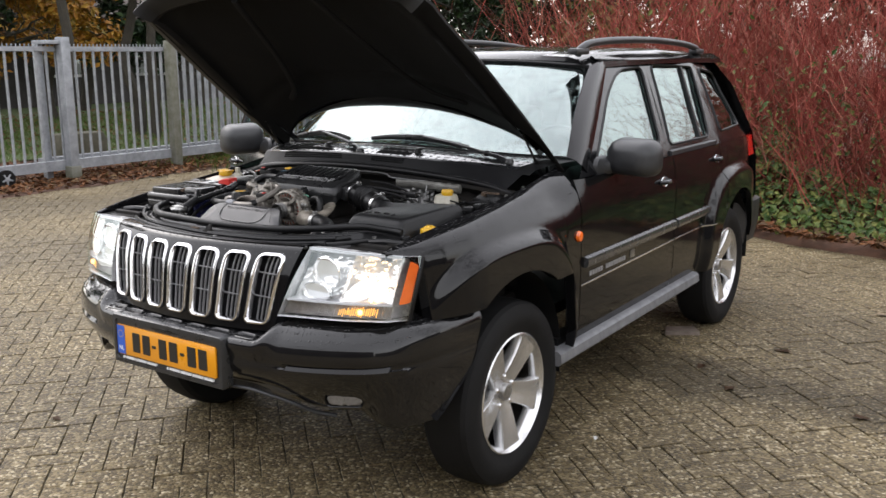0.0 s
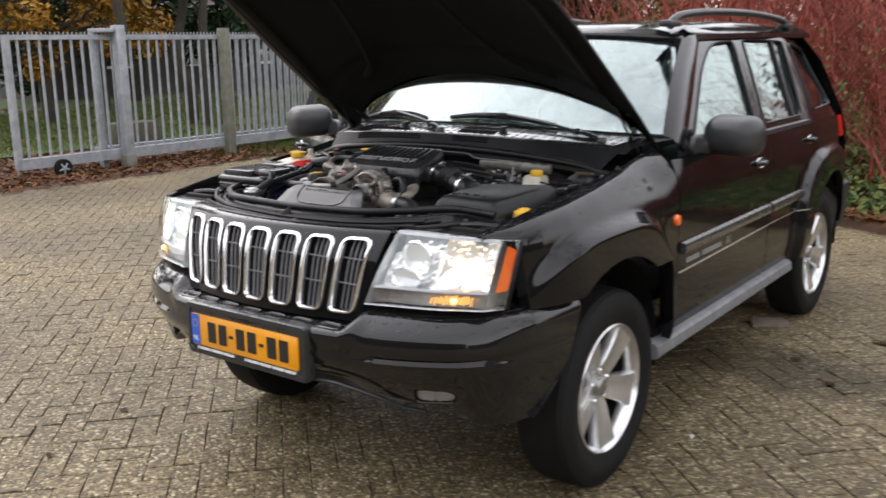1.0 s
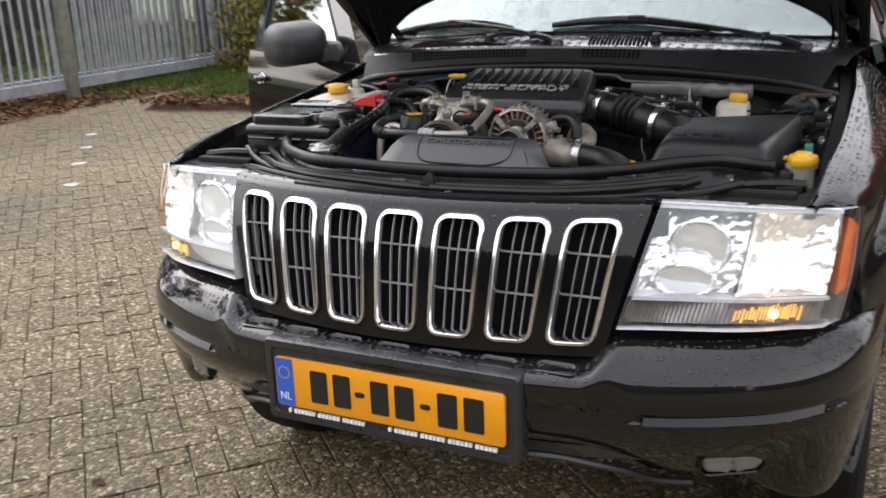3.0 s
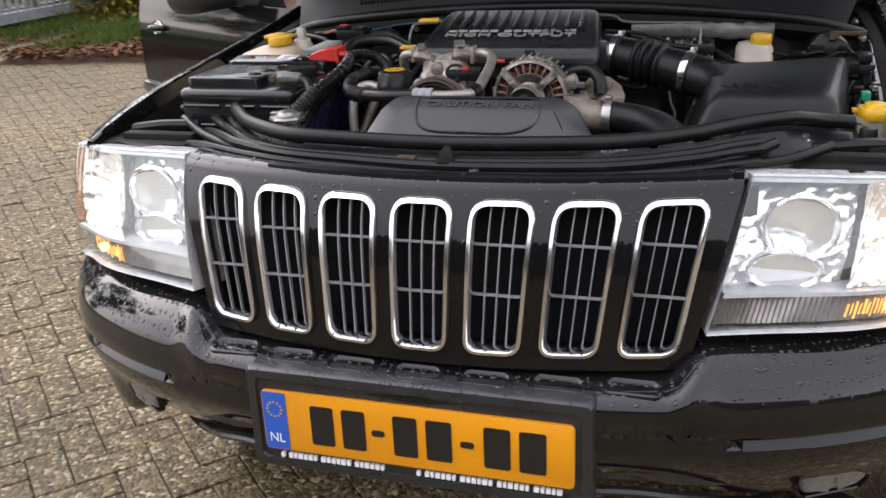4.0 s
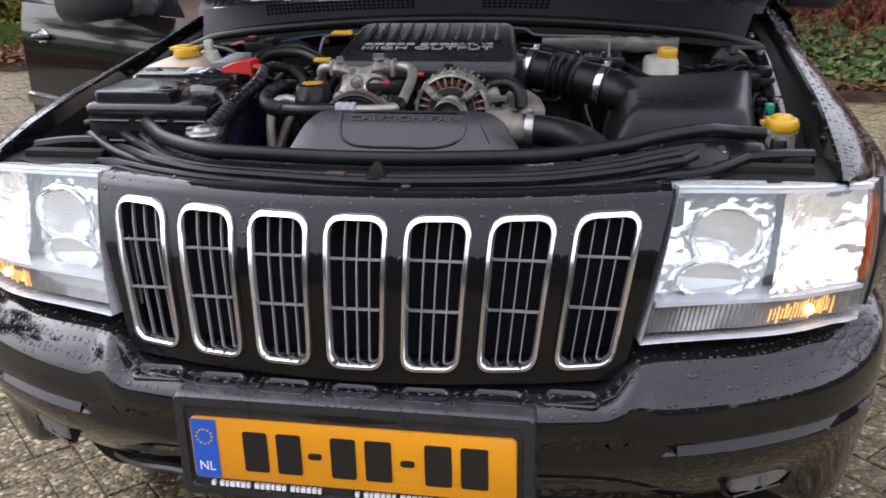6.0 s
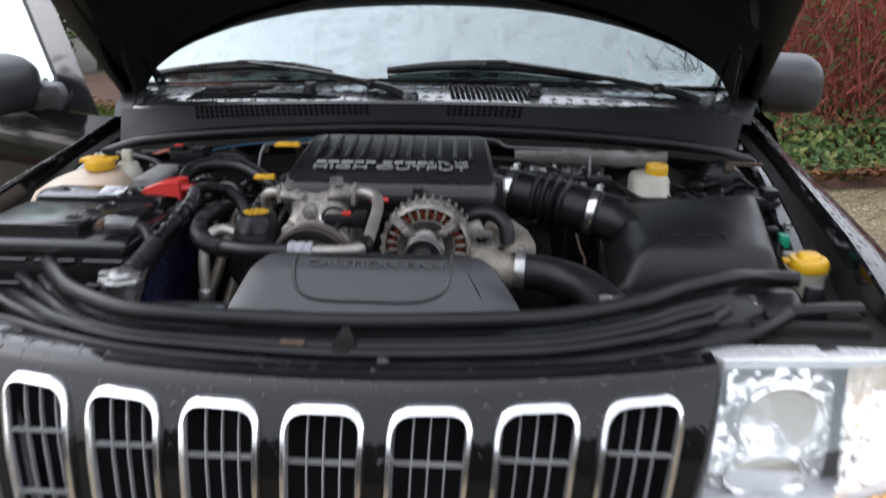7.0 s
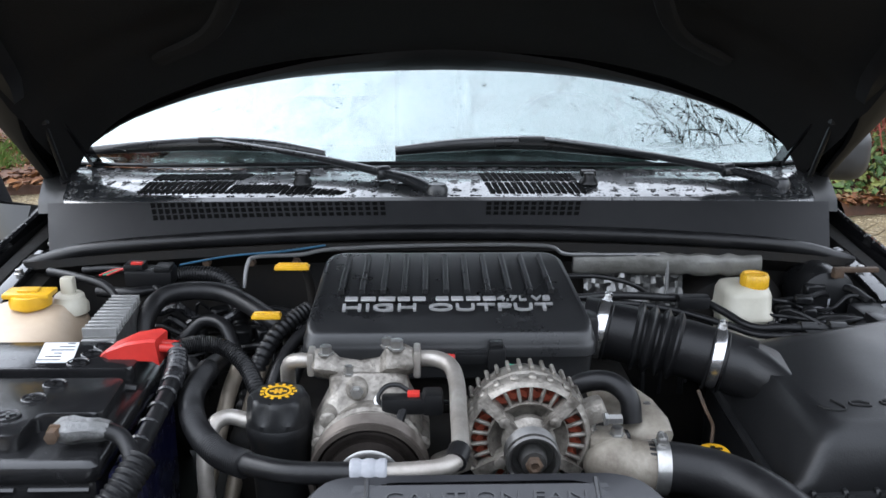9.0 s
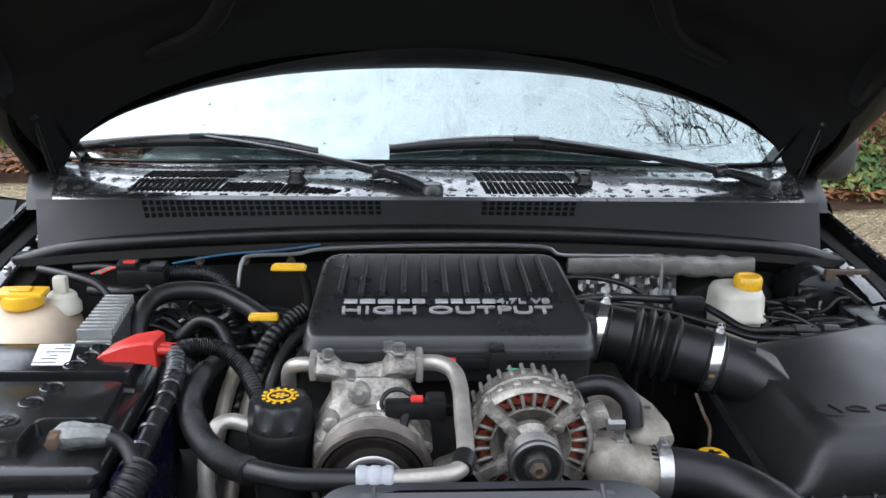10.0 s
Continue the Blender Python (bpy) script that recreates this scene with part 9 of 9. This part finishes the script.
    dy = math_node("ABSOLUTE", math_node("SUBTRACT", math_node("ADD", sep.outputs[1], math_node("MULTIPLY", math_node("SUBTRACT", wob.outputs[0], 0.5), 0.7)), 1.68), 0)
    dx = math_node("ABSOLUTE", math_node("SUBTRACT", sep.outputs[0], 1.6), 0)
    side_band = n.new("ShaderNodeMapRange")
    side_band.interpolation_type = "SMOOTHSTEP"
    side_band.inputs["From Min"].default_value, side_band.inputs["From Max"].default_value = 0.10, 0.48
    side_band.inputs["To Min"].default_value, side_band.inputs["To Max"].default_value = 0.48, 1.0
    l.new(math_node("ADD", dy, math_node("MULTIPLY", math_node("MAXIMUM", math_node("SUBTRACT", dx, 1.3), 0.0), 0.6)), side_band.inputs["Value"])
    gain = math_node("MULTIPLY", patch.outputs[0], side_band.outputs[0])
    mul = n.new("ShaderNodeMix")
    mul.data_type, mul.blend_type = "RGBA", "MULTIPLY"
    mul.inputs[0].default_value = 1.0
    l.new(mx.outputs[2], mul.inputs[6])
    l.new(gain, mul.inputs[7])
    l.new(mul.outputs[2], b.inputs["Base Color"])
    rr = n.new("ShaderNodeMapRange")
    rr.inputs["From Min"].default_value, rr.inputs["From Max"].default_value = 0.3, 0.7
    rr.inputs["To Min"].default_value, rr.inputs["To Max"].default_value = 0.42, 0.66
    l.new(big.outputs[0], rr.inputs["Value"])
    l.new(rr.outputs[0], b.inputs["Roughness"])
    bp = n.new("ShaderNodeBump")
    bp.inputs["Strength"].default_value, bp.inputs["Distance"].default_value = 0.9, 0.005
    l.new(v.outputs["Distance"], bp.inputs["Height"])
    bp.invert = True
    l.new(bp.outputs[0], b.inputs["Normal"])
    return m


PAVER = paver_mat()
BL, BW, GAP = 0.21, 0.105, 0.0045
ROT = Matrix.Rotation(radians(47), 3, "Z")
prg = random.Random(3)


def paver_verts(l, w):
    x, y, e = l / 2 - GAP / 2, w / 2 - GAP / 2, 0.003
    vs = [(-x, -y, -0.03), (x, -y, -0.03), (x, y, -0.03), (-x, y, -0.03), (-x, -y, -0.0025), (x, -y, -0.0025), (x, y, -0.0025), (-x, y, -0.0025),
          (-x + e, -y + e, 0), (x - e, -y + e, 0), (x - e, y - e, 0), (-x + e, y - e, 0)]
    fs = [(8, 9, 10, 11)] + [(a, (a + 1) % 4, (a + 1) % 4 + 4, a + 4) for a in range(4)] + [(a + 4, (a + 1) % 4 + 4, (a + 1) % 4 + 8, a + 8) for a in range(4)]
    return vs, fs


near_me = bpy.data.meshes.new("brick")
v_, f_ = paver_verts(BL, BW)
near_me.from_pydata(v_, [], f_)
near_me.materials.append(PAVER)
paving = tagged(new("paving"), "wet weathered brick paving in herringbone bond with mossy joints", "paving", kind="structure")
rest_v, rest_f = [], []
near = 0
# herringbone: each step along the diagonal lays one brick each way
N = 160
for i in range(-N, N):
    for j in range(-N, N):
        k = (i - j) % 4
        if k == 0:
            c, turn = Vector(((i + 1.0) * BW, (j + 0.5) * BW, 0)), 0
        elif k == 3:
            c, turn = Vector(((i + 0.5) * BW, (j + 1.0) * BW, 0)), 1
        else:
            continue
        p = ROT @ c
        if not (-10.2 < p.x < 9.0 and -9.0 < p.y < 13.0):
            continue
        if p.x > -6.5 and p.y > bed_edge(p.x) + 0.15:
            continue
        if p.x <= -6.5 and p.y > 11.5:
            continue
        if p.x < -8.05 - 0.35 * noise.noise((p.y, 3, 0)):
            continue
        z = prg.gauss(0, 0.0016) + 0.006 * noise.noise((p.x * 0.5, p.y * 0.5, 4))
        tilt = Euler((prg.gauss(0, 0.008), prg.gauss(0, 0.008), radians(47 + 90 * turn) + prg.gauss(0, 0.012)))
        m = Matrix.LocRotScale((p.x, p.y, z), tilt, None)
        if near < 300 and -2.3 < p.x < 0.25 and -1.75 < p.y < 0.6 and not (p.x > -0.75 and p.y > -0.45):
            ob = new("brick", near_me)
            ob.matrix_world = m
            ob.parent = paving
            near += 1
        else:
            k0 = len(rest_v)
            rest_v += [tuple(m @ Vector(v)) for v in v_]
            rest_f += [tuple(a + k0 for a in f) for f in f_]
me = bpy.data.meshes.new("bricks")
me.from_pydata(rest_v, [], rest_f)
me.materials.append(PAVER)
bricks = new("bricks", me)
bricks.parent = paving
tagged(bricks, "the further bricks of the yard", kind="stuff")

# leaves and litter lying on the paving
PALE = mat("pale_dry_leaf", (0.34, 0.27, 0.18), (0.24, 0.18, 0.11), 0.7, scale=40)
for x, y, s, m in ((1.28, 1.55, 0.045, "brown"), (1.05, 1.80, 0.04, "brown"), (1.35, 2.3, 0.05, "brown"), (0.98, 0.62, 0.018, "white"), (-1.2, -0.55, 0.03, "brown"), (-1.6, 0.4, 0.035, "brown"), (-2.6, 0.9, 0.035, "brown"), (1.9, 1.5, 0.045, "brown"), (1.7, 3.4, 0.06, "pale"), (-1.05, -1.0, 0.03, "brown")):
    bm = B()
    a = rng.uniform(0, 6.28)
    out = [(1.0, 0), (0.55, 0.32), (0.35, 0.62), (-0.1, 0.45), (-0.7, 0.25), (-1.0, 0), (-0.6, -0.3), (-0.1, -0.5), (0.4, -0.55), (0.6, -0.25)]
    c, sn = math.cos(a), math.sin(a)
    top = [bm.verts.new((x + s * (u * c - v * sn), y + s * (u * sn + v * c), 0.006 + s * 0.22 * abs(v) + 0.004 * (u > 0))) for u, v in out]
    mid = bm.verts.new((x, y, 0.007))
    for i in range(len(top)):
        bm.faces.new((mid, top[i], top[(i + 1) % len(top)]))
    bmesh.ops.solidify(bm, geom=bm.faces[:], thickness=0.0012)
    mm = {"pale": PALE, "brown": FALLEN, "white": WHITE}[m]
    tagged(part("fallen_leaf", bm, mm), {"pale": "pale dry leaf lying on the paving", "brown": "brown curled leaf lying on the paving", "white": "small white scrap lying on the paving"}[m], "leaf", "leaves on the paving")

# worn white paint marks in a row, a loose stone slab beside the car
for x, y in ((-4.63, 2.585), (-5.21, 3.22), (-5.74, 3.82), (-6.26, 4.39)):
    bm = B()
    f = Matrix.Translation((x, y, 0.0)) @ Matrix.Rotation(rng.uniform(0, 3), 4, "Z")
    edge = [f @ Vector((0.075 * math.cos(a) * rng.uniform(0.75, 1.1), 0.06 * math.sin(a) * rng.uniform(0.75, 1.1), 0.0)) for a in [2 * math.pi * k / 14 for k in range(14)]]
    loft(bm, [[(p.x, p.y, z) for p in edge] for z in (0.002, 0.0065)])
    tagged(part("paint_mark", tidy(bm), mat("worn_white_paint", (0.42, 0.41, 0.39), (0.28, 0.27, 0.24), 0.7, scale=30) if "worn_white_paint" not in bpy.data.materials else bpy.data.materials["worn_white_paint"]), "worn white paint mark on the paving", "paint mark", "row of paint marks")
bm = B()
f = Matrix.Translation((0.741, 2.335, 0.0)) @ Matrix.Rotation(0.5, 4, "Z")
loft(bm, [[f @ Vector((px, py, z)) for px, py in round_poly([(-0.10, -0.06), (0.11, -0.05), (0.09, 0.07), (-0.08, 0.05)], 0.015, 3)] for z in (0.002, 0.022, 0.026)])
tagged(part("stone_slab", tidy(bm), mat("wet_brown_slab", (0.22, 0.18, 0.15), (0.13, 0.10, 0.085), 0.4, scale=12, bump=0.3)), "flat wet brown stone slab lying on the paving", "stone")
